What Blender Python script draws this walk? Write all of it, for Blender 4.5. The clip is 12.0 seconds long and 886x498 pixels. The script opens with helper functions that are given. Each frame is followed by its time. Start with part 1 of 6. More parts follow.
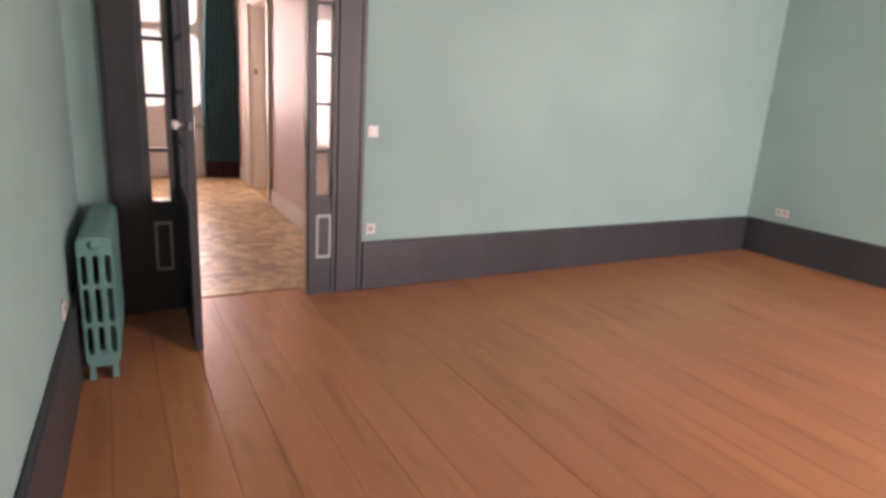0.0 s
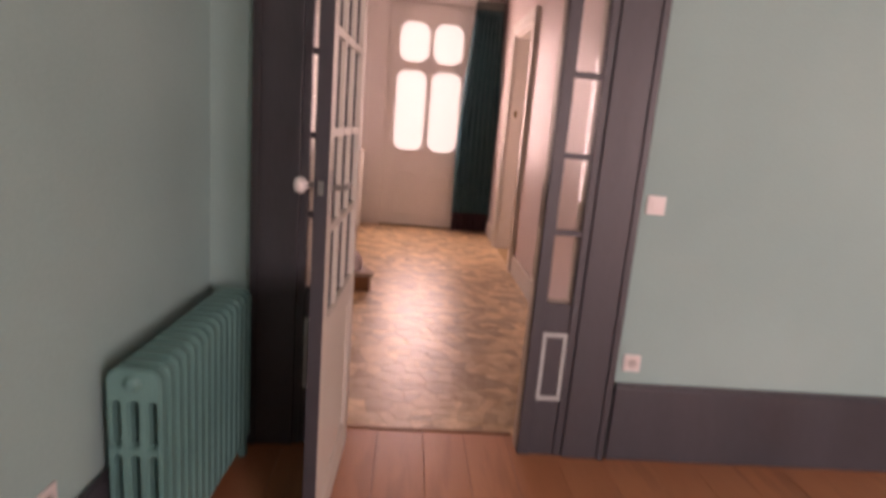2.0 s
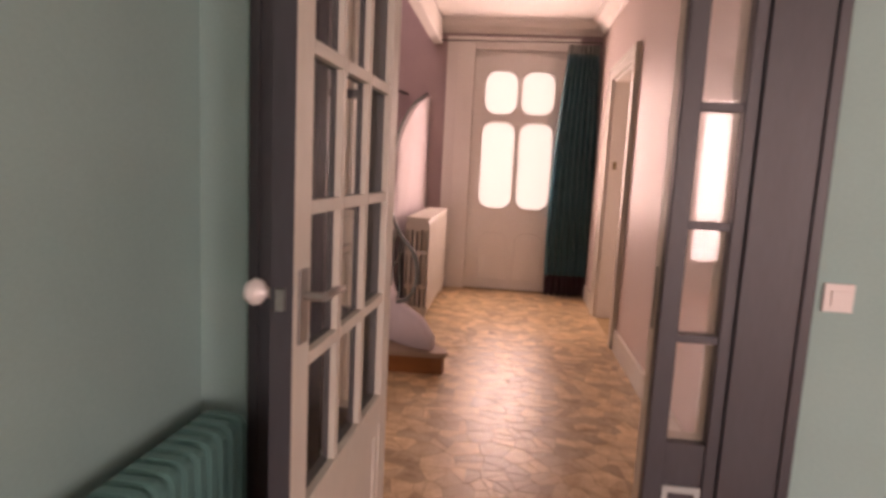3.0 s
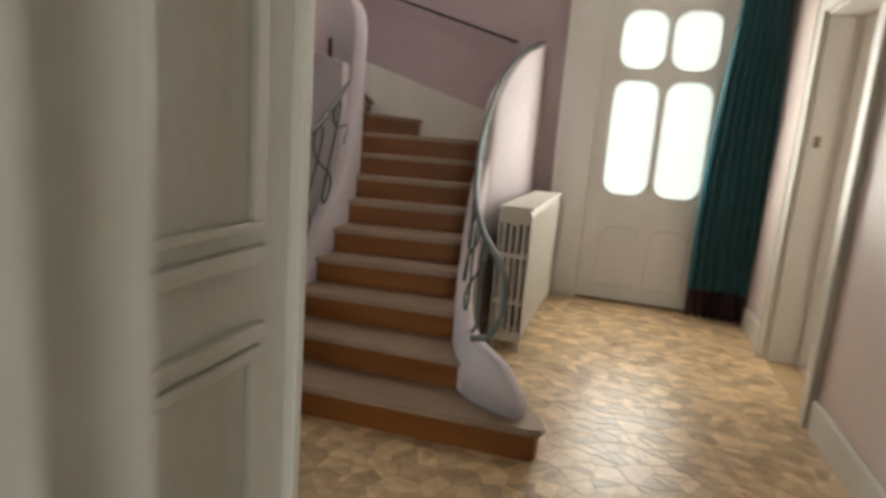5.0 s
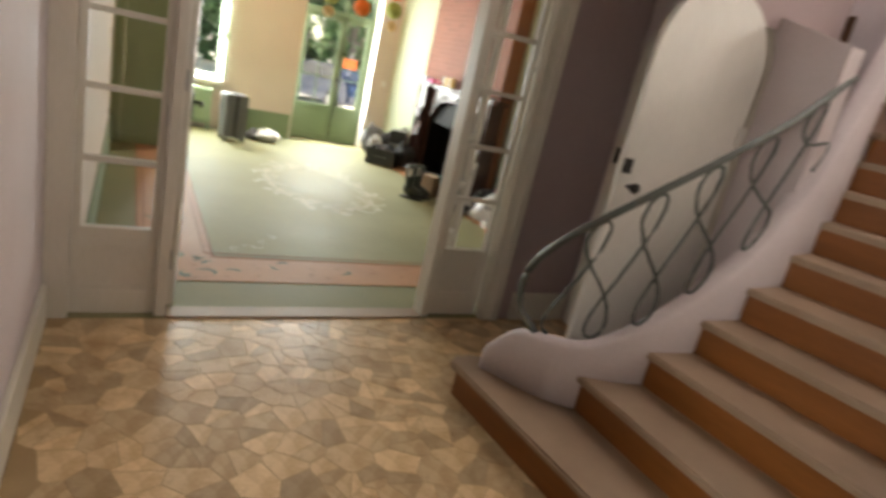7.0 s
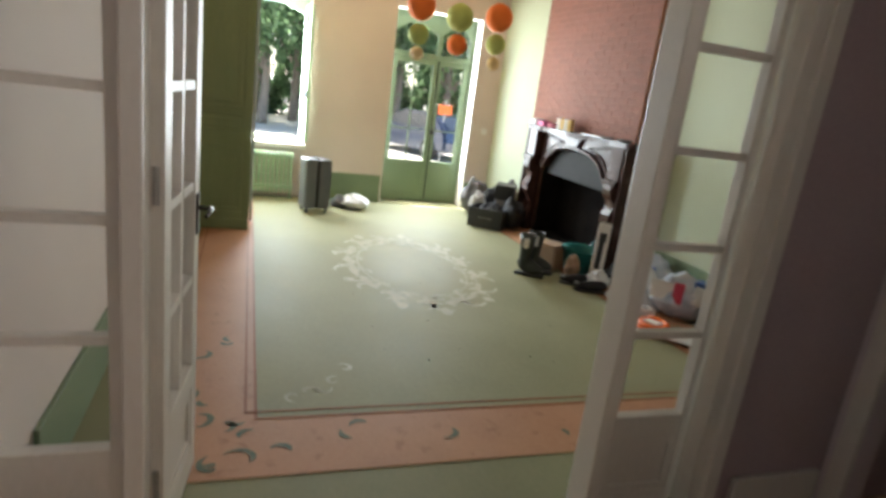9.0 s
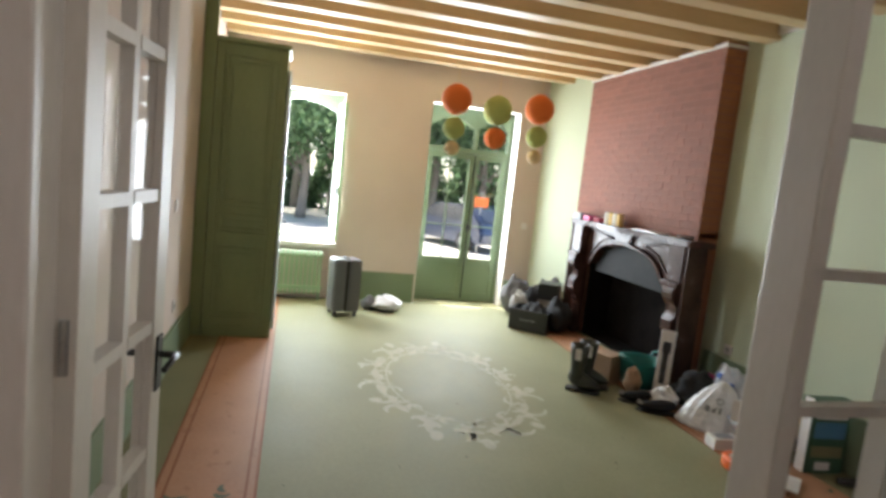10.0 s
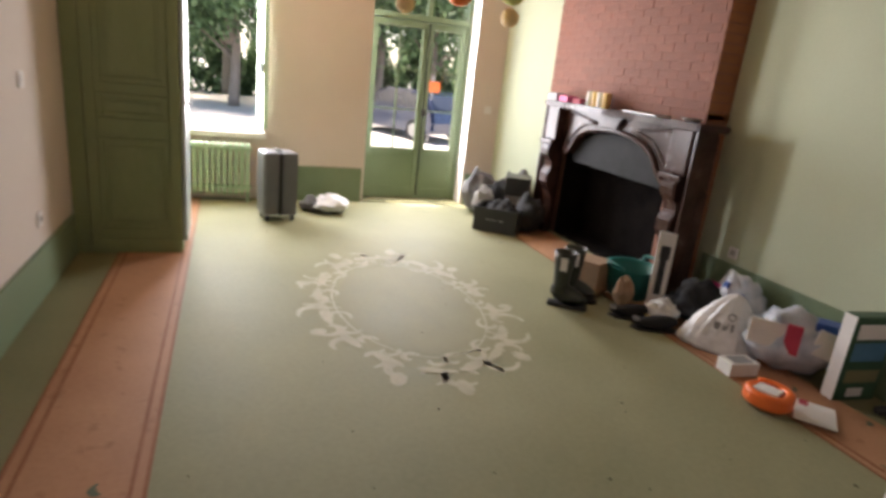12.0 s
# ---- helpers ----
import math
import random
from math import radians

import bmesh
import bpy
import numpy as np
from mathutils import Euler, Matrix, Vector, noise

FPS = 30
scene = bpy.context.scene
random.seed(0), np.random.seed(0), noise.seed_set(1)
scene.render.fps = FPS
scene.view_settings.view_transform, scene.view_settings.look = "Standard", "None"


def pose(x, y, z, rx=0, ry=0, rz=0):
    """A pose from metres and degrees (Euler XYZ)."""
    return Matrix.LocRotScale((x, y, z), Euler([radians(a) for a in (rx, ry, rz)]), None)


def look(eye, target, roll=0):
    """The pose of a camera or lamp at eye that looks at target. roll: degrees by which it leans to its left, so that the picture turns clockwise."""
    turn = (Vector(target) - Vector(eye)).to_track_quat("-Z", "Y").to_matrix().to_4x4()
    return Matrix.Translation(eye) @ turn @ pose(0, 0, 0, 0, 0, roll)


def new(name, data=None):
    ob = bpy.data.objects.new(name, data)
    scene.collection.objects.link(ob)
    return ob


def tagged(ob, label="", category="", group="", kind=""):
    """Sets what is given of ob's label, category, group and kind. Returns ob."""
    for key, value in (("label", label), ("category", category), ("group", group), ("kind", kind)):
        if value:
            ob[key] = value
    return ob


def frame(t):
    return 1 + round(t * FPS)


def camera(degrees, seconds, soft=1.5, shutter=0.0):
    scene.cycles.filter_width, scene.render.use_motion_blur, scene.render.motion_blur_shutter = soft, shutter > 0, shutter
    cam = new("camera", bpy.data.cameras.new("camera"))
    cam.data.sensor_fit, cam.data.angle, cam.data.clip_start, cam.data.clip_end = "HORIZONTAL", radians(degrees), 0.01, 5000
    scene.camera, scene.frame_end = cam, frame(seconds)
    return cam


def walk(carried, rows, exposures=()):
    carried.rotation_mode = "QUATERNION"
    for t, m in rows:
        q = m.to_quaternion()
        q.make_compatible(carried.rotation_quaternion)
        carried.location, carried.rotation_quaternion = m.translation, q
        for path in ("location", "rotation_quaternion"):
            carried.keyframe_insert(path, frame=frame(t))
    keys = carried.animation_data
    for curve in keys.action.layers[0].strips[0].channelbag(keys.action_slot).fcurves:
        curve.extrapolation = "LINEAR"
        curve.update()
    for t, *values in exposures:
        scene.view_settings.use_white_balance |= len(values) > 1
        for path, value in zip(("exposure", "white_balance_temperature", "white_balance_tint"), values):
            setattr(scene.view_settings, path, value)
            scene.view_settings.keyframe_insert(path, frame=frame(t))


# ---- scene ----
cam = camera(73.5, 12.0, 3.3, 0.5)
PATH = [
    (0, (1.097, 0.226, 1.53), (2.051, 1.909, 1.023), 3.7),
    (0.5, (1.266, 0.605, 1.497), (2.117, 2.364, 1.071), 5.4),
    (1, (1.488, 1.032, 1.475), (2.048, 2.909, 1.069), 6.1),
    (1.5, (1.638, 1.466, 1.456), (1.979, 3.374, 0.961), 4.9),
    (2, (1.715, 1.873, 1.502), (1.848, 3.825, 1.084), 4.8),
    (2.5, (1.844, 2.26, 1.527), (1.743, 4.239, 1.252), 3.7),
    (2.7, (1.867, 2.408, 1.531), (1.681, 4.38, 1.256), 2.5),
    (4.3, (1.729, 3.679, 1.484), (1.418, 5.647, 1.316), 5.4),
    (4.5, (1.74, 3.869, 1.511), (1.351, 5.82, 1.303), 5.6),
    (5, (1.697, 4.261, 1.489), (1.135, 6.144, 1.12), 4.5),
    (5.5, (1.731, 4.595, 1.49), (0.805, 6.323, 1.093), 4.9),
    (6, (1.673, 4.862, 1.465), (0.514, 6.401, 0.93), 4.3),
    (6.5, (1.523, 5.102, 1.475), (0.132, 6.419, 0.9), 11.3),
    (7, (1.421, 5.341, 1.467), (-0.241, 6.297, 0.899), 12.9),
    (7.5, (1.222, 5.54, 1.451), (-0.552, 6.24, 0.849), 8.2),
    (7.7, (1.07, 5.595, 1.46), (-0.668, 6.391, 0.873), 8.5),
    (9.3, (-0.176, 5.847, 1.491), (-2.026, 6.436, 1.014), 6.2),
    (9.5, (-0.27, 5.889, 1.497), (-2.131, 6.487, 1.075), 4.5),
    (10, (-0.537, 5.938, 1.519), (-2.459, 6.442, 1.288), 6.1),
    (10.5, (-0.787, 6.004, 1.503), (-2.723, 6.409, 1.203), 5.5),
    (11, (-1.057, 6.031, 1.503), (-2.971, 6.47, 1.122), 2.9),
    (11.5, (-1.253, 6.048, 1.447), (-3.113, 6.59, 0.953), 2.5),
    (12, (-1.428, 6.127, 1.399), (-3.22, 6.808, 0.829), 6.2),
]
EXPOSURES = [(0.0, 1.8, 8000, 42), (0.5, 1.6, 8200, 50), (1.5, 1.42, 8200, 56), (2.7, 1.42, 9300, 58), (4.3, 1.38, 6800, 5), (5.5, 1.7, 6800, 6), (6.5, 2.05, 7300, 10), (7.7, 2.1, 7200, 8), (9.3, 1.75, 6400, 10), (11.0, 1.66, 6500, 17), (12.0, 1.64, 6950, 23)]
walk(cam, [(t, look(eye, target, roll)) for t, eye, target, roll in PATH], EXPOSURES)

# ---- light ----
world = bpy.data.worlds.new("sky")
scene.world = world
world.use_nodes = True
wn = world.node_tree.nodes
sky = wn.new("ShaderNodeTexSky")
sky.sky_type = "NISHITA"
sky.sun_disc = False
sky.sun_elevation = radians(72)
sky.sun_rotation = radians(233)
wn["Background"].inputs[1].default_value = 0.15
world.node_tree.links.new(sky.outputs[0], wn["Background"].inputs[0])
sun = new("sun", bpy.data.lights.new("sun", "SUN"))
sun.data.energy, sun.data.angle, sun.data.color = 5.0, radians(0.6), (1.0, 0.95, 0.86)
sun.matrix_world = look((-9.1, -3.2, 13.5), (-7.5, -2, 7))


def area_lamp(name, x, y, z, rx, rz, w, h, watts, colour):
    ob = new(name, bpy.data.lights.new(name, "AREA"))
    ob.data.shape, ob.data.size, ob.data.size_y = "RECTANGLE", w, h
    ob.data.energy, ob.data.color = watts, colour
    ob.matrix_world = pose(x, y, z, rx, 0, rz)
    return ob


# daylight that enters by the openings, plus two added fill lamps
area_lamp("daylight_bedroom", 5.2, -2.36, 1.55, 90, 0, 1.5, 2.2, 80, (0.93, 0.97, 1.0))
area_lamp("daylight_front_door", 1.92, 10.24, 1.9, 90, 180, 0.85, 1.7, 19, (1.0, 0.97, 0.93))
# added fill under the closed stairwell ceiling, to brighten stairs and hall
area_lamp("fill_stairwell", 0.0, 9.2, 5.15, 0, 0, 1.6, 2.0, 14, (1.0, 0.96, 0.95))
# added fill inside the windowless side room, shining out through its doorway
area_lamp("fill_side_room", 4.3, 8.7, 1.6, 90, 90, 1.2, 1.6, 9, (1.0, 0.96, 0.9))
area_lamp("daylight_living_window", -7.72, 6.0, 1.5, 90, -90, 0.8, 1.6, 48, (0.86, 0.95, 1.0))
area_lamp("daylight_living_door", -7.66, 8.01, 1.4, 90, -90, 1.0, 1.9, 36, (0.86, 0.95, 1.0))

# ---- materials ----
def mat(name, c1, c2, rough=0.6, scale=3.0, fine=60.0, bump=0.1, metal=0.0, coat=0.0, vary=0.0, stretch=(1, 1, 1), rough_var=0.12, spec=0.5, sheen=0.0, dirt=None):
    """Two scales of noise between two colours, fine relief, and worn gloss."""
    m = bpy.data.materials.new(name)
    m.use_nodes = True
    nt, n = m.node_tree, m.node_tree.nodes
    lk = nt.links.new
    b = n["Principled BSDF"]
    tc = n.new("ShaderNodeTexCoord")
    mp = n.new("ShaderNodeMapping")
    mp.inputs["Scale"].default_value = stretch
    lk(tc.outputs["Object"], mp.inputs[0])
    big, small = n.new("ShaderNodeTexNoise"), n.new("ShaderNodeTexNoise")
    big.inputs["Scale"].default_value, small.inputs["Scale"].default_value = scale, fine
    big.inputs["Detail"].default_value, small.inputs["Detail"].default_value = 5, 3
    lk(mp.outputs[0], big.inputs["Vector"])
    lk(mp.outputs[0], small.inputs["Vector"])
    add = n.new("ShaderNodeMath")
    add.operation = "MULTIPLY_ADD"
    lk(small.outputs[0], add.inputs[0])
    add.inputs[1].default_value = 0.45
    lk(big.outputs[0], add.inputs[2])
    ramp = n.new("ShaderNodeMapRange")
    ramp.inputs[1].default_value, ramp.inputs[2].default_value = 0.45, 1.0
    lk(add.outputs[0], ramp.inputs[0])
    mix = n.new("ShaderNodeMix")
    mix.data_type = "RGBA"
    mix.inputs["A"].default_value, mix.inputs["B"].default_value = (*c1, 1), (*c2, 1)
    lk(ramp.outputs[0], mix.inputs["Factor"])
    colour = mix.outputs["Result"]
    if dirt:
        spots = n.new("ShaderNodeTexNoise")
        spots.inputs["Scale"].default_value, spots.inputs["Detail"].default_value = dirt[1], 6
        lk(mp.outputs[0], spots.inputs["Vector"])
        cut = n.new("ShaderNodeMapRange")
        cut.inputs[1].default_value, cut.inputs[2].default_value = dirt[2], dirt[2] + 0.1
        cut.inputs[4].default_value = dirt[3]
        lk(spots.outputs[0], cut.inputs[0])
        over = n.new("ShaderNodeMix")
        over.data_type = "RGBA"
        over.inputs["B"].default_value = (*dirt[0], 1)
        lk(cut.outputs[0], over.inputs["Factor"])
        lk(colour, over.inputs["A"])
        colour = over.outputs["Result"]
    if vary:
        info, hsv, rng = n.new("ShaderNodeObjectInfo"), n.new("ShaderNodeHueSaturation"), n.new("ShaderNodeMapRange")
        rng.inputs[3].default_value, rng.inputs[4].default_value = 1 - vary, 1 + vary
        lk(info.outputs["Random"], rng.inputs[0])
        lk(rng.outputs[0], hsv.inputs["Value"])
        lk(colour, hsv.inputs["Color"])
        colour = hsv.outputs[0]
    lk(colour, b.inputs["Base Color"])
    rr = n.new("ShaderNodeMapRange")
    rr.inputs[3].default_value, rr.inputs[4].default_value = max(0.03, rough - rough_var), min(1, rough + rough_var)
    lk(big.outputs[0], rr.inputs[0])
    lk(rr.outputs[0], b.inputs["Roughness"])
    b.inputs["Metallic"].default_value = metal
    b.inputs["Coat Weight"].default_value = coat
    b.inputs["Specular IOR Level"].default_value = spec
    b.inputs["Sheen Weight"].default_value = sheen
    if bump:
        bp = n.new("ShaderNodeBump")
        bp.inputs["Strength"].default_value, bp.inputs["Distance"].default_value = bump, 0.004
        lk(add.outputs[0], bp.inputs["Height"])
        lk(bp.outputs[0], b.inputs["Normal"])
    return m


def island_vary(m, amount):
    """Lightness that differs from piece to piece of one mesh."""
    nt, n = m.node_tree, m.node_tree.nodes
    b = n["Principled BSDF"]
    src = b.inputs["Base Color"].links[0].from_socket
    geo, hsv, rng = n.new("ShaderNodeNewGeometry"), n.new("ShaderNodeHueSaturation"), n.new("ShaderNodeMapRange")
    rng.inputs[3].default_value, rng.inputs[4].default_value = 1 - amount, 1 + amount
    nt.links.new(geo.outputs["Random Per Island"], rng.inputs[0])
    nt.links.new(rng.outputs[0], hsv.inputs["Value"])
    nt.links.new(src, hsv.inputs["Color"])
    nt.links.new(hsv.outputs[0], b.inputs["Base Color"])
    return m


def clear_glass(name, tint=(1, 1, 1), gloss=0.1):
    """A thin pane: clear, with a reflection that grows at a slant."""
    m = bpy.data.materials.new(name)
    m.use_nodes = True
    nt, n = m.node_tree, m.node_tree.nodes
    n.remove(n["Principled BSDF"])
    tr, gl, mx, fr = n.new("ShaderNodeBsdfTransparent"), n.new("ShaderNodeBsdfGlossy"), n.new("ShaderNodeMixShader"), n.new("ShaderNodeLayerWeight")
    tr.inputs[0].default_value = (*tint, 1)
    gl.inputs["Roughness"].default_value = 0.02
    fr.inputs[0].default_value = 0.5
    pw, ml = n.new("ShaderNodeMath"), n.new("ShaderNodeMath")
    pw.operation, ml.operation = "POWER", "MULTIPLY_ADD"
    pw.inputs[1].default_value, ml.inputs[1].default_value, ml.inputs[2].default_value = 5.0, 0.16, 0.25 * gloss
    nt.links.new(fr.outputs["Facing"], pw.inputs[0])
    nt.links.new(pw.outputs[0], ml.inputs[0])
    nt.links.new(ml.outputs[0], mx.inputs[0])
    nt.links.new(tr.outputs[0], mx.inputs[1])
    nt.links.new(gl.outputs[0], mx.inputs[2])
    nt.links.new(mx.outputs[0], n["Material Output"].inputs[0])
    return m


def frosted(name, colour):
    m = bpy.data.materials.new(name)
    m.use_nodes = True
    nt, n = m.node_tree, m.node_tree.nodes
    n.remove(n["Principled BSDF"])
    a, b, mx = n.new("ShaderNodeBsdfTranslucent"), n.new("ShaderNodeBsdfDiffuse"), n.new("ShaderNodeMixShader")
    a.inputs[0].default_value = b.inputs[0].default_value = (*colour, 1)
    mx.inputs[0].default_value = 0.15
    nt.links.new(a.outputs[0], mx.inputs[1])
    nt.links.new(b.outputs[0], mx.inputs[2])
    nt.links.new(mx.outputs[0], n["Material Output"].inputs[0])
    return m


def glow(name, colour, strength):
    m = bpy.data.materials.new(name)
    m.use_nodes = True
    nt, n = m.node_tree, m.node_tree.nodes
    n.remove(n["Principled BSDF"])
    e = n.new("ShaderNodeEmission")
    e.inputs[0].default_value, e.inputs[1].default_value = (*colour, 1), strength
    nt.links.new(e.outputs[0], n["Material Output"].inputs[0])
    return m


TEAL_WALL = mat("teal_wall_paint", (0.26, 0.455, 0.44), (0.33, 0.535, 0.515), 0.75, 1.2, 90, 0.12)
TEAL_TRIM = mat("teal_radiator_paint", (0.085, 0.25, 0.235), (0.125, 0.33, 0.31), 0.38, 4, 120, 0.08, coat=0.1)
NAVY = mat("dark_slate_paint", (0.038, 0.041, 0.05), (0.06, 0.062, 0.074), 0.45, 3, 80, 0.08, stretch=(1, 1, 0.2))
GREY_BEAD = mat("pale_grey_bead_paint", (0.42, 0.48, 0.48), (0.5, 0.56, 0.55), 0.5, 5, 90, 0.05)
WHITE_WOOD = mat("off_white_gloss_paint", (0.56, 0.53, 0.47), (0.66, 0.63, 0.57), 0.42, 2.5, 70, 0.1, stretch=(1, 1, 0.3))
DOOR_WHITE = mat("white_door_paint", (0.70, 0.69, 0.67), (0.80, 0.79, 0.77), 0.4, 2.5, 70, 0.1, stretch=(1, 1, 0.3))
PLASTER_WHITE = mat("white_ceiling_plaster", (0.72, 0.69, 0.65), (0.8, 0.77, 0.73), 0.85, 1.5, 60, 0.1)
MAUVE = mat("mauve_wall_paint", (0.36, 0.28, 0.29), (0.46, 0.36, 0.37), 0.7, 1.3, 80, 0.15)
MAUVE_PALE = mat("pale_mauve_plaster", (0.52, 0.45, 0.47), (0.62, 0.55, 0.57), 0.72, 2.0, 50, 0.25)
HALL_WALL = mat("pale_pink_wall_paint", (0.52, 0.43, 0.40), (0.60, 0.50, 0.465), 0.5, 1.0, 70, 0.1)
TREAD = mat("worn_stair_tread", (0.25, 0.17, 0.115), (0.34, 0.24, 0.17), 0.55, 5, 120, 0.15, vary=0.06)
RISER = mat("stained_oak_riser", (0.15, 0.046, 0.007), (0.24, 0.082, 0.016), 0.4, 4, 60, 0.12, stretch=(0.3, 1, 3), vary=0.1)
CELLAR = mat("brown_boarded_recess", (0.09, 0.04, 0.018), (0.15, 0.07, 0.03), 0.7, 4, 50, 0.2, stretch=(4, 1, 0.4))
IRON = mat("grey_green_wrought_iron", (0.085, 0.1, 0.095), (0.14, 0.155, 0.15), 0.42, 8, 120, 0.15, metal=0.5)
BRASS = mat("tarnished_brass", (0.16, 0.12, 0.06), (0.26, 0.2, 0.11), 0.35, 9, 90, 0.05, metal=0.9)
STEEL = mat("dull_steel", (0.32, 0.32, 0.31), (0.45, 0.45, 0.44), 0.35, 9, 90, 0.03, metal=0.9)
BLACK_IRON = mat("black_iron", (0.015, 0.014, 0.013), (0.035, 0.03, 0.028), 0.4, 9, 90, 0.05, metal=0.4)
PORCELAIN = mat("white_porcelain", (0.75, 0.73, 0.7), (0.8, 0.78, 0.76), 0.15, 5, 50, 0.0)
PLASTIC_WHITE = mat("white_switch_plastic", (0.74, 0.7, 0.68), (0.8, 0.77, 0.75), 0.35, 8, 90, 0.0)
GROUT = mat("sandy_grout", (0.30, 0.20, 0.10), (0.40, 0.28, 0.15), 0.7, 6, 120, 0.2)
PLANK = mat("red_brown_floorboards", (0.42, 0.168, 0.076), (0.50, 0.215, 0.105), 0.38, 2.5, 26, 0.08, vary=0.07, stretch=(4, 0.5, 1), dirt=((0.17, 0.065, 0.032), 2.2, 0.56, 0.3))
SUBFLOOR = mat("dark_floor_gap", (0.05, 0.02, 0.01), (0.07, 0.03, 0.015), 0.9, 5, 60, 0.0)
STONE_A = mat("beige_marble_chip", (0.35, 0.215, 0.10), (0.66, 0.50, 0.31), 0.36, 9, 55, 0.08, vary=0.32, spec=0.4, dirt=((0.2, 0.1, 0.04), 6, 0.62, 0.6))
STONE_B = mat("beige_marble_field", (0.35, 0.215, 0.10), (0.66, 0.50, 0.31), 0.36, 9, 55, 0.08, spec=0.4, dirt=((0.2, 0.1, 0.04), 6, 0.62, 0.6))
island_vary(STONE_B, 0.32)
SAGE_FLOOR = mat("sage_painted_floor", (0.24, 0.24, 0.14), (0.325, 0.315, 0.195), 0.60, 1.4, 40, 0.2, spec=0.08, dirt=((0.12, 0.12, 0.065), 14, 0.7, 0.5))
SAGE_EDGE = mat("sage_floor_margin", (0.20, 0.20, 0.11), (0.26, 0.25, 0.145), 0.6, 2, 45, 0.12, spec=0.12)
TERRA = mat("terracotta_floor_border", (0.38, 0.19, 0.105), (0.48, 0.265, 0.155), 0.6, 2.2, 50, 0.12, spec=0.15, dirt=((0.28, 0.13, 0.07), 11, 0.6, 0.6))
TERRA_LINE = mat("dark_red_floor_line", (0.24, 0.09, 0.045), (0.32, 0.14, 0.075), 0.6, 4, 60, 0.08, spec=0.1)
MOTIF_CREAM = mat("worn_cream_floor_ornament", (0.37, 0.345, 0.24), (0.54, 0.50, 0.37), 0.60, 7, 60, 0.05, spec=0.08, dirt=((0.30, 0.29, 0.19), 9, 0.58, 0.6))
MOTIF_GREEN = mat("faded_green_floor_ornament", (0.10, 0.13, 0.09), (0.17, 0.18, 0.12), 0.6, 9, 60, 0.05, spec=0.1)
MOTIF_PINK = mat("worn_pinkish_floor_centre", (0.245, 0.238, 0.145), (0.32, 0.305, 0.19), 0.60, 3, 40, 0.1, spec=0.08)
BLUSH_WALL = mat("blush_wall_paint", (0.61, 0.52, 0.46), (0.69, 0.60, 0.54), 0.8, 1.2, 80, 0.1)
SAGE_WALL = mat("pale_green_wall_paint", (0.50, 0.55, 0.39), (0.57, 0.62, 0.46), 0.75, 1.2, 80, 0.1)
GREEN_TRIM = mat("green_skirting_paint", (0.15, 0.215, 0.12), (0.195, 0.265, 0.155), 0.5, 2.5, 80, 0.08)
GREEN_JOINERY = mat("olive_green_joinery_paint", (0.185, 0.235, 0.105), (0.245, 0.295, 0.145), 0.5, 3, 70, 0.1, stretch=(1, 1, 0.3))
GREEN_RAD = mat("pale_green_radiator_paint", (0.36, 0.5, 0.32), (0.44, 0.58, 0.39), 0.45, 5, 90, 0.05)
BEAM = mat("pale_varnished_beam", (0.52, 0.36, 0.19), (0.64, 0.47, 0.27), 0.5, 3, 40, 0.12, stretch=(3, 0.3, 3))
BEAM_BOARD = mat("cream_ceiling_boards", (0.60, 0.47, 0.3), (0.69, 0.57, 0.4), 0.6, 2, 50, 0.1)
BRICK = mat("red_brick", (0.17, 0.062, 0.04), (0.26, 0.105, 0.07), 0.8, 5, 60, 0.3, vary=0.09, dirt=((0.42, 0.22, 0.16), 7, 0.66, 0.55))
BRICK_SIDE = mat("orange_brown_brick", (0.26, 0.095, 0.04), (0.36, 0.145, 0.065), 0.8, 9, 70, 0.4)
MORTAR = mat("brick_mortar", (0.21, 0.09, 0.063), (0.28, 0.13, 0.092), 0.9, 12, 120, 0.4)
MARBLE = mat("dark_red_marble", (0.028, 0.012, 0.010), (0.085, 0.042, 0.034), 0.24, 6, 30, 0.03, spec=0.22)
HOOD = mat("black_lead_hood", (0.012, 0.012, 0.013), (0.028, 0.028, 0.03), 0.7, 6, 60, 0.1, spec=0.15)
SOOT = mat("sooty_hearth", (0.006, 0.005, 0.005), (0.016, 0.013, 0.012), 0.95, 6, 40, 0.3, spec=0.03)
GLASS = clear_glass("window_glass")
FROST = frosted("frosted_glass", (0.93, 0.93, 0.9))
CURTAIN = mat("dark_teal_curtain_cloth", (0.035, 0.15, 0.18), (0.065, 0.22, 0.26), 0.85, 6, 150, 0.2, sheen=0.3)
CURTAIN_HEM = mat("wine_curtain_hem", (0.055, 0.018, 0.03), (0.09, 0.035, 0.05), 0.85, 6, 150, 0.2, sheen=0.3)
CURTAIN_HEAD = mat("pale_curtain_heading", (0.3, 0.34, 0.32), (0.4, 0.44, 0.42), 0.85, 6, 150, 0.2)
PAPER_ORANGE = mat("orange_paper", (0.85, 0.17, 0.025), (0.92, 0.24, 0.05), 0.8, 4, 90, 0.1)
PAPER_GREEN = mat("lime_paper", (0.42, 0.5, 0.14), (0.52, 0.6, 0.2), 0.8, 4, 90, 0.1)
PAPER_CREAM = mat("cream_paper", (0.75, 0.56, 0.28), (0.82, 0.64, 0.36), 0.8, 4, 90, 0.1)


# ---- building helpers ----
SHIFT = Matrix.Identity(4)
LIVING = Matrix.Translation((0.265, -0.29, 0))


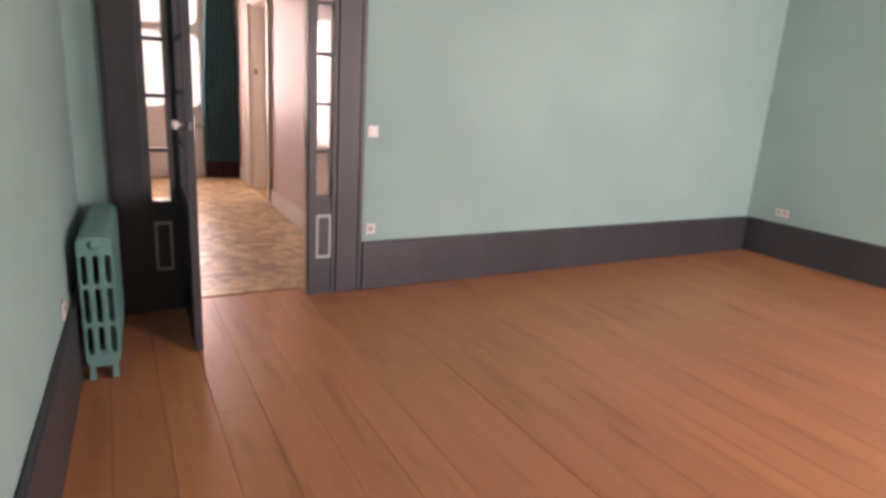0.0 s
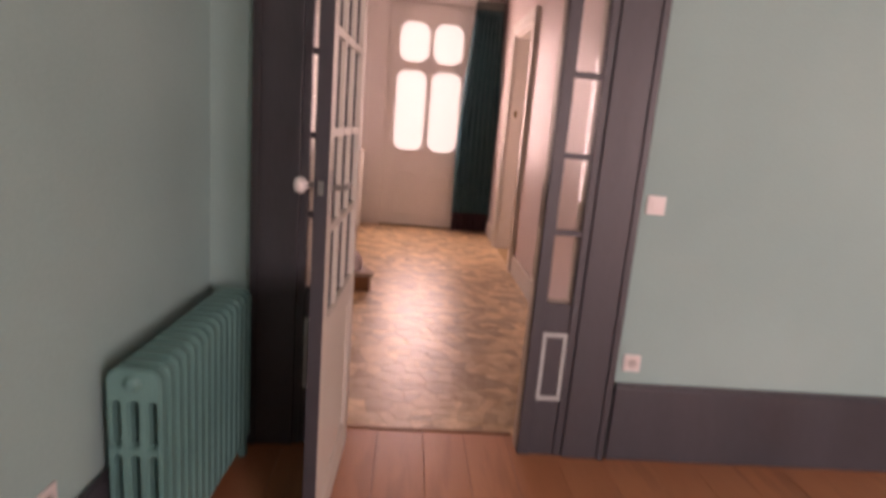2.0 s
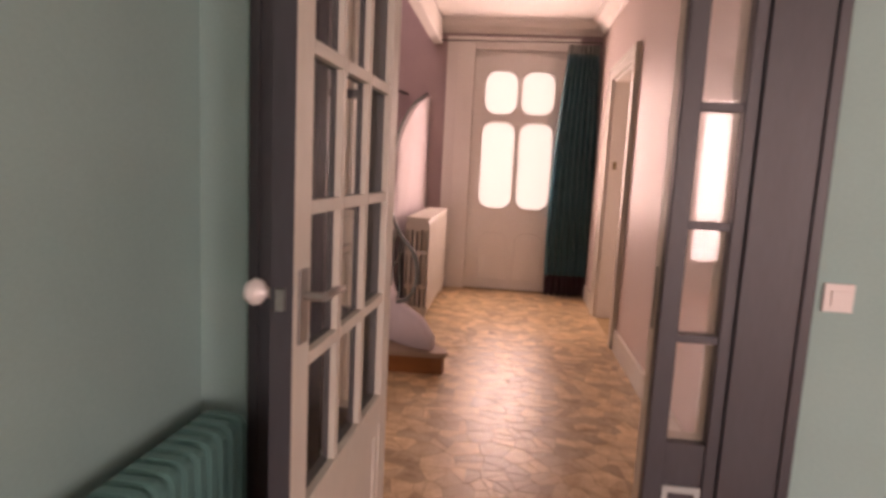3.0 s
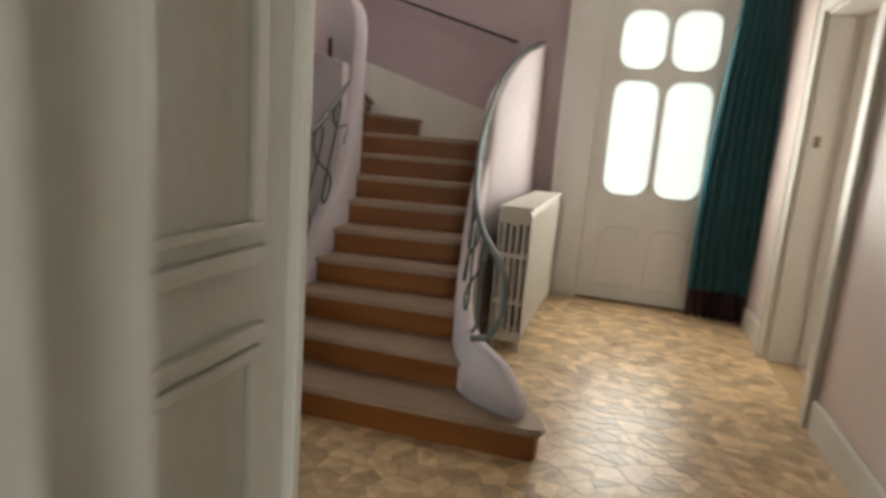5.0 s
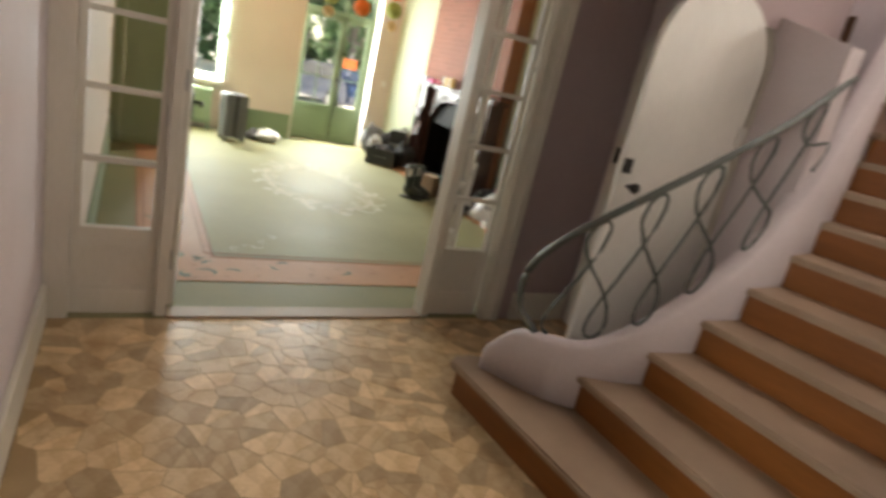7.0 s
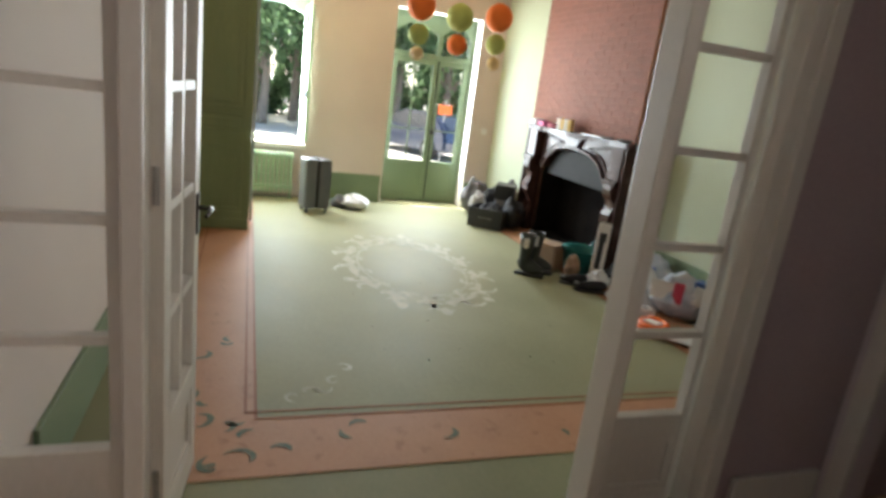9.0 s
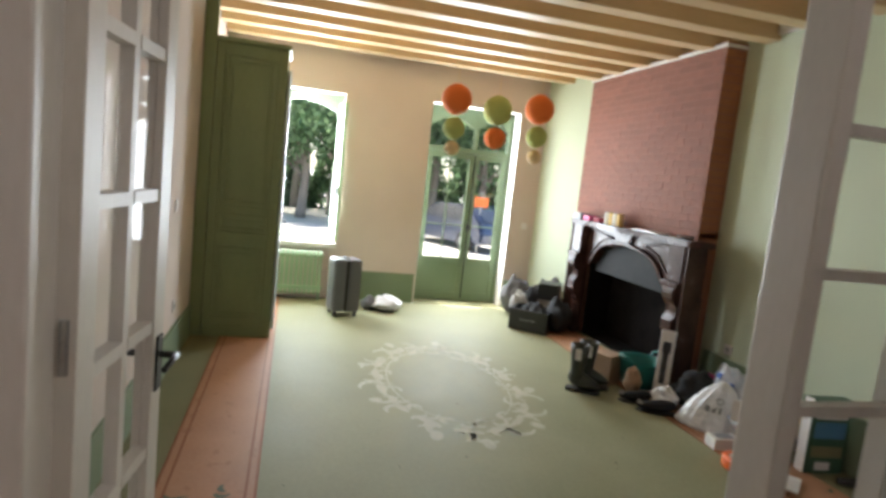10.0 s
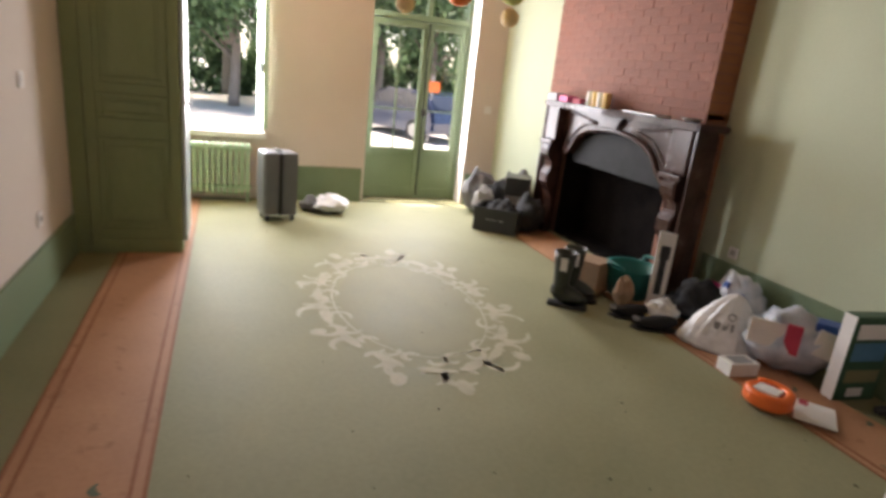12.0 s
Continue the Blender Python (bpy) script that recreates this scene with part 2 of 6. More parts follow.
def part(name, bm, material, parent=None, label="", smooth=False):
    me = bpy.data.meshes.new(name)
    bmesh.ops.recalc_face_normals(bm, faces=bm.faces[:])
    bm.to_mesh(me)
    bm.free()
    me.materials.append(material)
    if smooth:
        for p in me.polygons:
            p.use_smooth = True
    ob = new(name, me)
    if parent:
        ob.parent = parent
    else:
        ob.matrix_basis = SHIFT.copy()
    if label:
        tagged(ob, label)
    return ob


def thing(name, m, label, category, group="", kind=""):
    ob = new(name)
    ob.empty_display_size = 0.1
    ob.matrix_world = SHIFT @ m
    return tagged(ob, label, category, group, kind)


def setting(name, bm, material, label, category, smooth=False):
    return tagged(part(name, bm, material, None, "", smooth), label, category, "", "structure")


def box(bm, x0, y0, z0, x1, y1, z1, bevel=0.0):
    r = bmesh.ops.create_cube(bm, size=1, matrix=Matrix.Translation(((x0 + x1) / 2, (y0 + y1) / 2, (z0 + z1) / 2)) @ Matrix.Diagonal((abs(x1 - x0), abs(y1 - y0), abs(z1 - z0), 1)))
    if bevel:
        edges = list({e for v in r["verts"] for e in v.link_edges})
        bmesh.ops.bevel(bm, geom=edges, offset=bevel, segments=2, affect="EDGES", profile=0.6)
    return bm


def boxes(*rows, bevel=0.0):
    bm = bmesh.new()
    for r in rows:
        box(bm, *r, bevel=bevel)
    return bm


def prism(points, axis, a, b, bevel=0.0):
    """A flat outline drawn out along an axis from a to b."""
    bm = bmesh.new()

    def at(p, d):
        return {"x": (d, p[0], p[1]), "y": (p[0], d, p[1]), "z": (p[0], p[1], d)}[axis]
    lo, hi = [bm.verts.new(at(p, a)) for p in points], [bm.verts.new(at(p, b)) for p in points]
    bm.faces.new(lo)
    bm.faces.new(hi[::-1])
    for i in range(len(points)):
        j = (i + 1) % len(points)
        bm.faces.new((lo[i], lo[j], hi[j], hi[i]))
    bmesh.ops.recalc_face_normals(bm, faces=bm.faces[:])
    if bevel:
        bmesh.ops.bevel(bm, geom=[e for e in bm.edges if len(e.link_faces) == 2 and e.calc_face_angle(0) > 0.6], offset=bevel, segments=2, affect="EDGES")
    return bm


def lathe(profile, steps=24, z0=0.0):
    bm = bmesh.new()
    rings = []
    for r, z in profile:
        rings.append([bm.verts.new((r * math.cos(2 * math.pi * i / steps), r * math.sin(2 * math.pi * i / steps), z + z0)) for i in range(steps)])
    for a, b in zip(rings, rings[1:]):
        for i in range(steps):
            bm.faces.new((a[i], a[(i + 1) % steps], b[(i + 1) % steps], b[i]))
    bm.faces.new(rings[0][::-1])
    bm.faces.new(rings[-1])
    return bm


def spline(points, n=12):
    """A smooth line through points."""
    ps = [Vector(p) for p in points]
    ps = [2 * ps[0] - ps[1]] + ps + [2 * ps[-1] - ps[-2]]
    out = []
    for i in range(1, len(ps) - 2):
        a, b, c, d = ps[i - 1:i + 3]
        for k in range(n):
            t = k / n
            out.append(0.5 * ((2 * b) + (c - a) * t + (2 * a - 5 * b + 4 * c - d) * t * t + (3 * b - a - 3 * c + d) * t ** 3))
    out.append(ps[-2])
    return out


def tube(bm, pts, r, sides=8, r_end=None):
    rings = []
    for i, p in enumerate(pts):
        d = (pts[min(i + 1, len(pts) - 1)] - pts[max(i - 1, 0)]).normalized()
        up = Vector((0, 0, 1)) if abs(d.z) < 0.95 else Vector((1, 0, 0))
        s = d.cross(up).normalized()
        u = s.cross(d)
        rr = r if r_end is None else r + (r_end - r) * i / (len(pts) - 1)
        rings.append([bm.verts.new(p + rr * (math.cos(2 * math.pi * k / sides) * s + math.sin(2 * math.pi * k / sides) * u)) for k in range(sides)])
    for a, b in zip(rings, rings[1:]):
        for k in range(sides):
            bm.faces.new((a[k], a[(k + 1) % sides], b[(k + 1) % sides], b[k]))
    bm.faces.new(rings[0][::-1])
    bm.faces.new(rings[-1])
    return bm


def wall_strip(bm, path, lower, upper, thick):
    """An upright wall along a plan line, with its foot and top height at each point."""
    rows = []
    for i, p in enumerate(path):
        d = (path[min(i + 1, len(path) - 1)] - path[max(i - 1, 0)])
        d = Vector((d.x, d.y, 0)).normalized()
        s = Vector((-d.y, d.x, 0)) * thick / 2
        q = Vector((p.x, p.y, 0))
        rows.append([bm.verts.new(q + s + Vector((0, 0, lower[i]))), bm.verts.new(q - s + Vector((0, 0, lower[i]))), bm.verts.new(q - s + Vector((0, 0, upper[i] - 0.015))), bm.verts.new(q - s * 0.6 + Vector((0, 0, upper[i]))), bm.verts.new(q + s * 0.6 + Vector((0, 0, upper[i]))), bm.verts.new(q + s + Vector((0, 0, upper[i] - 0.015)))])
    for a, b in zip(rows, rows[1:]):
        for k in range(6):
            bm.faces.new((a[k], a[(k + 1) % 6], b[(k + 1) % 6], b[k]))
    bm.faces.new(rows[0][::-1])
    bm.faces.new(rows[-1])
    return bm


def grid_panel(w, z0, z1, stile, rails, cols, bar, d):
    """Outline boxes of a glazed leaf: x from 0 to w, y across its thickness d. Returns frame boxes, bar boxes, pane boxes, and the foot panel."""
    glass_lo = rails[0]
    frame = [(0, -d / 2, z0, stile, d / 2, z1), (w - stile, -d / 2, z0, w, d / 2, z1), (stile, -d / 2, z1 - stile, w - stile, d / 2, z1), (stile, -d / 2, z0, w - stile, d / 2, z0 + 0.12), (stile, -d / 2, glass_lo - 0.09, w - stile, d / 2, glass_lo)]
    bars, panes = [], []
    xs = [stile + (w - 2 * stile) * i / cols for i in range(cols + 1)]
    zs = [glass_lo] + list(rails[1:]) + [z1 - stile]
    for x in xs[1:-1]:
        bars.append((x - bar / 2, -d / 2 + 0.006, glass_lo, x + bar / 2, d / 2 - 0.006, z1 - stile))
    for z in zs[1:-1]:
        for xa, xb in zip(xs, xs[1:]):
            bars.append((xa + (bar / 2 if xa > stile else 0), -d / 2 + 0.004, z - bar / 2, xb - (bar / 2 if xb < w - stile else 0), d / 2 - 0.004, z + bar / 2))
    for za, zb in zip(zs, zs[1:]):
        for xa, xb in zip(xs, xs[1:]):
            panes.append((xa, -0.002, za, xb, 0.002, zb))
    return frame, bars, panes, (stile, -d / 2 + 0.012, z0 + 0.12, w - stile, d / 2 - 0.012, glass_lo - 0.09)


def glazed(parent, w, z0, z1, stile, rails, cols, bar, d, m_front, m_back=None):
    """Frame, bars, panes and foot panel of a glazed leaf under parent; m_back paints the side towards -y."""
    frame, bars, panes, foot = grid_panel(w, z0, z1, stile, rails, cols, bar, d)
    def split(rows):
        if m_back is None:
            return [(rows, m_front)]
        return [([(a, 0, b, c, y1, e) for a, y0, b, c, y1, e in rows], m_front), ([(a, y0, b, c, 0, e) for a, y0, b, c, y1, e in rows], m_back)]
    for rows, m in split(frame):
        for name, row in zip(("stile", "stile", "top_rail", "bottom_rail", "lock_rail"), rows):
            part(name, boxes(row, bevel=0.003), m, parent)
    for rows, m in split(bars):
        for row in rows:
            part("glazing_bar", boxes(row), m, parent)
    for rows, m in split([foot]):
        part("foot_panel", boxes(*rows), m, parent)
    x0, y0, za, x1, y1, zb = foot
    for s, m in ((1, m_front), (-1, m_back or m_front)):
        y = s * (d / 2 - 0.012)
        part("panel_moulding", boxes((x0, y, za, x0 + 0.03, y + s * 0.008, zb), (x1 - 0.03, y, za, x1, y + s * 0.008, zb), (x0 + 0.03, y, za, x1 - 0.03, y + s * 0.008, za + 0.03), (x0 + 0.03, y, zb - 0.03, x1 - 0.03, y + s * 0.008, zb)), m, parent)
    for p in panes:
        ob = part("pane", boxes(p), GLASS, parent)
        ob.visible_shadow = False


def lever_handle(parent, x, z, d, m, reach=-0.11, sides=(1, -1), name="door_handle"):
    for s in sides:
        bm = boxes((x - 0.02, s * d / 2, z - 0.09, x + 0.02, s * (d / 2 + 0.006), z + 0.05), bevel=0.002)
        tube(bm, [Vector((x, s * d / 2, z)), Vector((x, s * (d / 2 + 0.045), z))], 0.009)
        tube(bm, spline([(x, s * (d / 2 + 0.045), z), (x + reach * 0.5, s * (d / 2 + 0.05), z + 0.004), (x + reach, s * (d / 2 + 0.045), z - 0.006)], 4), 0.009, r_end=0.007)
        part(name, bm, m, parent, smooth=False)

# ---- the shell of the place ----
# bedroom
setting("wall_bedroom_west", prism([(0.40, -2.6), (0.613, -2.6), (0.893, 4.40), (0.40, 4.40)], "z", 0, 3.2), TEAL_WALL, "matt pale teal painted plaster wall of the bedroom", "wall")
setting("wall_bedroom_north", boxes((0.40, 4.40, 0, 1.066, 5.04, 3.4), (2.736, 4.40, 0, 7.70, 5.04, 3.4), (1.066, 4.40, 2.62, 2.736, 5.04, 3.4)), TEAL_WALL, "matt pale teal painted plaster wall with the glazed doorway", "wall")
setting("wall_bedroom_east", boxes((7.45, -2.6, 0, 7.70, 4.40, 3.2)), TEAL_WALL, "matt pale teal painted plaster wall beside the window", "wall")
setting("wall_bedroom_south", boxes((0.40, -2.6, 0, 4.4, -2.4, 3.2), (6.0, -2.6, 0, 7.45, -2.4, 3.2), (4.4, -2.6, 0, 6.0, -2.4, 0.4), (4.4, -2.6, 2.7, 6.0, -2.4, 3.2)), TEAL_WALL, "matt pale teal painted plaster wall with a tall window opening", "wall")
setting("ceiling_bedroom", boxes((0.40, -2.6, 3.2, 7.70, 4.40, 3.3)), PLASTER_WHITE, "plain white plaster bedroom ceiling", "ceiling")
setting("floor_bedroom", boxes((0.40, -2.6, -0.12, 7.70, 4.58, -0.02)), SUBFLOOR, "dark underlay below the red-brown floorboards", "floor")


def skirting(name, rows, material, label):
    return setting(name, boxes(*rows, bevel=0.006), material, label, "skirting board")


skirting("baseboard_bedroom_north", [(2.737, 4.372, 0, 7.42, 4.398, 0.372), (2.737, 4.38, 0.372, 7.43, 4.399, 0.387)], NAVY, "tall dark slate-painted wooden skirting board")
setting("baseboard_bedroom_west", prism([(0.627, -2.35), (0.653, -2.35), (0.9215, 4.36), (0.8955, 4.36)], "z", 0, 0.4, bevel=0.006), NAVY, "tall dark slate-painted wooden skirting board", "skirting board")
skirting("baseboard_bedroom_east", [(7.422, -2.35, 0, 7.448, 4.37, 0.372), (7.43, -2.35, 0.372, 7.449, 4.37, 0.387)], NAVY, "tall dark slate-painted wooden skirting board")

# hall
setting("wall_hall_south", boxes((-1.62, 4.86, 0, 0.70, 5.04, 3.4)), MAUVE_PALE, "pale mauve plaster wall of the entrance hall", "wall")
setting("wall_hall_east", boxes((2.885, 5.04, 0, 3.10, 8.10, 3.4), (2.885, 8.10, 2.55, 3.10, 9.20, 3.4), (2.885, 9.20, 0, 3.10, 10.36, 3.4)), HALL_WALL, "satin pale pink painted wall of the entrance hall", "wall")
setting("wall_hall_north", boxes((-1.75, 10.36, 0, 1.10, 10.62, 5.2), (2.52, 10.36, 0, 3.10, 10.62, 5.2), (1.10, 10.36, 3.12, 2.52, 10.62, 5.2)), MAUVE, "mauve painted wall with the front door", "wall")
setting("wall_hall_west", boxes((-1.75, 7.53, 0, -1.53, 10.36, 5.2), (-1.75, 5.04, 2.36, -1.53, 7.53, 5.2)), MAUVE, "mauve painted wall with glazed double doors", "wall")
setting("wall_stairwell", boxes((0.75, 6.9, 3.4, 0.90, 10.36, 5.2), (-1.53, 6.75, 3.4, 0.90, 6.9, 5.2)), MAUVE, "mauve upper wall round the open stairwell", "wall")
setting("ceiling_hall", boxes((0.90, 5.04, 3.4, 3.10, 10.36, 3.5), (-1.75, 4.86, 3.4, 0.90, 6.75, 3.5), (-1.75, 6.75, 5.2, 0.90, 10.62, 5.3)), PLASTER_WHITE, "white plaster ceiling of the hall and the stairwell", "ceiling")


def cornice(name, a, b, inward, material):
    """A moulded cornice along a wall from a to b, its profile towards inward."""
    prof = [(0, 0), (0.03, 0), (0.045, 0.03), (0.1, 0.07), (0.13, 0.12), (0.16, 0.13), (0.16, 0.16), (0, 0.16)]
    bm = bmesh.new()
    rows = [[bm.verts.new((p.x + inward[0] * u, p.y + inward[1] * u, 3.24 + v)) for u, v in prof] for p in (Vector(a), Vector(b))]
    for i in range(len(prof)):
        j = (i + 1) % len(prof)
        bm.faces.new((rows[0][i], rows[0][j], rows[1][j], rows[1][i]))
    bm.faces.new(rows[0])
    bm.faces.new(rows[1][::-1])
    return setting(name, bm, material, "moulded white plaster cornice under the hall ceiling", "cornice")


cornice("trim_cornice_north", (0.90, 10.358, 0), (2.884, 10.358, 0), (0, -1), PLASTER_WHITE)
cornice("trim_cornice_east", (2.883, 5.12, 0), (2.883, 10.2, 0), (-1, 0), PLASTER_WHITE)
setting("trim_ceiling_beam", boxes((0.78, 6.92, 3.1, 0.9, 10.35, 3.396), bevel=0.012), PLASTER_WHITE, "white plastered beam at the edge of the stairwell", "beam")
skirting("baseboard_hall_east", [(2.858, 5.14, 0, 2.883, 7.94, 0.19), (2.858, 9.36, 0, 2.883, 10.1, 0.19)], WHITE_WOOD, "off-white gloss-painted skirting board")
skirting("baseboard_hall_south", [(-1.5, 5.042, 0, 0.98, 5.065, 0.19)], WHITE_WOOD, "off-white gloss-painted skirting board")
skirting("baseboard_hall_west", [(-1.528, 7.63, 0, -1.505, 8.07, 0.19)], WHITE_WOOD, "off-white gloss-painted skirting board")
skirting("baseboard_hall_north", [(0.78, 10.335, 0, 0.96, 10.358, 0.19)], WHITE_WOOD, "off-white gloss-painted skirting board")
# the room beyond the hall's side door
setting("wall_side_room", boxes((3.10, 7.7, 0, 4.6, 7.8, 2.9), (3.10, 9.6, 0, 4.6, 9.7, 2.9), (4.5, 7.8, 0, 4.6, 9.6, 2.9), (3.10, 7.8, 2.8, 4.5, 9.6, 2.9), (3.10, 7.8, -0.1, 4.5, 9.6, -0.004)), HALL_WALL, "plain pale walls of the side room", "wall")

# living room
SHIFT = LIVING
setting("wall_living_south", boxes((-8.1, 5.2, 0, -1.99, 5.46, 3.05)), BLUSH_WALL, "matt blush pink painted wall of the living room", "wall")
setting("wall_living_north", boxes((-8.1, 9.75, 0, -4.98, 10.0, 3.05), (-4.98, 9.64, 0, -2.0, 10.0, 3.05)), SAGE_WALL, "matt pale green painted wall of the living room", "wall")
setting("wall_living_west", boxes((-8.1, 5.46, 0, -7.75, 5.85, 3.05), (-8.1, 5.85, 0, -7.75, 6.74, 0.66), (-8.1, 5.85, 2.37, -7.75, 6.74, 3.05), (-8.1, 6.74, 0, -7.75, 7.74, 3.05), (-8.1, 7.74, 2.42, -7.75, 8.86, 3.05), (-8.1, 8.86, 0, -7.75, 9.75, 3.05)), BLUSH_WALL, "matt blush pink painted wall with a window and a garden door", "wall")


def beams():
    rows = [(-8.1, 5.2, 2.98, -1.99, 10.0, 3.1)]
    bm = boxes(*rows)
    for k in range(12):
        x = -7.55 + 0.46 * k
        box(bm, x, 5.462, 2.80, x + 0.15, 9.748, 2.98, bevel=0.008)
    return bm


setting("ceiling_living", beams(), BEAM, "pale varnished timber beams and boards of the living room ceiling", "ceiling")
setting("trim_north_ceiling_strip", boxes((-4.9, 9.61, 2.84, -2.24, 9.638, 2.98)), PLASTER_WHITE, "white painted strip between the beams and the wall", "trim")
skirting("baseboard_living_south", [(-6.01, 5.462, 0, -2.24, 5.482, 0.27)], GREEN_TRIM, "tall green-painted skirting board")
skirting("baseboard_living_north", [(-4.9, 9.618, 0, -2.24, 9.638, 0.36), (-7.73, 9.728, 0, -7.2, 9.748, 0.36)], GREEN_TRIM, "tall green-painted skirting board")
skirting("baseboard_living_west", [(-7.748, 6.82, 0, -7.728, 7.72, 0.35), (-7.748, 8.88, 0, -7.728, 9.72, 0.35)], GREEN_TRIM, "tall green-painted skirting board")
setting("trim_corner_pilaster", boxes((-6.08, 5.463, 0, -6.015, 5.56, 2.96), bevel=0.006), GREEN_JOINERY, "green painted wooden pilaster against the wall", "trim")
setting("wall_living_corner", prism([(-7.75, 9.19), (-7.142, 9.452), (-7.142, 9.75), (-7.75, 9.75)], "z", 0, 3.05), SAGE_WALL, "pale green painted wall running into the chimney breast", "wall")

# ---- living room floor ----
setting("floor_living", boxes((-8.1, 5.2, -0.12, -1.802, 10.0, 0.0)), SAGE_EDGE, "worn sage green painted floor of the living room", "floor")
setting("floor_green_field", boxes((-7.70, 6.17, 0.0005, -2.68, 8.93, 0.004)), SAGE_FLOOR, "polished sage green painted floor panel with scuffs", "floor")
setting("floor_terracotta_border", boxes((-6.03, 5.72, 0.0005, -2.28, 6.17, 0.0038), (-2.68, 6.17, 0.0005, -2.28, 8.93, 0.0038), (-7.0, 8.93, 0.0005, -2.28, 9.36, 0.0038), (-7.74, 6.06, 0.0005, -6.03, 6.17, 0.0038)), TERRA, "worn terracotta painted border strip on the floor", "floor")
setting("floor_border_lines", boxes((-7.7, 6.158, 0.001, -2.69, 6.172, 0.0062), (-6.03, 6.115, 0.001, -2.74, 6.128, 0.0062), (-6.03, 5.72, 0.001, -2.28, 5.732, 0.0062), (-6.03, 5.765, 0.001, -2.33, 5.775, 0.0062), (-2.69, 6.158, 0.001, -2.676, 8.94, 0.0062), (-2.745, 6.115, 0.001, -2.733, 8.99, 0.0062), (-7.0, 8.925, 0.001, -2.69, 8.939, 0.0062), (-7.0, 8.975, 0.001, -2.745, 8.987, 0.0062)), TERRA_LINE, "thin dark red lines along the terracotta floor border", "floor")


def ribbon(bm, pts, w0, w1, z):
    """A flat painted stroke that swells in the middle."""
    rows = []
    n = len(pts)
    for i, p in enumerate(pts):
        d = (pts[min(i + 1, n - 1)] - pts[max(i - 1, 0)]).normalized()
        s = Vector((-d.y, d.x, 0)) * (w0 + (w1 - w0) * math.sin(math.pi * i / (n - 1))) / 2
        rows.append((bm.verts.new((p.x + s.x, p.y + s.y, z)), bm.verts.new((p.x - s.x, p.y - s.y, z))))
    for a, b in zip(rows, rows[1:]):
        bm.faces.new((a[0], a[1], b[1], b[0]))


def scroll(cx, cy, a, size, turn):
    """A C-scroll that curls in at its end."""
    out = []
    for i in range(22):
        t = i / 21
        r = size * (1 - 0.75 * t)
        th = a + turn * t * 4.4
        out.append(Vector((cx + r * math.cos(th), cy + r * math.sin(th), 0)))
    return out


def floor_motif():
    rnd = random.Random(5)
    cx, cy, rx, ry = -4.98, 7.46, 0.92, 0.56
    ob = thing("floor_ornament", pose(0, 0, 0), "worn cream painted scroll medallion on the green floor", "floor ornament", kind="structure")
    bm = bmesh.new()
    ring = [bm.verts.new((cx + 0.74 * rx * math.cos(2 * math.pi * i / 48), cy + 0.72 * ry * math.sin(2 * math.pi * i / 48), 0.0046)) for i in range(48)]
    bm.faces.new(ring)
    part("medallion_centre", bm, MOTIF_PINK, ob)
    bm = bmesh.new()
    k = 26
    for i in range(k):
        th = 2 * math.pi * i / k
        px, py = cx + rx * math.cos(th), cy + ry * math.sin(th)
        size = 0.085 + 0.04 * rnd.random()
        ribbon(bm, scroll(px, py, th + rnd.random(), size, 1 if i % 2 else -1), 0.018, 0.048, 0.0053)
        ribbon(bm, scroll(cx + 0.84 * rx * math.cos(th + 0.1), cy + 0.84 * ry * math.sin(th + 0.1), th + 2.5, size * 0.7, -1 if i % 2 else 1), 0.014, 0.036, 0.0057)
        if i % 3 == 0:
            q = [Vector((cx + f * rx * math.cos(th), cy + f * ry * math.sin(th), 0)) for f in (1.05, 1.1, 1.16, 1.2)]
            ribbon(bm, q, 0.03, 0.085, 0.0061)
    for i in range(16):
        th = 2 * math.pi * (i + 0.5) / 16
        arc = [Vector((cx + rx * 0.95 * math.cos(th + u) , cy + ry * 0.95 * math.sin(th + u), 0)) for u in (-0.13, -0.07, 0, 0.07, 0.13)]
        ribbon(bm, arc, 0.02, 0.06, 0.0065)
    for k, w in ((0.80, 0.009),):
        ring = [Vector((cx + rx * k * math.cos(2 * math.pi * i / 48), cy + ry * k * math.sin(2 * math.pi * i / 48), 0)) for i in range(49)]
        ribbon(bm, ring, w, w * 1.8, 0.0058)
    # leaf sprays at the corner of the field
    for i in range(5):
        ribbon(bm, scroll(-2.86 - 0.10 * i * rnd.random(), 6.34 + 0.07 * i, i * 0.9, 0.05, 1 if i % 2 else -1), 0.008, 0.022, 0.0053)
    part("scrollwork", bm, MOTIF_CREAM, ob)
    bm = bmesh.new()
    for i in range(44):
        y = 5.85 + 3.4 * rnd.random()
        x = -2.34 - 0.3 * rnd.random()
        if i % 3 == 0:
            x, y = -2.36 - 1.2 * rnd.random(), 5.82 + 0.24 * rnd.random()
        if i % 3 == 1:
            x, y = -2.4 - 1.3 * rnd.random(), 9.05 + 0.24 * rnd.random()
        ribbon(bm, scroll(x, y, rnd.random() * 6, 0.03 + 0.06 * rnd.random(), rnd.choice((-1, 1)) * (0.3 + 0.5 * rnd.random())), 0.006, 0.028, 0.0055)
    part("leaf_sprays", bm, MOTIF_GREEN, ob, "faded dark green leaf strokes on the terracotta border")


floor_motif()


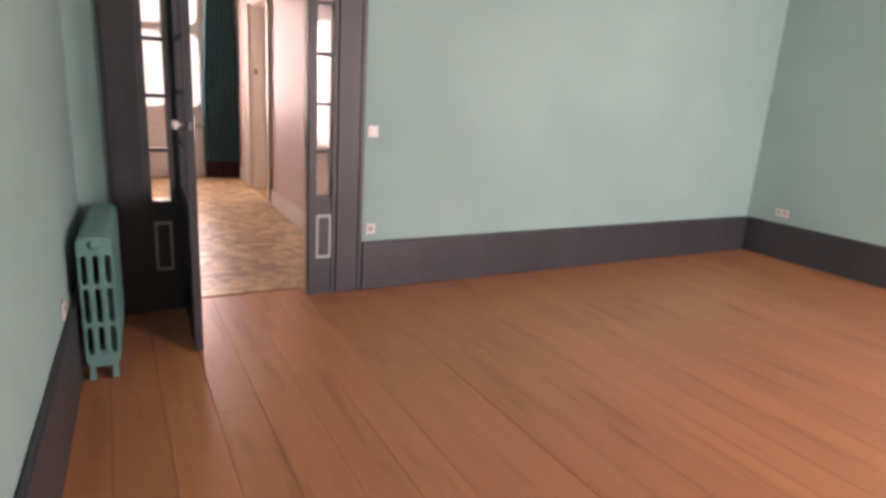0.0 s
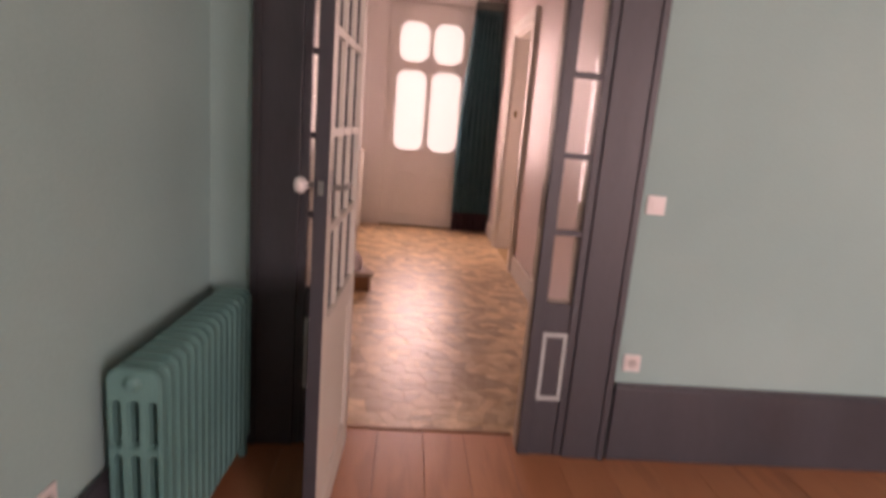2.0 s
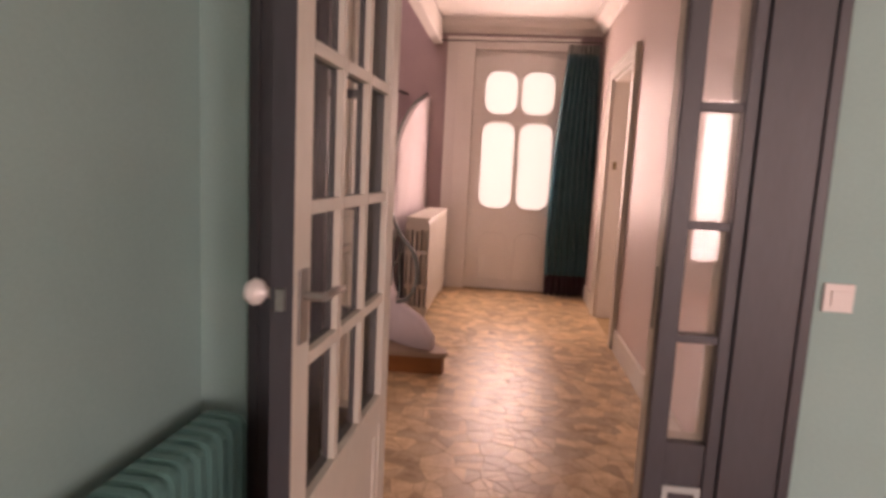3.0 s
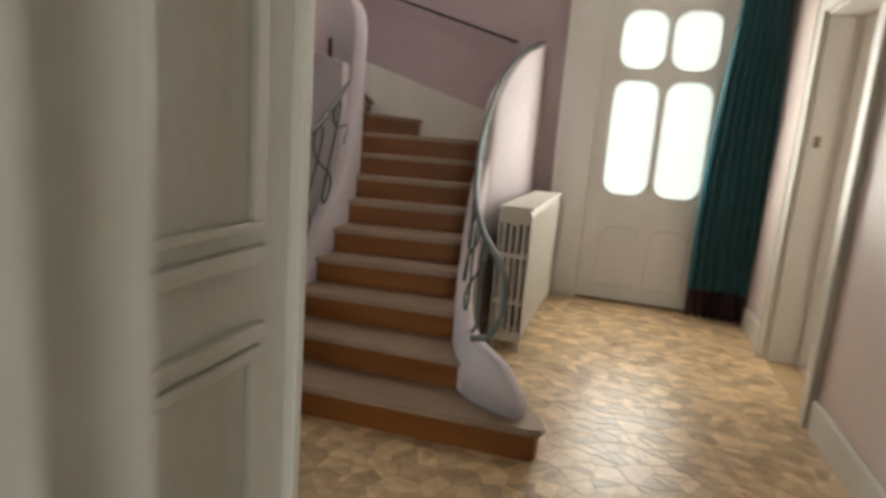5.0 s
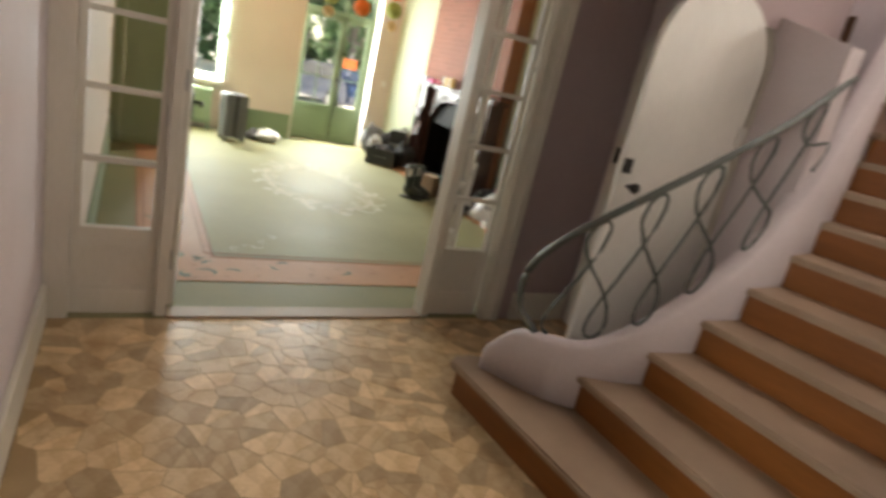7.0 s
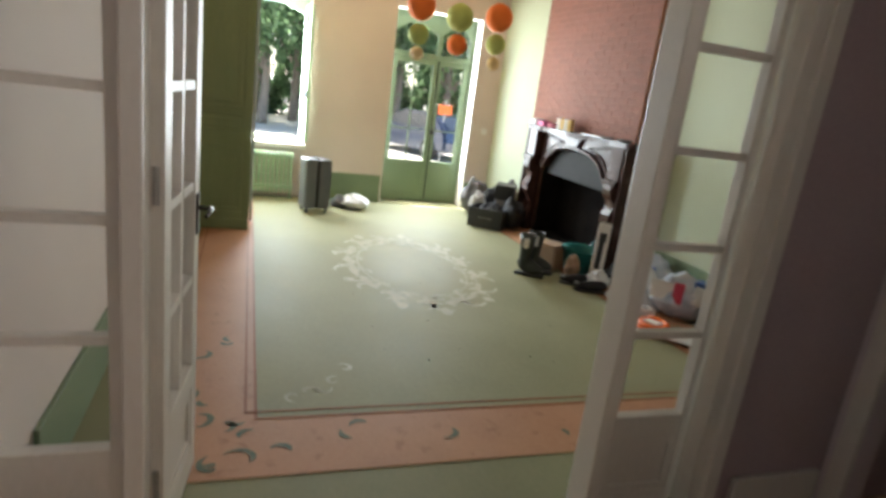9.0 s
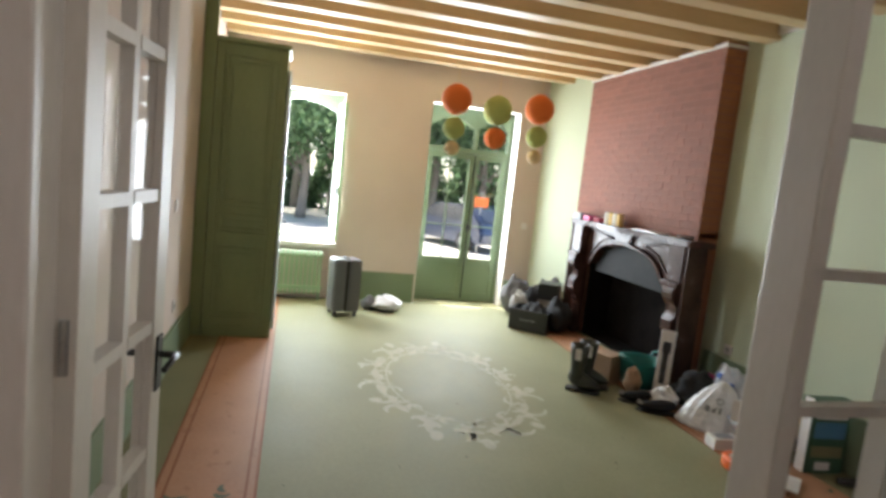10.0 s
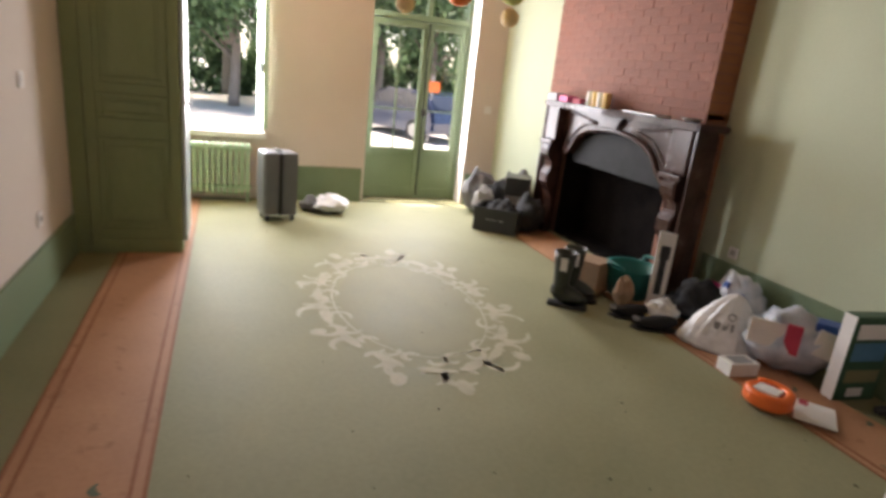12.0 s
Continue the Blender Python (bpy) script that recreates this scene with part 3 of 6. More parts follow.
def floor_chips():
    """Scuffs: small dark chips in the paint."""
    rnd = random.Random(11)
    bm = bmesh.new()
    for i in range(34):
        x, y = -2.8 - 4.7 * rnd.random(), 6.25 + 2.6 * rnd.random()
        a, r = rnd.random() * 6.3, 0.003 + 0.006 * rnd.random() ** 2
        bm.faces.new([bm.verts.new((x + r * (1.8 if k % 2 else 0.8) * math.cos(a + k * 1.05) * 1.5, y + r * math.sin(a + k * 1.05), 0.0049)) for k in range(6)])
    ob = part("floor_chips", bm, SOOT)
    tagged(ob, "small dark chips in the painted floor", "floor chips", "", "stuff")


floor_chips()

SHIFT = Matrix.Identity(4)

# ---- bedroom doorway and things ----
RAILS_BED = (0.83, 1.13, 1.43, 1.73, 2.03)


def bedroom_doorway():
    fr = thing("door_frame_bedroom", pose(0, 0, 0), "dark slate painted door frame with narrow glazed side lights", "door frame", kind="structure")
    for name, rows, m in (
            ("frame_room_side", [(1.067, 4.372, 0, 1.265, 4.43, 2.62), (2.5250, 4.372, 0, 2.7230, 4.43, 2.62), (1.265, 4.38, 2.4, 2.5250, 4.43, 2.62), (1.265, 4.385, 0, 1.30, 4.43, 2.4), (1.41, 4.385, 0, 1.475, 4.43, 2.4), (2.3150, 4.385, 0, 2.3720, 4.43, 2.4), (2.4870, 4.385, 0, 2.5250, 4.43, 2.4)], NAVY),
            ("architrave_moulding", [(1.067, 4.362, 0, 1.10, 4.371, 2.62), (2.6900, 4.362, 0, 2.7230, 4.371, 2.62)], NAVY),
            ("frame_hall_side", [(1.067, 4.431, 0, 1.30, 4.5, 2.62), (1.41, 4.431, 0, 1.475, 4.5, 2.4), (2.3150, 4.431, 0, 2.3720, 4.5, 2.4), (2.4870, 4.431, 0, 2.7230, 4.5, 2.62), (1.30, 4.431, 2.4, 2.4870, 4.5, 2.62)], WHITE_WOOD)):
        for row in rows:
            part(name, boxes(row, bevel=0.004), m, fr)
    for x0, x1 in ((1.30, 1.41), (2.3720, 2.4870)):
        part("side_panel", boxes((x0, 4.395, 0, x1, 4.43, 0.745)), NAVY, fr)
        part("side_panel_back", boxes((x0, 4.431, 0, x1, 4.49, 0.745)), WHITE_WOOD, fr)
        part("panel_bead", boxes((x0 + 0.002, 4.388, 0.28, x0 + 0.018, 4.394, 0.61), (x1 - 0.018, 4.388, 0.28, x1 - 0.002, 4.394, 0.61), (x0 + 0.018, 4.388, 0.28, x1 - 0.018, 4.394, 0.30), (x0 + 0.018, 4.388, 0.59, x1 - 0.018, 4.394, 0.61)), GREY_BEAD, fr, "pale grey painted bead round the foot panel")
        zs = [0.745, 1.07, 1.404, 1.739, 2.073, 2.4]
        for z in zs[1:-1]:
            part("glazing_bar", boxes((x0, 4.392, z - 0.012, x1, 4.43, z + 0.012)), NAVY, fr)
        for za, zb in zip(zs, zs[1:]):
            part("pane", boxes((x0, 4.428, za + 0.012, x1, 4.431, zb - 0.012)), GLASS, fr).visible_shadow = False
    part("strike_plate", boxes((2.3110, 4.45, 1.08, 2.3150, 4.475, 1.27)), STEEL, fr)
    part("threshold", boxes((1.475, 4.556, 0.0, 2.3150, 4.574, 0.005), bevel=0.002), RISER, fr, "worn dark wooden threshold strip")
    # deep panelled reveals towards the hall
    for name, rows in (("reveal", [(1.205, 4.522, 0, 1.22, 5.04, 2.6), (2.6700, 4.501, 0, 2.6840, 5.04, 2.6), (1.22, 4.501, 2.585, 2.6700, 5.04, 2.6)]),
                       ("reveal_moulding", [(1.22, 4.56, 1.30, 1.237, 4.96, 1.325), (1.22, 4.56, 1.345, 1.232, 4.96, 1.36), (1.22, 4.56, 1.19, 1.237, 4.96, 1.215), (1.22, 4.56, 1.16, 1.231, 4.96, 1.18), (1.22, 4.56, 0.2, 1.233, 4.96, 0.225), (1.22, 4.935, 0.225, 1.233, 4.96, 1.16), (1.22, 4.56, 0.225, 1.233, 4.585, 1.16), (1.22, 4.935, 1.36, 1.233, 4.96, 2.45), (1.22, 4.56, 1.36, 1.233, 4.585, 2.45),
                                            (2.6550, 4.935, 0.225, 2.6700, 4.96, 1.16), (2.6550, 4.56, 0.225, 2.6700, 4.585, 1.16), (2.6550, 4.56, 1.16, 2.6700, 4.96, 1.19), (2.6550, 4.56, 1.33, 2.6700, 4.96, 1.36), (2.6550, 4.935, 1.36, 2.6700, 4.96, 2.45)]),
                       ("architrave", [(0.99, 5.041, 0, 1.240, 5.062, 2.72), (2.6730, 5.041, 0, 2.8050, 5.062, 2.72), (1.240, 5.041, 2.59, 2.6730, 5.062, 2.72)])):
        for row in rows:
            part(name, boxes(row, bevel=0.004), WHITE_WOOD, fr)


bedroom_doorway()


def bedroom_door():
    """Hinged on the west jamb and open into the bedroom: local x runs from hinge to latch."""
    d = thing("glazed_door", pose(1.488, 4.41, 0.012, 0, 0, -92), "open glazed door, white towards the hall and dark slate behind", "door", kind="structure")
    glazed(d, 0.775, 0, 2.36, 0.085, RAILS_BED, 3, 0.026, 0.042, WHITE_WOOD, NAVY)
    part("edge_strip", boxes((0.7755, -0.021, 0, 0.778, 0.021, 2.36)), NAVY, d)
    lever_handle(d, 0.735, 1.27, 0.042, STEEL, sides=(1,))
    bm = lathe([(0.010, 0), (0.010, 0.026), (0.023, 0.036), (0.027, 0.05), (0.02, 0.064), (0.008, 0.068)], 16)
    bmesh.ops.transform(bm, matrix=Matrix.Translation((0.735, -0.021, 1.27)) @ pose(0, 0, 0, 90), verts=bm.verts[:])
    part("door_knob", bm, PORCELAIN, d, "white porcelain knob", True)
    part("lock_bolt", boxes((0.778, -0.008, 1.25, 0.787, 0.008, 1.29)), STEEL, d)
    for z in (0.25, 1.2, 2.1):
        part("hinge", lathe([(0.008, z), (0.008, z + 0.09)], 10), STEEL, d)


bedroom_door()


def rounded(x0, x1, z0, z1, r, n):
    """A rectangle with round corners."""
    return [(cx + r * math.cos(radians(a0 + 90 * i / n)), cz + r * math.sin(radians(a0 + 90 * i / n))) for cx, cz, a0 in ((x1 - r, z0 + r, -90), (x1 - r, z1 - r, 0), (x0 + r, z1 - r, 90), (x0 + r, z0 + r, 180)) for i in range(n + 1)]


def radiator(name, m, n, pitch, depth, height, cols, breaks, wide, material, label):
    """A cast-iron column radiator: sections along local y, columns across local x, on end feet."""
    r = thing(name, m, label, "radiator")
    step = depth / cols
    z0 = 0.07
    w = step * 0.66
    c = min(0.04, depth * 0.25)
    loops = [rounded(-depth / 2, depth / 2, z0, height, c, 4)]
    zs = [z0 + 0.06] + sorted(breaks) + [height - 0.085]
    for k in range(cols):
        x = -depth / 2 + step * (k + 0.5)
        for za, zb in zip(zs, zs[1:]):
            loops.append(rounded(x - step * 0.24, x + step * 0.24, za + 0.012, zb - 0.012, step * 0.2, 2))
    bm = bmesh.new()
    edges = []
    for loop in loops:
        vs = [bm.verts.new((x, 0, z)) for x, z in loop]
        edges += [bm.edges.new((vs[i], vs[(i + 1) % len(vs)])) for i in range(len(vs))]
    bmesh.ops.triangle_fill(bm, edges=edges, use_beauty=True)
    q = bmesh.ops.extrude_face_region(bm, geom=bm.faces[:])
    bmesh.ops.translate(bm, vec=(0, wide, 0), verts=[v for v in q["geom"] if isinstance(v, bmesh.types.BMVert)])
    bmesh.ops.recalc_face_normals(bm, faces=bm.faces[:])
    bmesh.ops.bevel(bm, geom=[e for e in bm.edges if len(e.link_faces) == 2 and e.calc_face_angle(0) > 1.2], offset=0.006, segments=2, affect="EDGES")
    me = None
    for i in range(n):
        if me is None:
            s = part("section", bm, material, r)
            me = s.data
        else:
            s = new("section", me)
            s.parent = r
        s.location = (0, pitch * i, 0)
    for y in (0.0, pitch * (n - 1)):
        for x in (-depth / 2 + step * 0.5, depth / 2 - step * 0.5):
            part("foot", prism([(x - w * 0.45, 0), (x + w * 0.45, 0), (x + w * 0.3, 0.1), (x - w * 0.3, 0.1)], "y", y + wide * 0.1, y + wide * 0.9), material, r)
    for z in (height * 0.9, 0.14):
        bm = bmesh.new()
        tube(bm, [Vector((0, 0.01, z)), Vector((0, pitch * n, z))], 0.02)
        part("connecting_pipe", bm, material, r)
    return r


rad = radiator("radiator", pose(0.985, 3.46, 0, 0, 0, -2.5), 15, 0.057, 0.155, 0.755, 3, [0.30, 0.50], 0.043, TEAL_TRIM, "teal painted cast-iron column radiator against the bedroom wall")
bm = bmesh.new()
tube(bm, spline([(0.0, 0.82, 0.14), (0.0, 0.86, 0.13), (0.01, 0.865, 0.0)], 5), 0.012)
part("supply_pipe", bm, TEAL_TRIM, rad)
bm = lathe([(0.026, 0), (0.026, 0.006), (0.018, 0.008), (0.018, 0.014), (0.008, 0.016)], 18)
bmesh.ops.transform(bm, matrix=Matrix.Translation((0.0, 0.001, 0.715)) @ pose(0, 0, 0, 90), verts=bm.verts[:])
part("end_plug", bm, TEAL_TRIM, rad, "", True)


def wall_plate(name, m, w, h, kind, label):
    """A switch or socket: local x across, z up, y out of the wall is -."""
    t = thing(name, m, label, kind)
    part("plate", boxes((-w / 2, -0.009, -h / 2, w / 2, 0, h / 2), bevel=0.003), PLASTIC_WHITE, t)
    if kind == "light switch":
        part("rocker", boxes((-0.022, -0.014, -0.022, 0.022, -0.009, 0.022), bevel=0.002), PLASTIC_WHITE, t)
    else:
        n = 2 if w > 0.1 else 1
        for i in range(n):
            x = (i - (n - 1) / 2) * 0.07
            bm = lathe([(0.024, 0), (0.024, 0.002), (0.019, 0.002), (0.019, -0.004)], 18)
            bmesh.ops.transform(bm, matrix=Matrix.Translation((x, -0.0095, 0)) @ pose(0, 0, 0, 90), verts=bm.verts[:])
            part("socket_well", bm, mat0_grey, t)
            part("pin_holes", boxes((x - 0.011, -0.012, -0.002, x - 0.006, -0.0096, 0.003), (x + 0.006, -0.012, -0.002, x + 0.011, -0.0096, 0.003), (x - 0.002, -0.016, 0.008, x + 0.002, -0.0096, 0.012)), BLACK_IRON, t)
    return t


mat0_grey = mat("socket_well_grey", (0.5, 0.48, 0.46), (0.56, 0.54, 0.52), 0.4, 8, 90, 0.0)
wall_plate("light_switch", pose(2.80, 4.399, 1.222), 0.082, 0.082, "light switch", "square white plastic light switch on the teal wall")
wall_plate("wall_socket", pose(2.803, 4.399, 0.485), 0.08, 0.08, "socket", "square white plastic wall socket above the dark skirting")
wall_plate("wall_socket", pose(7.449, 4.0, 0.5, 0, 0, -90), 0.15, 0.08, "socket", "double white plastic wall socket above the dark skirting")
wall_plate("wall_socket", pose(0.8495, 3.26, 0.47, 0, 0, 87.7), 0.08, 0.08, "socket", "square white plastic wall socket beside the radiator")


def bedroom_window():
    w = thing("window_1", pose(4.4, -2.5, 0.4), "tall white casement window of the bedroom", "window", kind="structure")
    for x in (0.0, 0.8):
        part("casement", boxes((x, -0.03, 0, x + 0.07, 0.03, 2.3), (x + 0.73, -0.03, 0, x + 0.8, 0.03, 2.3), (x + 0.07, -0.03, 0, x + 0.73, 0.03, 0.08), (x + 0.07, -0.03, 2.22, x + 0.73, 0.03, 2.3), (x + 0.07, -0.02, 1.1, x + 0.73, 0.02, 1.13)), WHITE_WOOD, w)
        part("pane", boxes((x + 0.07, -0.002, 0.08, x + 0.73, 0.002, 2.22)), GLASS, w).visible_shadow = False


bedroom_window()

# ---- hall: front door, curtain, side door ----
def arch_pane(x0, x1, z0, z1, r, n=6, rise=0.0):
    """A pane outline with rounded corners, and a top that may slope up to the middle."""
    pts = []
    for cx, cz, a0 in ((x1 - r, z0 + r, -90), (x1 - r, z1 - r, 0), (x0 + r, z1 - r, 90), (x0 + r, z0 + r, 180)):
        for i in range(n + 1):
            a = radians(a0 + 90 * i / n)
            pts.append((cx + r * math.cos(a), cz + r * math.sin(a) * (1.0)))
    return pts


def front_door():
    d = thing("front_door", pose(0, 0, 0), "off-white painted front door with four rounded frosted panes", "door", kind="structure")
    part("door_jamb", boxes((1.10, 10.30, 0, 1.33, 10.50, 3.12), (2.46, 10.30, 0, 2.519, 10.50, 3.12), (1.33, 10.30, 3.04, 2.46, 10.50, 3.12), bevel=0.005), DOOR_WHITE, d)
    part("architrave", boxes((0.97, 10.315, 0, 1.099, 10.358, 3.2), (2.521, 10.315, 0, 2.62, 10.358, 3.2), (1.099, 10.315, 3.121, 2.521, 10.358, 3.2), bevel=0.006), DOOR_WHITE, d)
    outline = [(1.326, 0.01), (2.464, 0.01), (2.464, 2.93)] + [(2.464 - 1.138 * i / 12, 2.93 + 0.10 * math.sin(math.pi * i / 12)) for i in range(1, 12)] + [(1.326, 2.93)]
    holes = [arch_pane(1.46, 1.885, 1.07, 2.165, 0.15), arch_pane(1.935, 2.36, 1.07, 2.165, 0.15), arch_pane(1.47, 1.89, 2.26, 2.80, 0.16), arch_pane(1.93, 2.35, 2.26, 2.80, 0.16)]
    bm = bmesh.new()
    edges = []
    for loop in [outline] + holes:
        vs = [bm.verts.new((x, 10.36, z)) for x, z in loop]
        edges += [bm.edges.new((vs[i], vs[(i + 1) % len(vs)])) for i in range(len(vs))]
    bmesh.ops.triangle_fill(bm, edges=edges, use_beauty=True)
    r = bmesh.ops.extrude_face_region(bm, geom=bm.faces[:])
    bmesh.ops.translate(bm, vec=(0, 0.05, 0), verts=[v for v in r["geom"] if isinstance(v, bmesh.types.BMVert)])
    part("door_leaf", bm, DOOR_WHITE, d)
    part("door_head", boxes((1.331, 10.375, 2.93, 2.459, 10.45, 3.039)), DOOR_WHITE, d)
    bm = bmesh.new()
    tube(bm, [Vector((1.326 + 1.138 * i / 16, 10.355, 2.945 + 0.10 * math.sin(math.pi * i / 16))) for i in range(17)], 0.009, 6)
    part("arched_bead", bm, DOOR_WHITE, d)
    for h in holes:
        part("pane", prism(h, "y", 10.382, 10.388), FROST, d)
        cx, cz = sum(p[0] for p in h) / len(h), sum(p[1] for p in h) / len(h)
        bm = bmesh.new()
        vs = [Vector((cx + (x - cx) * 1.03, 10.357, cz + (z - cz) * 1.02)) for x, z in h]
        tube(bm, vs + [vs[0]], 0.01, 6)
        part("pane_bead", bm, DOOR_WHITE, d)
    for x0, x1 in ((1.5, 1.86), (1.96, 2.32)):
        pts = [(x0, 0.15), (x1, 0.15), (x1, 0.66), (x1 - 0.06, 0.73), ((x0 + x1) / 2, 0.76), (x0 + 0.06, 0.73), (x0, 0.66)]
        bm = bmesh.new()
        vs = [Vector((x, 10.357, z)) for x, z in pts]
        tube(bm, vs + [vs[0]], 0.011, 6)
        part("panel_moulding", bm, DOOR_WHITE, d)
    part("door_sill", boxes((1.33, 10.29, 0.001, 2.46, 10.42, 0.012)), BRASS, d)
    bm = lathe([(0.01, 0), (0.01, 0.04), (0.028, 0.05), (0.03, 0.065), (0.015, 0.08)], 14)
    bmesh.ops.transform(bm, matrix=Matrix.Translation((2.40, 10.36, 1.0)) @ pose(0, 0, 0, 90), verts=bm.verts[:])
    part("door_knob", bm, BRASS, d, "", True)


front_door()
# added emissive sheet in place of outdoor light, so the frosted panes glow
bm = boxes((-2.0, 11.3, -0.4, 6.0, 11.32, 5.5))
tagged(part("backdrop_front_glow", bm, glow("emissive_backdrop", (0.88, 0.98, 1.0), 0.64)), "plain glowing sheet standing in for daylight beyond the front door", "backdrop", "", "structure")


def drape():
    c = thing("curtain", pose(2.645, 10.18, 0), "gathered dark teal door curtain with a wine-red hem", "curtain")
    n = 60

    def cloth(z0, z1, m, name, rows=10):
        bm = bmesh.new()
        grid = []
        for j in range(rows + 1):
            z = z0 + (z1 - z0) * j / rows
            pinch = 0.205 + 0.07 * (1 - z / 3.1) + 0.03 * math.sin(z * 1.3)
            row = []
            for i in range(n + 1):
                u = i / n * 2 - 1
                fold = 0.042 * math.sin(u * 23 + 0.6 * math.sin(z * 1.1)) + 0.018 * math.sin(u * 47 + z)
                row.append(bm.verts.new((u * pinch - 0.02 * math.sin(z), fold * (0.8 + 0.3 * (1 - z / 3.1)), z)))
            grid.append(row)
        for a, b in zip(grid, grid[1:]):
            for i in range(n):
                bm.faces.new((a[i], a[i + 1], b[i + 1], b[i]))
        bmesh.ops.solidify(bm, geom=bm.faces[:], thickness=0.004)
        part(name, bm, m, c, "", True)
    cloth(0.27, 2.99, CURTAIN, "cloth", 26)
    cloth(0.015, 0.27, CURTAIN_HEM, "hem", 5)
    cloth(2.99, 3.1, CURTAIN_HEAD, "heading", 4)
    rod = thing("curtain_rod", pose(0, 0, 0), "thin dark metal curtain rod over the front door", "curtain rod")
    bm = bmesh.new()
    tube(bm, [Vector((0.80, 10.18, 3.115)), Vector((2.86, 10.18, 3.13))], 0.008)
    part("rod", bm, BLACK_IRON, rod)
    for x in (0.86, 2.84):
        bm = bmesh.new()
        tube(bm, [Vector((x, 10.18, 3.116)), Vector((x, 10.36, 3.116))], 0.006)
        part("bracket", bm, BLACK_IRON, rod)
    part("finial", lathe([(0.004, 0), (0.016, 0.012), (0.016, 0.024), (0.004, 0.034)], 10), BLACK_IRON, rod).matrix_basis = pose(0.80, 10.18, 3.115, 0, -90, 0)


drape()


def side_door():
    f = thing("door_frame_side", pose(0, 0, 0), "white moulded casing of the hall's side doorway", "door frame", kind="structure")
    part("casing", boxes((2.85, 7.95, 0, 2.884, 8.099, 2.68), (2.85, 9.201, 0, 2.884, 9.35, 2.68), (2.85, 8.099, 2.551, 2.884, 9.201, 2.68), bevel=0.006), WHITE_WOOD, f)
    part("casing_bead", boxes((2.838, 7.95, 0, 2.85, 7.985, 2.68), (2.838, 9.315, 0, 2.85, 9.35, 2.68), (2.838, 7.985, 2.645, 2.85, 9.315, 2.68), bevel=0.003), WHITE_WOOD, f)
    part("jamb", boxes((2.886, 8.101, 0, 3.099, 8.125, 2.549), (2.886, 9.175, 0, 3.099, 9.199, 2.549), (2.886, 8.125, 2.525, 3.099, 9.175, 2.549)), WHITE_WOOD, f)
    part("strike_plate", boxes((2.93, 9.17, 1.62, 2.97, 9.1749, 1.70)), BRASS, f)
    d = thing("panelled_door", pose(3.10, 9.16, 0.01, 0, 0, -14), "white panelled side door standing ajar", "door", kind="structure")
    part("leaf", boxes((0, -0.02, 0, 0.10, 0.02, 2.5), (0.92, -0.02, 0, 1.03, 0.02, 2.5), (0.10, -0.02, 0, 0.92, 0.02, 0.2), (0.10, -0.02, 1.0, 0.92, 0.02, 1.14), (0.10, -0.02, 2.38, 0.92, 0.02, 2.5), (0.10, -0.01, 0.2, 0.92, 0.01, 1.0), (0.10, -0.01, 1.14, 0.92, 0.01, 2.38)), WHITE_WOOD, d)
    lever_handle(d, 0.98, 1.05, 0.04, BRASS)


side_door()
wall_plate("light_switch", pose(2.884, 10.0, 1.22, 0, 0, -90), 0.08, 0.08, "light switch", "white plastic light switch beside the curtain")
radiator("hall_radiator", pose(0.985, 8.36, 0), 28, 0.058, 0.235, 1.03, 5, [0.36, 0.70], 0.052, WHITE_WOOD, "tall off-white cast-iron radiator beside the stairs")
part("top_shelf", boxes((0.865, 8.34, 1.035, 1.115, 10.02, 1.055), bevel=0.006), WHITE_WOOD).name = "radiator_shelf"
tagged(bpy.data.objects["radiator_shelf"], "off-white painted board lying on the hall radiator", "shelf board")

# ---- stairs ----
RISE = 0.165
NOSE = [((-0.74, 6.76), (1.42, 6.88)), ((-0.325, 7.145), (0.975, 7.16)), ((-0.20, 7.41), (0.84, 7.47)), ((-0.165, 7.655), (0.77, 7.77)), ((-0.17, 7.89), (0.70, 8.02)), ((-0.20, 8.17), (0.64, 8.30)), ((-0.27, 8.42), (0.60, 8.55)), ((-0.33, 8.61), (0.58, 8.75)), ((-0.36, 8.78), (0.58, 8.95)), ((-0.43, 8.92), (-0.45, 10.3)), ((-0.50, 8.97), (-1.02, 10.3)), ((-0.60, 9.0), (-1.45, 10.3))]


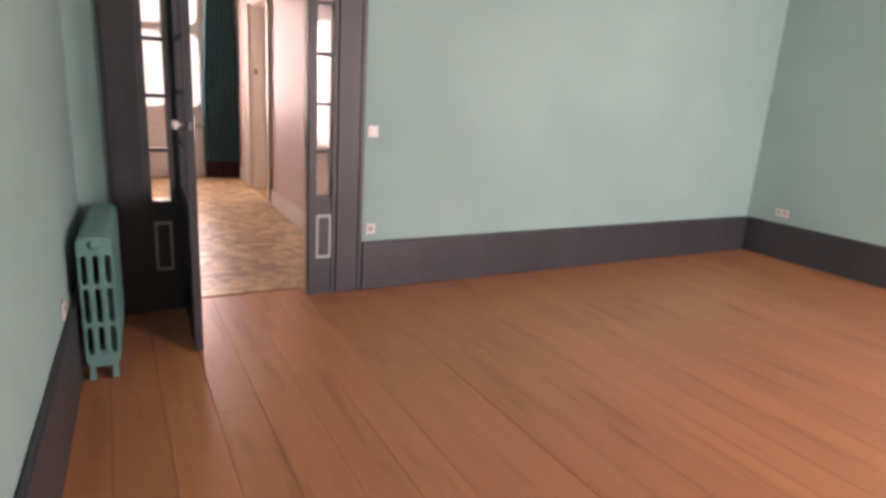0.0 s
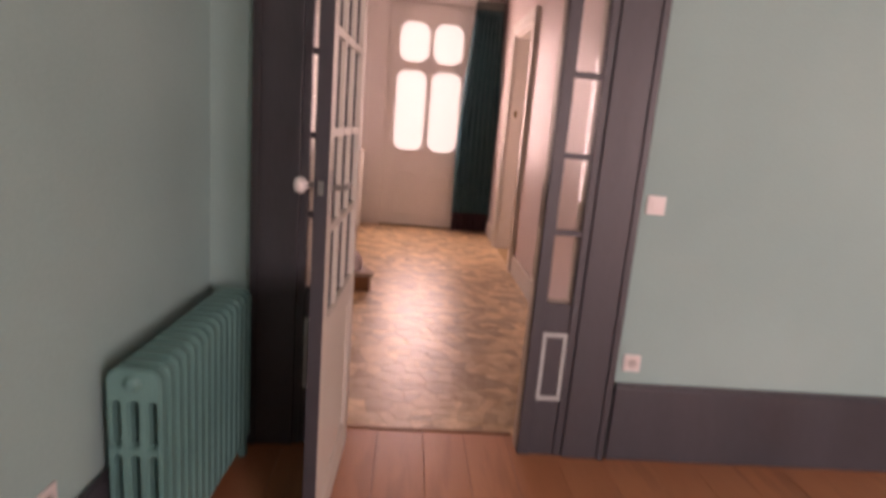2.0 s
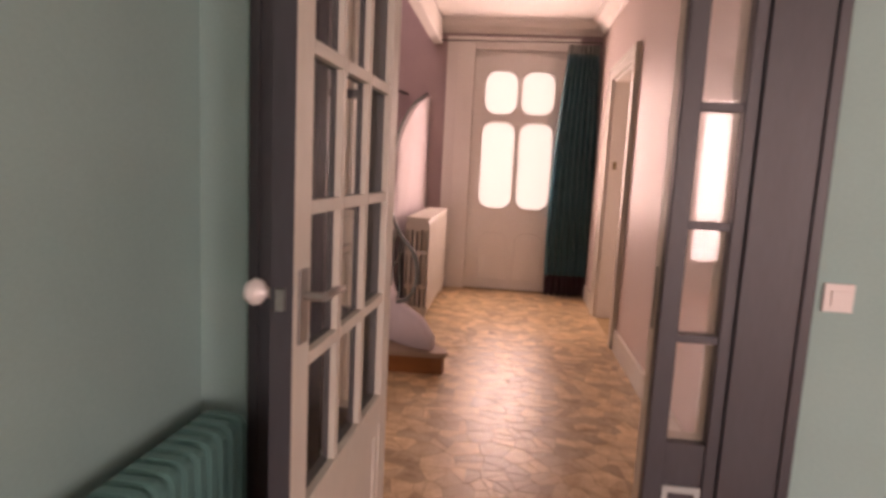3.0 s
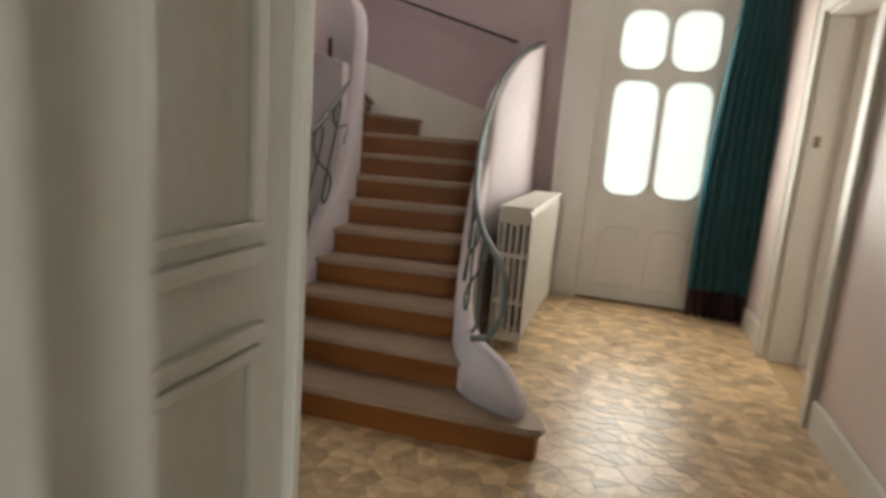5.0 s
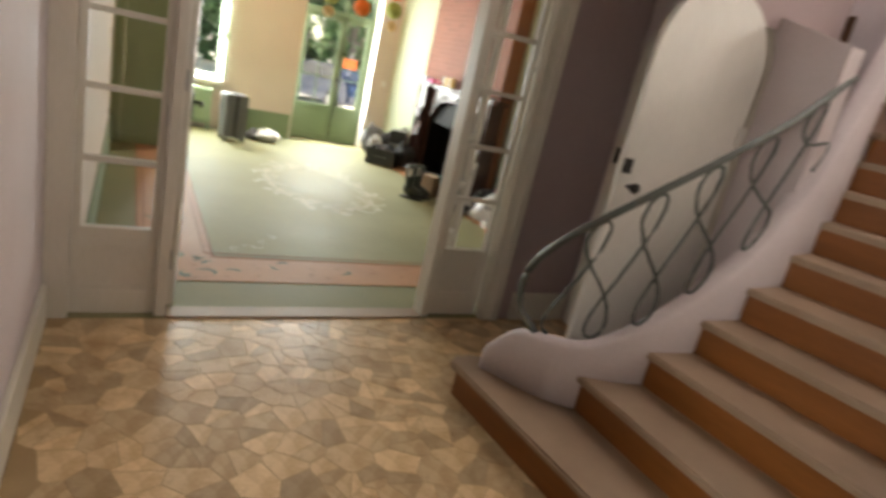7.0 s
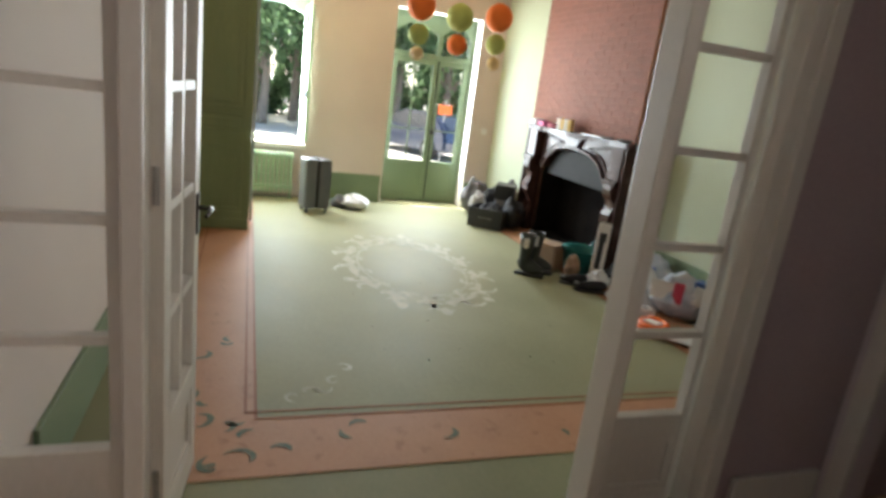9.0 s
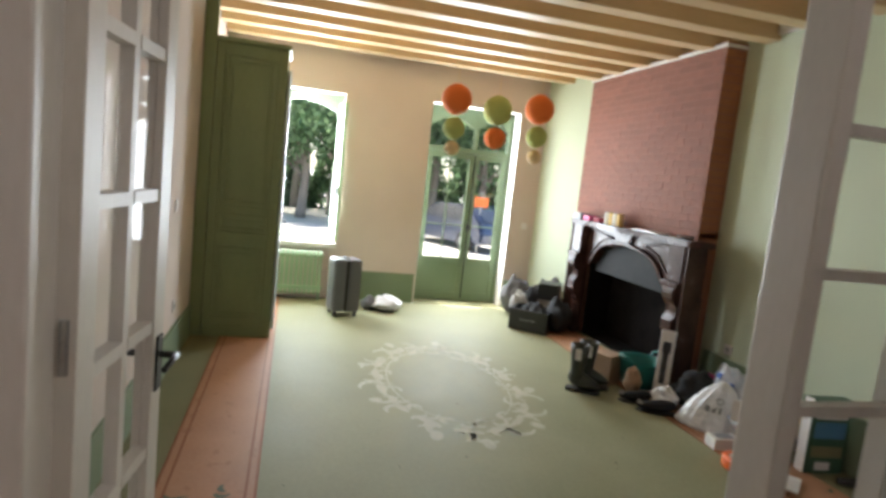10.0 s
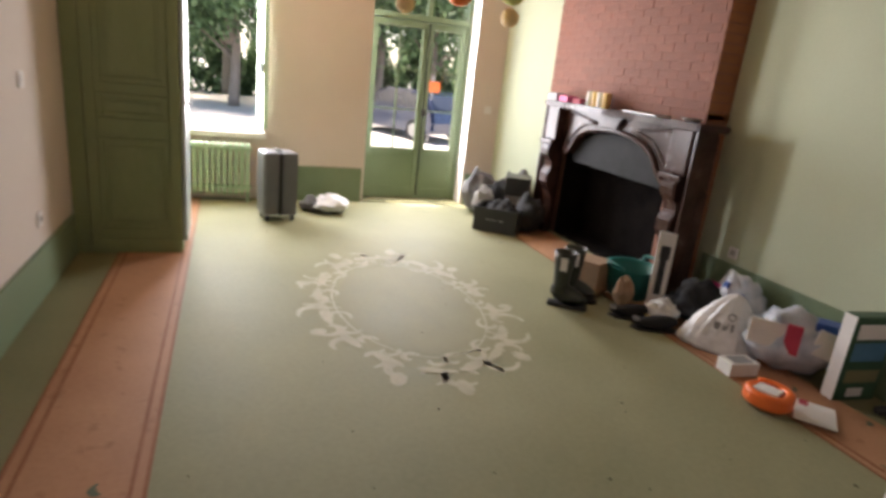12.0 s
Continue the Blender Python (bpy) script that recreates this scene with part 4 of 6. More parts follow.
def staircase():
    st = thing("staircase", pose(0, 0, 0), "curving wooden staircase with pale worn treads and oak risers", "staircase", kind="structure")
    for k in range(len(NOSE) - 1):
        (lx, ly), (rx, ry) = NOSE[k]
        (lx2, ly2), (rx2, ry2) = NOSE[k + 1]
        z = RISE * (k + 1)
        a, b = Vector((lx, ly, 0)), Vector((rx, ry, 0))
        d = (b - a).normalized()
        back = Vector((-d.y, d.x, 0))
        if k == 0:
            front = [(-0.80, 6.90), (-0.79, 6.81), (-0.74, 6.765), (0.2, 6.835), (1.38, 6.875), (1.46, 6.89), (1.475, 6.95), (1.44, 7.05), (1.3, 7.25), (0.9, 7.3), (-0.3, 7.3), (-0.68, 7.15)]
            part("tread", prism(front, "z", z - 0.035, z, bevel=0.01), TREAD, st)
            inner = [(0.3 + (x - 0.3) * 0.975, 7.05 + (y - 7.05) * 0.9) for x, y in front]
            part("riser", prism(inner, "z", 0.0, z - 0.036), RISER, st)
            continue
        e = 0.07
        over = back * 0.06
        if k == 8:
            poly = [a - d * e, b + d * e, Vector((0.64, 10.34, 0)), Vector((rx2 - 0.1, 10.34, 0)), Vector((lx2, ly2, 0)) - d * e]
        elif k > 8:
            poly = [a, b + Vector((0, 0.04, 0)), Vector((rx2 - 0.1, ry2 + 0.04, 0)), Vector((lx2 - 0.03, ly2, 0))]
        else:
            poly = [a - d * e, b + d * e, Vector((rx2, ry2, 0)) + d * e + over, Vector((lx2, ly2, 0)) - d * e + over]
        part("tread", prism([(p.x, p.y) for p in poly], "z", z - 0.035, z, bevel=0.008), TREAD, st)
        c = back * 0.022
        p0, p1 = (a - d * e + c, b + d * e + c) if k <= 8 else (a + c, b + c)
        part("riser", prism([(p.x, p.y) for p in (p0, p1, p1 + back * 0.02, p0 + back * 0.02)], "z", z - RISE, z - 0.036), RISER, st)
    # plastered strings and parapets
    pl = spline([(-0.70, 6.93, 0), (-0.60, 6.985, 0), (-0.46, 7.06, 0), (-0.34, 7.18, 0), (-0.26, 7.38, 0), (-0.23, 7.65, 0), (-0.235, 7.95, 0), (-0.27, 8.2, 0), (-0.35, 8.48, 0), (-0.45, 8.72, 0), (-0.65, 8.87, 0), (-1.0, 8.9, 0), (-1.52, 8.9, 0)], 6)
    hl = [0.28, 0.40, 0.44, 0.47, 0.60, 0.80, 1.08, 1.42, 1.9, 2.35, 2.6, 2.8, 3.1]
    tops = [v.x for v in spline([(h, 0, 0) for h in hl], 6)]
    foot = [RISE + 0.001 if p.y < 7.1 and p.x < -0.3 else 0.0 for p in pl]
    part("inner_parapet", wall_strip(bmesh.new(), pl, foot, tops, 0.10), MAUVE_PALE, st, "", True)
    pr = spline([(1.345, 7.0, 0), (1.24, 7.03, 0), (1.11, 7.1, 0), (0.99, 7.22, 0), (0.89, 7.45, 0), (0.82, 7.75, 0), (0.76, 8.02, 0), (0.71, 8.3, 0), (0.69, 8.5, 0), (0.68, 8.62, 0), (0.68, 9.0, 0), (0.70, 9.6, 0), (0.74, 10.35, 0)], 6)
    hr = [0.27, 0.40, 0.46, 0.52, 0.64, 0.84, 1.02, 1.22, 1.38, 1.72, 1.98, 2.25, 2.46]
    tops = [v.x for v in spline([(h, 0, 0) for h in hr], 6)]
    foot = [RISE + 0.001 if p.y < 7.17 and p.x > 1.0 else 0.0 for p in pr]
    part("outer_parapet", wall_strip(bmesh.new(), pr, foot, tops, 0.09), MAUVE_PALE, st, "", True)
    part("wall_string", prism([(-1.5, 2.36), (-1.13, 2.22), (0.2, 1.79), (0.68, 1.62), (0.68, 1.2), (-1.5, 1.2)], "y", 10.325, 10.358), WHITE_WOOD, st, "white painted string board along the wall")
    part("soffit", prism([(-0.70, 2.05), (-1.526, 2.36), (-1.526, 2.5), (-0.70, 2.19)], "y", 7.60, 8.66), PLASTER_WHITE, st)
    part("soffit_edge", prism([(-0.698, 2.0), (-0.655, 1.99), (-0.655, 2.07), (-0.698, 2.07)], "y", 7.60, 8.6), MAUVE, st)
    part("upper_parapet", prism([(-0.698, 2.071), (-0.66, 2.071), (-0.66, 3.3), (-0.698, 3.3)], "y", 7.60, 8.6), MAUVE, st)


staircase()


def loop_panel(at, s0, s1, s):
    """One bent-iron figure between a rail and the string below it: a wave that curls into a loop at foot and head."""
    pts = []
    for i in range(49):
        a = 2 * math.pi * i / 48
        u = a / (2 * math.pi) - 0.33 * math.sin(2 * a)
        h = 0.5 - 0.5 * math.cos(a)
        pts.append(at(s0 + (s1 - s0) * u, 0.02 + 0.95 * h))
    bm = bmesh.new()
    tube(bm, pts, 0.008, 6)
    part("iron_loop", bm, IRON, s, "", True)


def stair_rail(name, rail_pts, foot_pts, n, label, skip):
    s = thing(name, pose(0, 0, 0), label, "railing")
    rail, foot = spline(rail_pts, 8), spline(foot_pts, 8)
    bm = bmesh.new()
    tube(bm, rail, 0.017, 10)
    part("handrail", bm, IRON, s, "", True)
    fine = spline(rail_pts[skip:], 40)

    def at(u, h):
        i = min(max(u, 0), 1) * (len(foot) - 1)
        a = min(int(i), len(foot) - 2)
        f = foot[a].lerp(foot[a + 1], i - a)
        r = min(fine, key=lambda p: (p.x - f.x) ** 2 + (p.y - f.y) ** 2)
        return Vector((f.x + (r.x - f.x) * h, f.y + (r.y - f.y) * h, f.z + (max(r.z, f.z + 0.02) - f.z) * h))
    for i in range(n):
        loop_panel(at, (i + 0.3) / (n + 0.6), (i + 1.3) / (n + 0.6), s)
    return s


stair_rail("stair_railing", [(-0.52, 7.03, 0.43), (-0.60, 6.97, 0.52), (-0.60, 6.96, 0.70), (-0.48, 7.02, 0.90), (-0.32, 7.18, 1.12), (-0.245, 7.52, 1.37), (-0.24, 7.88, 1.6), (-0.28, 8.22, 1.83)],
           [(-0.52, 7.03, 0.43), (-0.36, 7.16, 0.47), (-0.27, 7.36, 0.58), (-0.235, 7.62, 0.78), (-0.235, 7.92, 1.06), (-0.28, 8.24, 1.5)], 5, "grey-green wrought-iron stair railing with looped figures", 2)
stair_rail("stair_railing", [(1.04, 7.10, 0.49), (1.14, 7.06, 0.54), (1.19, 7.08, 0.68), (1.15, 7.16, 0.86), (1.0, 7.34, 1.0), (0.86, 7.68, 1.13), (0.77, 8.0, 1.32), (0.71, 8.3, 1.52), (0.685, 8.62, 1.75), (0.68, 9.0, 2.01), (0.70, 9.6, 2.28), (0.74, 10.33, 2.48)],
           [(1.04, 7.14, 0.48), (0.95, 7.28, 0.55), (0.87, 7.5, 0.67), (0.82, 7.75, 0.84), (0.76, 8.02, 1.02), (0.71, 8.3, 1.22), (0.69, 8.5, 1.4), (0.68, 8.62, 1.72), (0.68, 9.0, 1.99), (0.74, 10.3, 2.47)], 9, "grey-green wrought-iron stair railing with a flowing S-shaped handrail", 2)

wr = thing("wall_handrail", pose(0, 0, 0), "thin dark metal handrail on the mauve stair wall", "handrail")
bm = bmesh.new()
tube(bm, [Vector((-1.45, 10.29, 3.055)), Vector((0.5, 10.29, 2.46))], 0.014)
part("rail", bm, BLACK_IRON, wr)
for x in (-1.1, -0.35, 0.42):
    bm = bmesh.new()
    tube(bm, [Vector((x, 10.29, 2.46 + (0.5 - x) * 0.305)), Vector((x, 10.36, 2.44 + (0.5 - x) * 0.305))], 0.009)
    part("bracket", bm, BLACK_IRON, wr)


def arched_door():
    w = bmesh.new()
    arch = [(-1.41, 0.0)] + [(-1.05 + 0.36 * math.cos(math.pi - math.pi * i / 20), 1.76 + 0.36 * math.sin(math.pi * i / 20)) for i in range(21)] + [(-0.69, 0.0)]
    outer = [(-1.528, 0.0)] + arch + [(-0.27, 0.0), (-0.27, 1.94), (-1.528, 2.31)]
    part_w = prism(outer, "y", 8.10, 8.20)
    setting("wall_under_stairs", part_w, MAUVE_PALE, "pale plaster wall under the stairs with an arched doorway", "wall")
    setting("wall_cellar", boxes((-1.52, 8.72, 0, -0.70, 8.74, 2.2)), CELLAR, "dark brown boarded recess under the stairs", "wall")
    fr = thing("door_frame_arched", pose(0, 0, 0), "white arched casing of the doorway under the stairs", "door frame", kind="structure")
    bm = bmesh.new()
    rows = []
    pts = arch
    for i, (x, z) in enumerate(pts):
        dx, dz = (x + 1.05, max(0, z - 1.76)) if 0 < i < len(pts) - 1 else ((-1, 0) if i == 0 else (1, 0))
        l = math.hypot(dx, dz) or 1
        ox, oz = dx / l * 0.075, dz / l * 0.075
        rows.append([bm.verts.new(c) for c in ((x, 8.099, z), (x, 8.075, z), (x + ox, 8.075, z + oz), (x + ox, 8.099, z + oz))])
    for a, b in zip(rows, rows[1:]):
        for k in range(4):
            bm.faces.new((a[k], a[(k + 1) % 4], b[(k + 1) % 4], b[k]))
    part("arched_casing", bm, WHITE_WOOD, fr)
    d = thing("arched_door", pose(-0.66, 8.07, 0.012, 0, 0, 87), "off-white arch-topped door standing wide open", "door", kind="structure")
    pts = [(0, 0), (-0.69, 0), (-0.69, 1.74)] + [(-0.345 - 0.345 * math.cos(math.pi * i / 16), 1.74 + 0.345 * math.sin(math.pi * i / 16)) for i in range(1, 16)] + [(0, 1.74)]
    part("leaf", prism(pts, "y", -0.035, 0.0, bevel=0.004), DOOR_WHITE, d)
    bm = lathe([(0.01, 0), (0.01, 0.035), (0.024, 0.042), (0.026, 0.06), (0.012, 0.07)], 14)
    bmesh.ops.transform(bm, matrix=Matrix.Translation((-0.62, -0.035, 1.12)) @ pose(0, 0, 0, 90), verts=bm.verts[:])
    part("door_knob", bm, BLACK_IRON, d, "", True)
    part("lock_case", boxes((-0.685, -0.05, 1.18, -0.64, -0.0355, 1.25)), BLACK_IRON, d)
    for z in (0.4, 1.4):
        part("hinge", boxes((-0.03, -0.045, z, 0.012, -0.0355, z + 0.1)), DOOR_WHITE, d)
    part("latch_keep", boxes((-1.45, 8.062, 1.14, -1.42, 8.074, 1.24)), BLACK_IRON, fr)


arched_door()

# ---- living room: glazed doors from the hall ----
RAILS_LIV = (0.44, 0.76, 1.08, 1.40, 1.72)


def living_doorway():
    f = thing("door_frame_living", pose(0, 0, 0), "off-white painted frame of the glazed double doors with side lights", "door frame", kind="structure")
    for y0, y1 in ((5.508, 5.56), (7.0, 7.05)):
        part("post", boxes((-1.67, y0, 0, -1.55, y1, 2.36), bevel=0.006), WHITE_WOOD, f)
    part("outer_casing", boxes((-1.67, 5.041, 0, -1.53, 5.142, 2.36), (-1.57, 7.411, 0, -1.505, 7.529, 2.36), (-1.505, 7.47, 0, -1.49, 7.529, 2.44), bevel=0.004), WHITE_WOOD, f)
    part("lining", boxes((-1.749, 7.50, 0, -1.571, 7.529, 2.36)), WHITE_WOOD, f)
    part("head", boxes((-1.67, 5.143, 2.28, -1.571, 7.499, 2.36), bevel=0.006), WHITE_WOOD, f)
    part("sill_strip", boxes((-1.65, 5.561, 0.0, -1.53, 6.999, 0.01), bevel=0.003), TREAD, f, "pale worn threshold strip")
    for y, w in ((5.143, 0.364), (7.051, 0.359)):
        s = thing("side_light", pose(-1.61, y, 0, 0, 0, 90), "fixed off-white glazed side light beside the double doors", "side light", "side lights", "structure")
        glazed(s, w, 0, 2.28, 0.035, RAILS_LIV, 1, 0.026, 0.045, WHITE_WOOD)


living_doorway()


def living_leaf(m, name, w, mirror, label):
    d = thing(name, m, label, "door", "glazed double doors", "structure")
    glazed(d, w, 0.0, 2.26, 0.075, RAILS_LIV, 2, 0.028, 0.042, WHITE_WOOD)
    if mirror:
        lever_handle(d, w - 0.035, 1.0, 0.042, BLACK_IRON, reach=-0.1)
    for z in (0.2, 1.1, 2.0):
        part("hinge", lathe([(0.009, z), (0.009, z + 0.1)], 10), STEEL, d)


living_leaf(pose(-1.66, 5.575, 0.012, 0, 0, 174), "glazed_door_leaf", 0.48, True, "off-white glazed double-door leaf opened into the living room")
living_leaf(pose(-1.655, 7.02, 0.012, 0, 0, 136), "glazed_door_leaf", 0.56, False, "off-white glazed double-door leaf folded back beside the side light")


# ---- tall cupboard ----
SHIFT = LIVING
def panel_frame(bm, axis_x, y0, y1, z0, z1, out, w=0.035):
    """Raised moulding round a panel on a face that looks along +x."""
    for r in ((axis_x, y0, z0, axis_x + out, y0 + w, z1), (axis_x, y1 - w, z0, axis_x + out, y1, z1), (axis_x, y0 + w, z0, axis_x + out, y1 - w, z0 + w), (axis_x, y0 + w, z1 - w, axis_x + out, y1 - w, z1)):
        box(bm, *r, bevel=0.006)


def cupboard():
    c = thing("tall_cupboard", pose(-0.13, 0, 0), "tall olive-green painted panelled wooden cupboard against the wall", "cupboard")
    part("body", boxes((-6.36, 5.565, 0.0, -5.90, 6.12, 2.43), bevel=0.006), GREEN_JOINERY, c)
    for row in ((-5.9, 5.565, 0.0, -5.885, 5.63, 2.43), (-5.9, 6.055, 0.0, -5.885, 6.12, 2.43)):
        part("stile", boxes(row, bevel=0.004), GREEN_JOINERY, c)
    for z0, z1 in ((0, 0.17), (0.78, 0.9), (1.06, 1.12), (2.33, 2.43)):
        part("rail", boxes((-5.9, 5.63, z0, -5.885, 6.055, z1), bevel=0.004), GREEN_JOINERY, c)
    for z0, z1 in ((0.17, 0.78), (0.9, 1.06), (1.12, 2.33)):
        bm = bmesh.new()
        panel_frame(bm, -5.9, 5.635, 6.05, z0 + 0.005, z1 - 0.005, 0.012)
        part("panel_moulding", bm, GREEN_JOINERY, c)
        part("panel", boxes((-5.9, 5.70, z0 + 0.06, -5.893, 5.985, z1 - 0.06), bevel=0.003), GREEN_JOINERY, c)
    part("plinth", boxes((-5.884, 5.575, 0.0, -5.872, 6.115, 0.10), bevel=0.004), GREEN_JOINERY, c)
    part("cornice", boxes((-6.38, 5.562, 2.431, -5.865, 6.14, 2.47), bevel=0.008), GREEN_JOINERY, c)
    dr = part("side_door", boxes((-6.34, 6.125, 0.08, -5.905, 6.15, 2.28), bevel=0.004), GREY_BEAD, c, "grey painted side door")
    bm = lathe([(0.006, 0), (0.006, 0.02), (0.014, 0.026), (0.014, 0.036), (0.004, 0.042)], 12)
    bmesh.ops.transform(bm, matrix=Matrix.Translation((-5.95, 6.15, 1.02)) @ pose(0, 0, 0, -90), verts=bm.verts[:])
    part("knob", bm, STEEL, dr)


cupboard()

# ---- window, garden door, radiator ----
def casement_window():
    w = thing("window_2", pose(0, 0, 0), "green painted casement window with one leaf folded inwards", "window", kind="structure")
    part("window_frame", boxes((-8.0, 5.85, 0.66, -7.93, 5.89, 2.37), (-8.0, 6.69, 0.66, -7.93, 6.74, 2.37), (-8.0, 5.89, 2.32, -7.93, 6.69, 2.37), (-8.0, 5.89, 0.66, -7.93, 6.69, 0.72), bevel=0.004), GREEN_RAD, w)
    arc = [(5.89, 2.32), (5.89, 2.16)] + [(5.89 + 0.80 * i / 8, 2.16 + 0.11 * math.sin(math.pi * i / 8)) for i in range(1, 8)] + [(6.69, 2.16), (6.69, 2.32)]
    part("arched_head", prism(arc, "x", -7.99, -7.94), GREEN_RAD, w)
    part("window_sill", boxes((-7.93, 5.83, 0.60, -7.68, 6.76, 0.659), bevel=0.006), PLASTER_WHITE, w)
    part("reveal_paint", boxes((-7.925, 5.8505, 0.66, -7.752, 5.858, 2.31), (-7.925, 6.732, 0.66, -7.752, 6.7395, 2.31), (-7.925, 5.858, 2.36, -7.752, 6.732, 2.3695)), PLASTER_WHITE, w)
    sash = thing("casement_leaf", pose(-7.92, 6.70, 0.70, 0, 0, 10), "green and white casement leaf standing open", "window leaf", kind="structure")
    part("leaf_frame", boxes((0, -0.02, 0, 0.045, 0.02, 1.56), (0.225, -0.02, 0, 0.27, 0.02, 1.56), (0.045, -0.02, 0, 0.225, 0.02, 0.07), (0.045, -0.02, 1.5, 0.225, 0.02, 1.56), bevel=0.003), GREEN_RAD, sash)
    part("pane", boxes((0.045, -0.002, 0.07, 0.225, 0.002, 1.5)), GLASS, sash).visible_shadow = False
    bm = bmesh.new()
    tube(bm, [Vector((0.25, -0.035, 0.1)), Vector((0.25, -0.035, 1.45))], 0.006)
    box(bm, 0.235, -0.05, 0.52, 0.265, -0.02, 0.6)
    part("espagnolette", bm, BLACK_IRON, sash)


casement_window()


def garden_door():
    d = thing("garden_door", pose(0, 0, 0), "green painted glazed garden door with arched fanlight", "door", kind="structure")
    x0, x1 = -8.02, -7.96
    part("door_jamb", boxes((x0, 7.745, 0, x1, 7.79, 2.41), (x0, 8.81, 0, x1, 8.855, 2.41), (x0, 7.79, 2.36, x1, 8.81, 2.41), bevel=0.004), GREEN_TRIM, d)
    part("transom", boxes((x0, 7.79, 1.87, x1 + 0.015, 8.81, 1.93), bevel=0.006), GREEN_TRIM, d)
    part("fanlight_post", boxes((x0, 8.36, 1.93, x1, 8.41, 2.36), bevel=0.003), GREEN_TRIM, d)
    for y0, y1 in ((7.79, 8.36), (8.41, 8.81)):
        arc = [(y0, 2.36), (y0, 2.16)] + [(y0 + (y1 - y0) * i / 10, 2.16 + 0.13 * math.sin(math.pi * i / 10)) for i in range(1, 10)] + [(y1, 2.16), (y1, 2.36)]
        part("fanlight_head", prism(arc, "x", x0 + 0.01, x1 - 0.005), GREEN_TRIM, d)
        part("pane", boxes((-7.992, y0, 1.93, -7.988, y1, 2.3)), GLASS, d).visible_shadow = False
    part("fanlight_bar", boxes((x0 + 0.015, 8.065, 1.93, x1 - 0.015, 8.085, 2.2)), GREEN_TRIM, d)
    for name, y0, y1, cols in (("fixed_leaf", 7.795, 8.385, 2), ("slim_leaf", 8.387, 8.805, 1)):
        lf = part(name, boxes((x0 + 0.005, y0, 0.015, x1, y0 + 0.055, 1.865), (x0 + 0.005, y1 - 0.055, 0.015, x1, y1, 1.865), (x0 + 0.005, y0 + 0.055, 1.80, x1, y1 - 0.055, 1.865), (x0 + 0.005, y0 + 0.055, 0.48, x1, y1 - 0.055, 0.56), (x0 + 0.005, y0 + 0.055, 0.015, x1, y1 - 0.055, 0.12), bevel=0.004), GREEN_TRIM, d)
        part("kick_panel", boxes((x0 + 0.02, y0 + 0.055, 0.12, x1 - 0.015, y1 - 0.055, 0.48)), GREEN_TRIM, lf)
        for z in (0.97, 1.38):
            part("glazing_bar", boxes((x0 + 0.022, y0 + 0.055, z - 0.007, x0 + 0.04, y1 - 0.055, z + 0.007)), GREEN_TRIM, lf)
        if cols == 2:
            part("glazing_bar", boxes((x0 + 0.0215, (y0 + y1) / 2 - 0.008, 0.56, x0 + 0.0405, (y0 + y1) / 2 + 0.008, 1.80)), GREEN_TRIM, lf)
        part("pane", boxes((-7.992, y0 + 0.055, 0.56, -7.988, y1 - 0.055, 1.80)), GLASS, lf).visible_shadow = False
    part("espagnolette", tube(bmesh.new(), [Vector((-7.945, 8.392, 0.05)), Vector((-7.945, 8.392, 1.86))], 0.007), BLACK_IRON, d)
    part("door_handle", boxes((-7.95, 8.37, 0.92, -7.92, 8.414, 0.99), bevel=0.006), BLACK_IRON, d)
    part("reveal_paint", boxes((-7.955, 7.7405, 0, -7.752, 7.748, 2.41), (-7.955, 8.852, 0, -7.752, 8.8595, 2.41), (-7.955, 7.748, 2.41, -7.752, 8.852, 2.4195)), PLASTER_WHITE, d)
    part("door_sill", boxes((-8.1, 7.745, 0.0005, -7.752, 8.855, 0.008)), SAGE_EDGE, d)


garden_door()
radiator("window_radiator", pose(-7.63, 5.90, 0), 14, 0.052, 0.13, 0.56, 2, [0.3], 0.034, GREEN_RAD, "pale green column radiator under the living room window")
wall_plate("wall_socket", pose(-4.65, 9.6395, 0.43), 0.08, 0.08, "socket", "square white plastic wall socket above the green skirting")
wall_plate("light_switch", pose(-5.2, 5.461, 1.15, 0, 0, 180), 0.08, 0.08, "light switch", "white plastic light switch on the blush wall")
wall_plate("wall_socket", pose(-5.3, 5.461, 0.42, 0, 0, 180), 0.08, 0.08, "socket", "white plastic wall socket above the green skirting")
wall_plate("light_switch", pose(-7.749, 9.06, 1.05, 0, 0, 90), 0.08, 0.08, "light switch", "white plastic light switch beside the garden door")

# ---- chimney ----
breast = thing("chimney_breast", pose(0, 0, 0), "projecting chimney breast faced with red brick", "chimney", kind="structure")
part("core", boxes((-7.14, 9.45, 0, -6.66, 9.748, 2.80), (-5.22, 9.45, 0, -4.97, 9.748, 2.80), (-6.66, 9.45, 1.12, -5.22, 9.748, 2.80)), MORTAR, breast)
part("firebox", boxes((-6.66, 9.735, 0, -5.22, 9.748, 1.12), (-6.659, 9.451, 0.0, -6.645, 9.735, 1.12), (-5.235, 9.451, 0.0, -5.221, 9.735, 1.12), (-6.645, 9.451, 0.0, -5.235, 9.735, 0.012)), SOOT, breast)
setting("trim_chimney_edge", boxes((-7.16, 9.43, 2.79, -4.95, 9.74, 2.815)), PLASTER_WHITE, "white painted strip above the brick chimney breast", "trim")


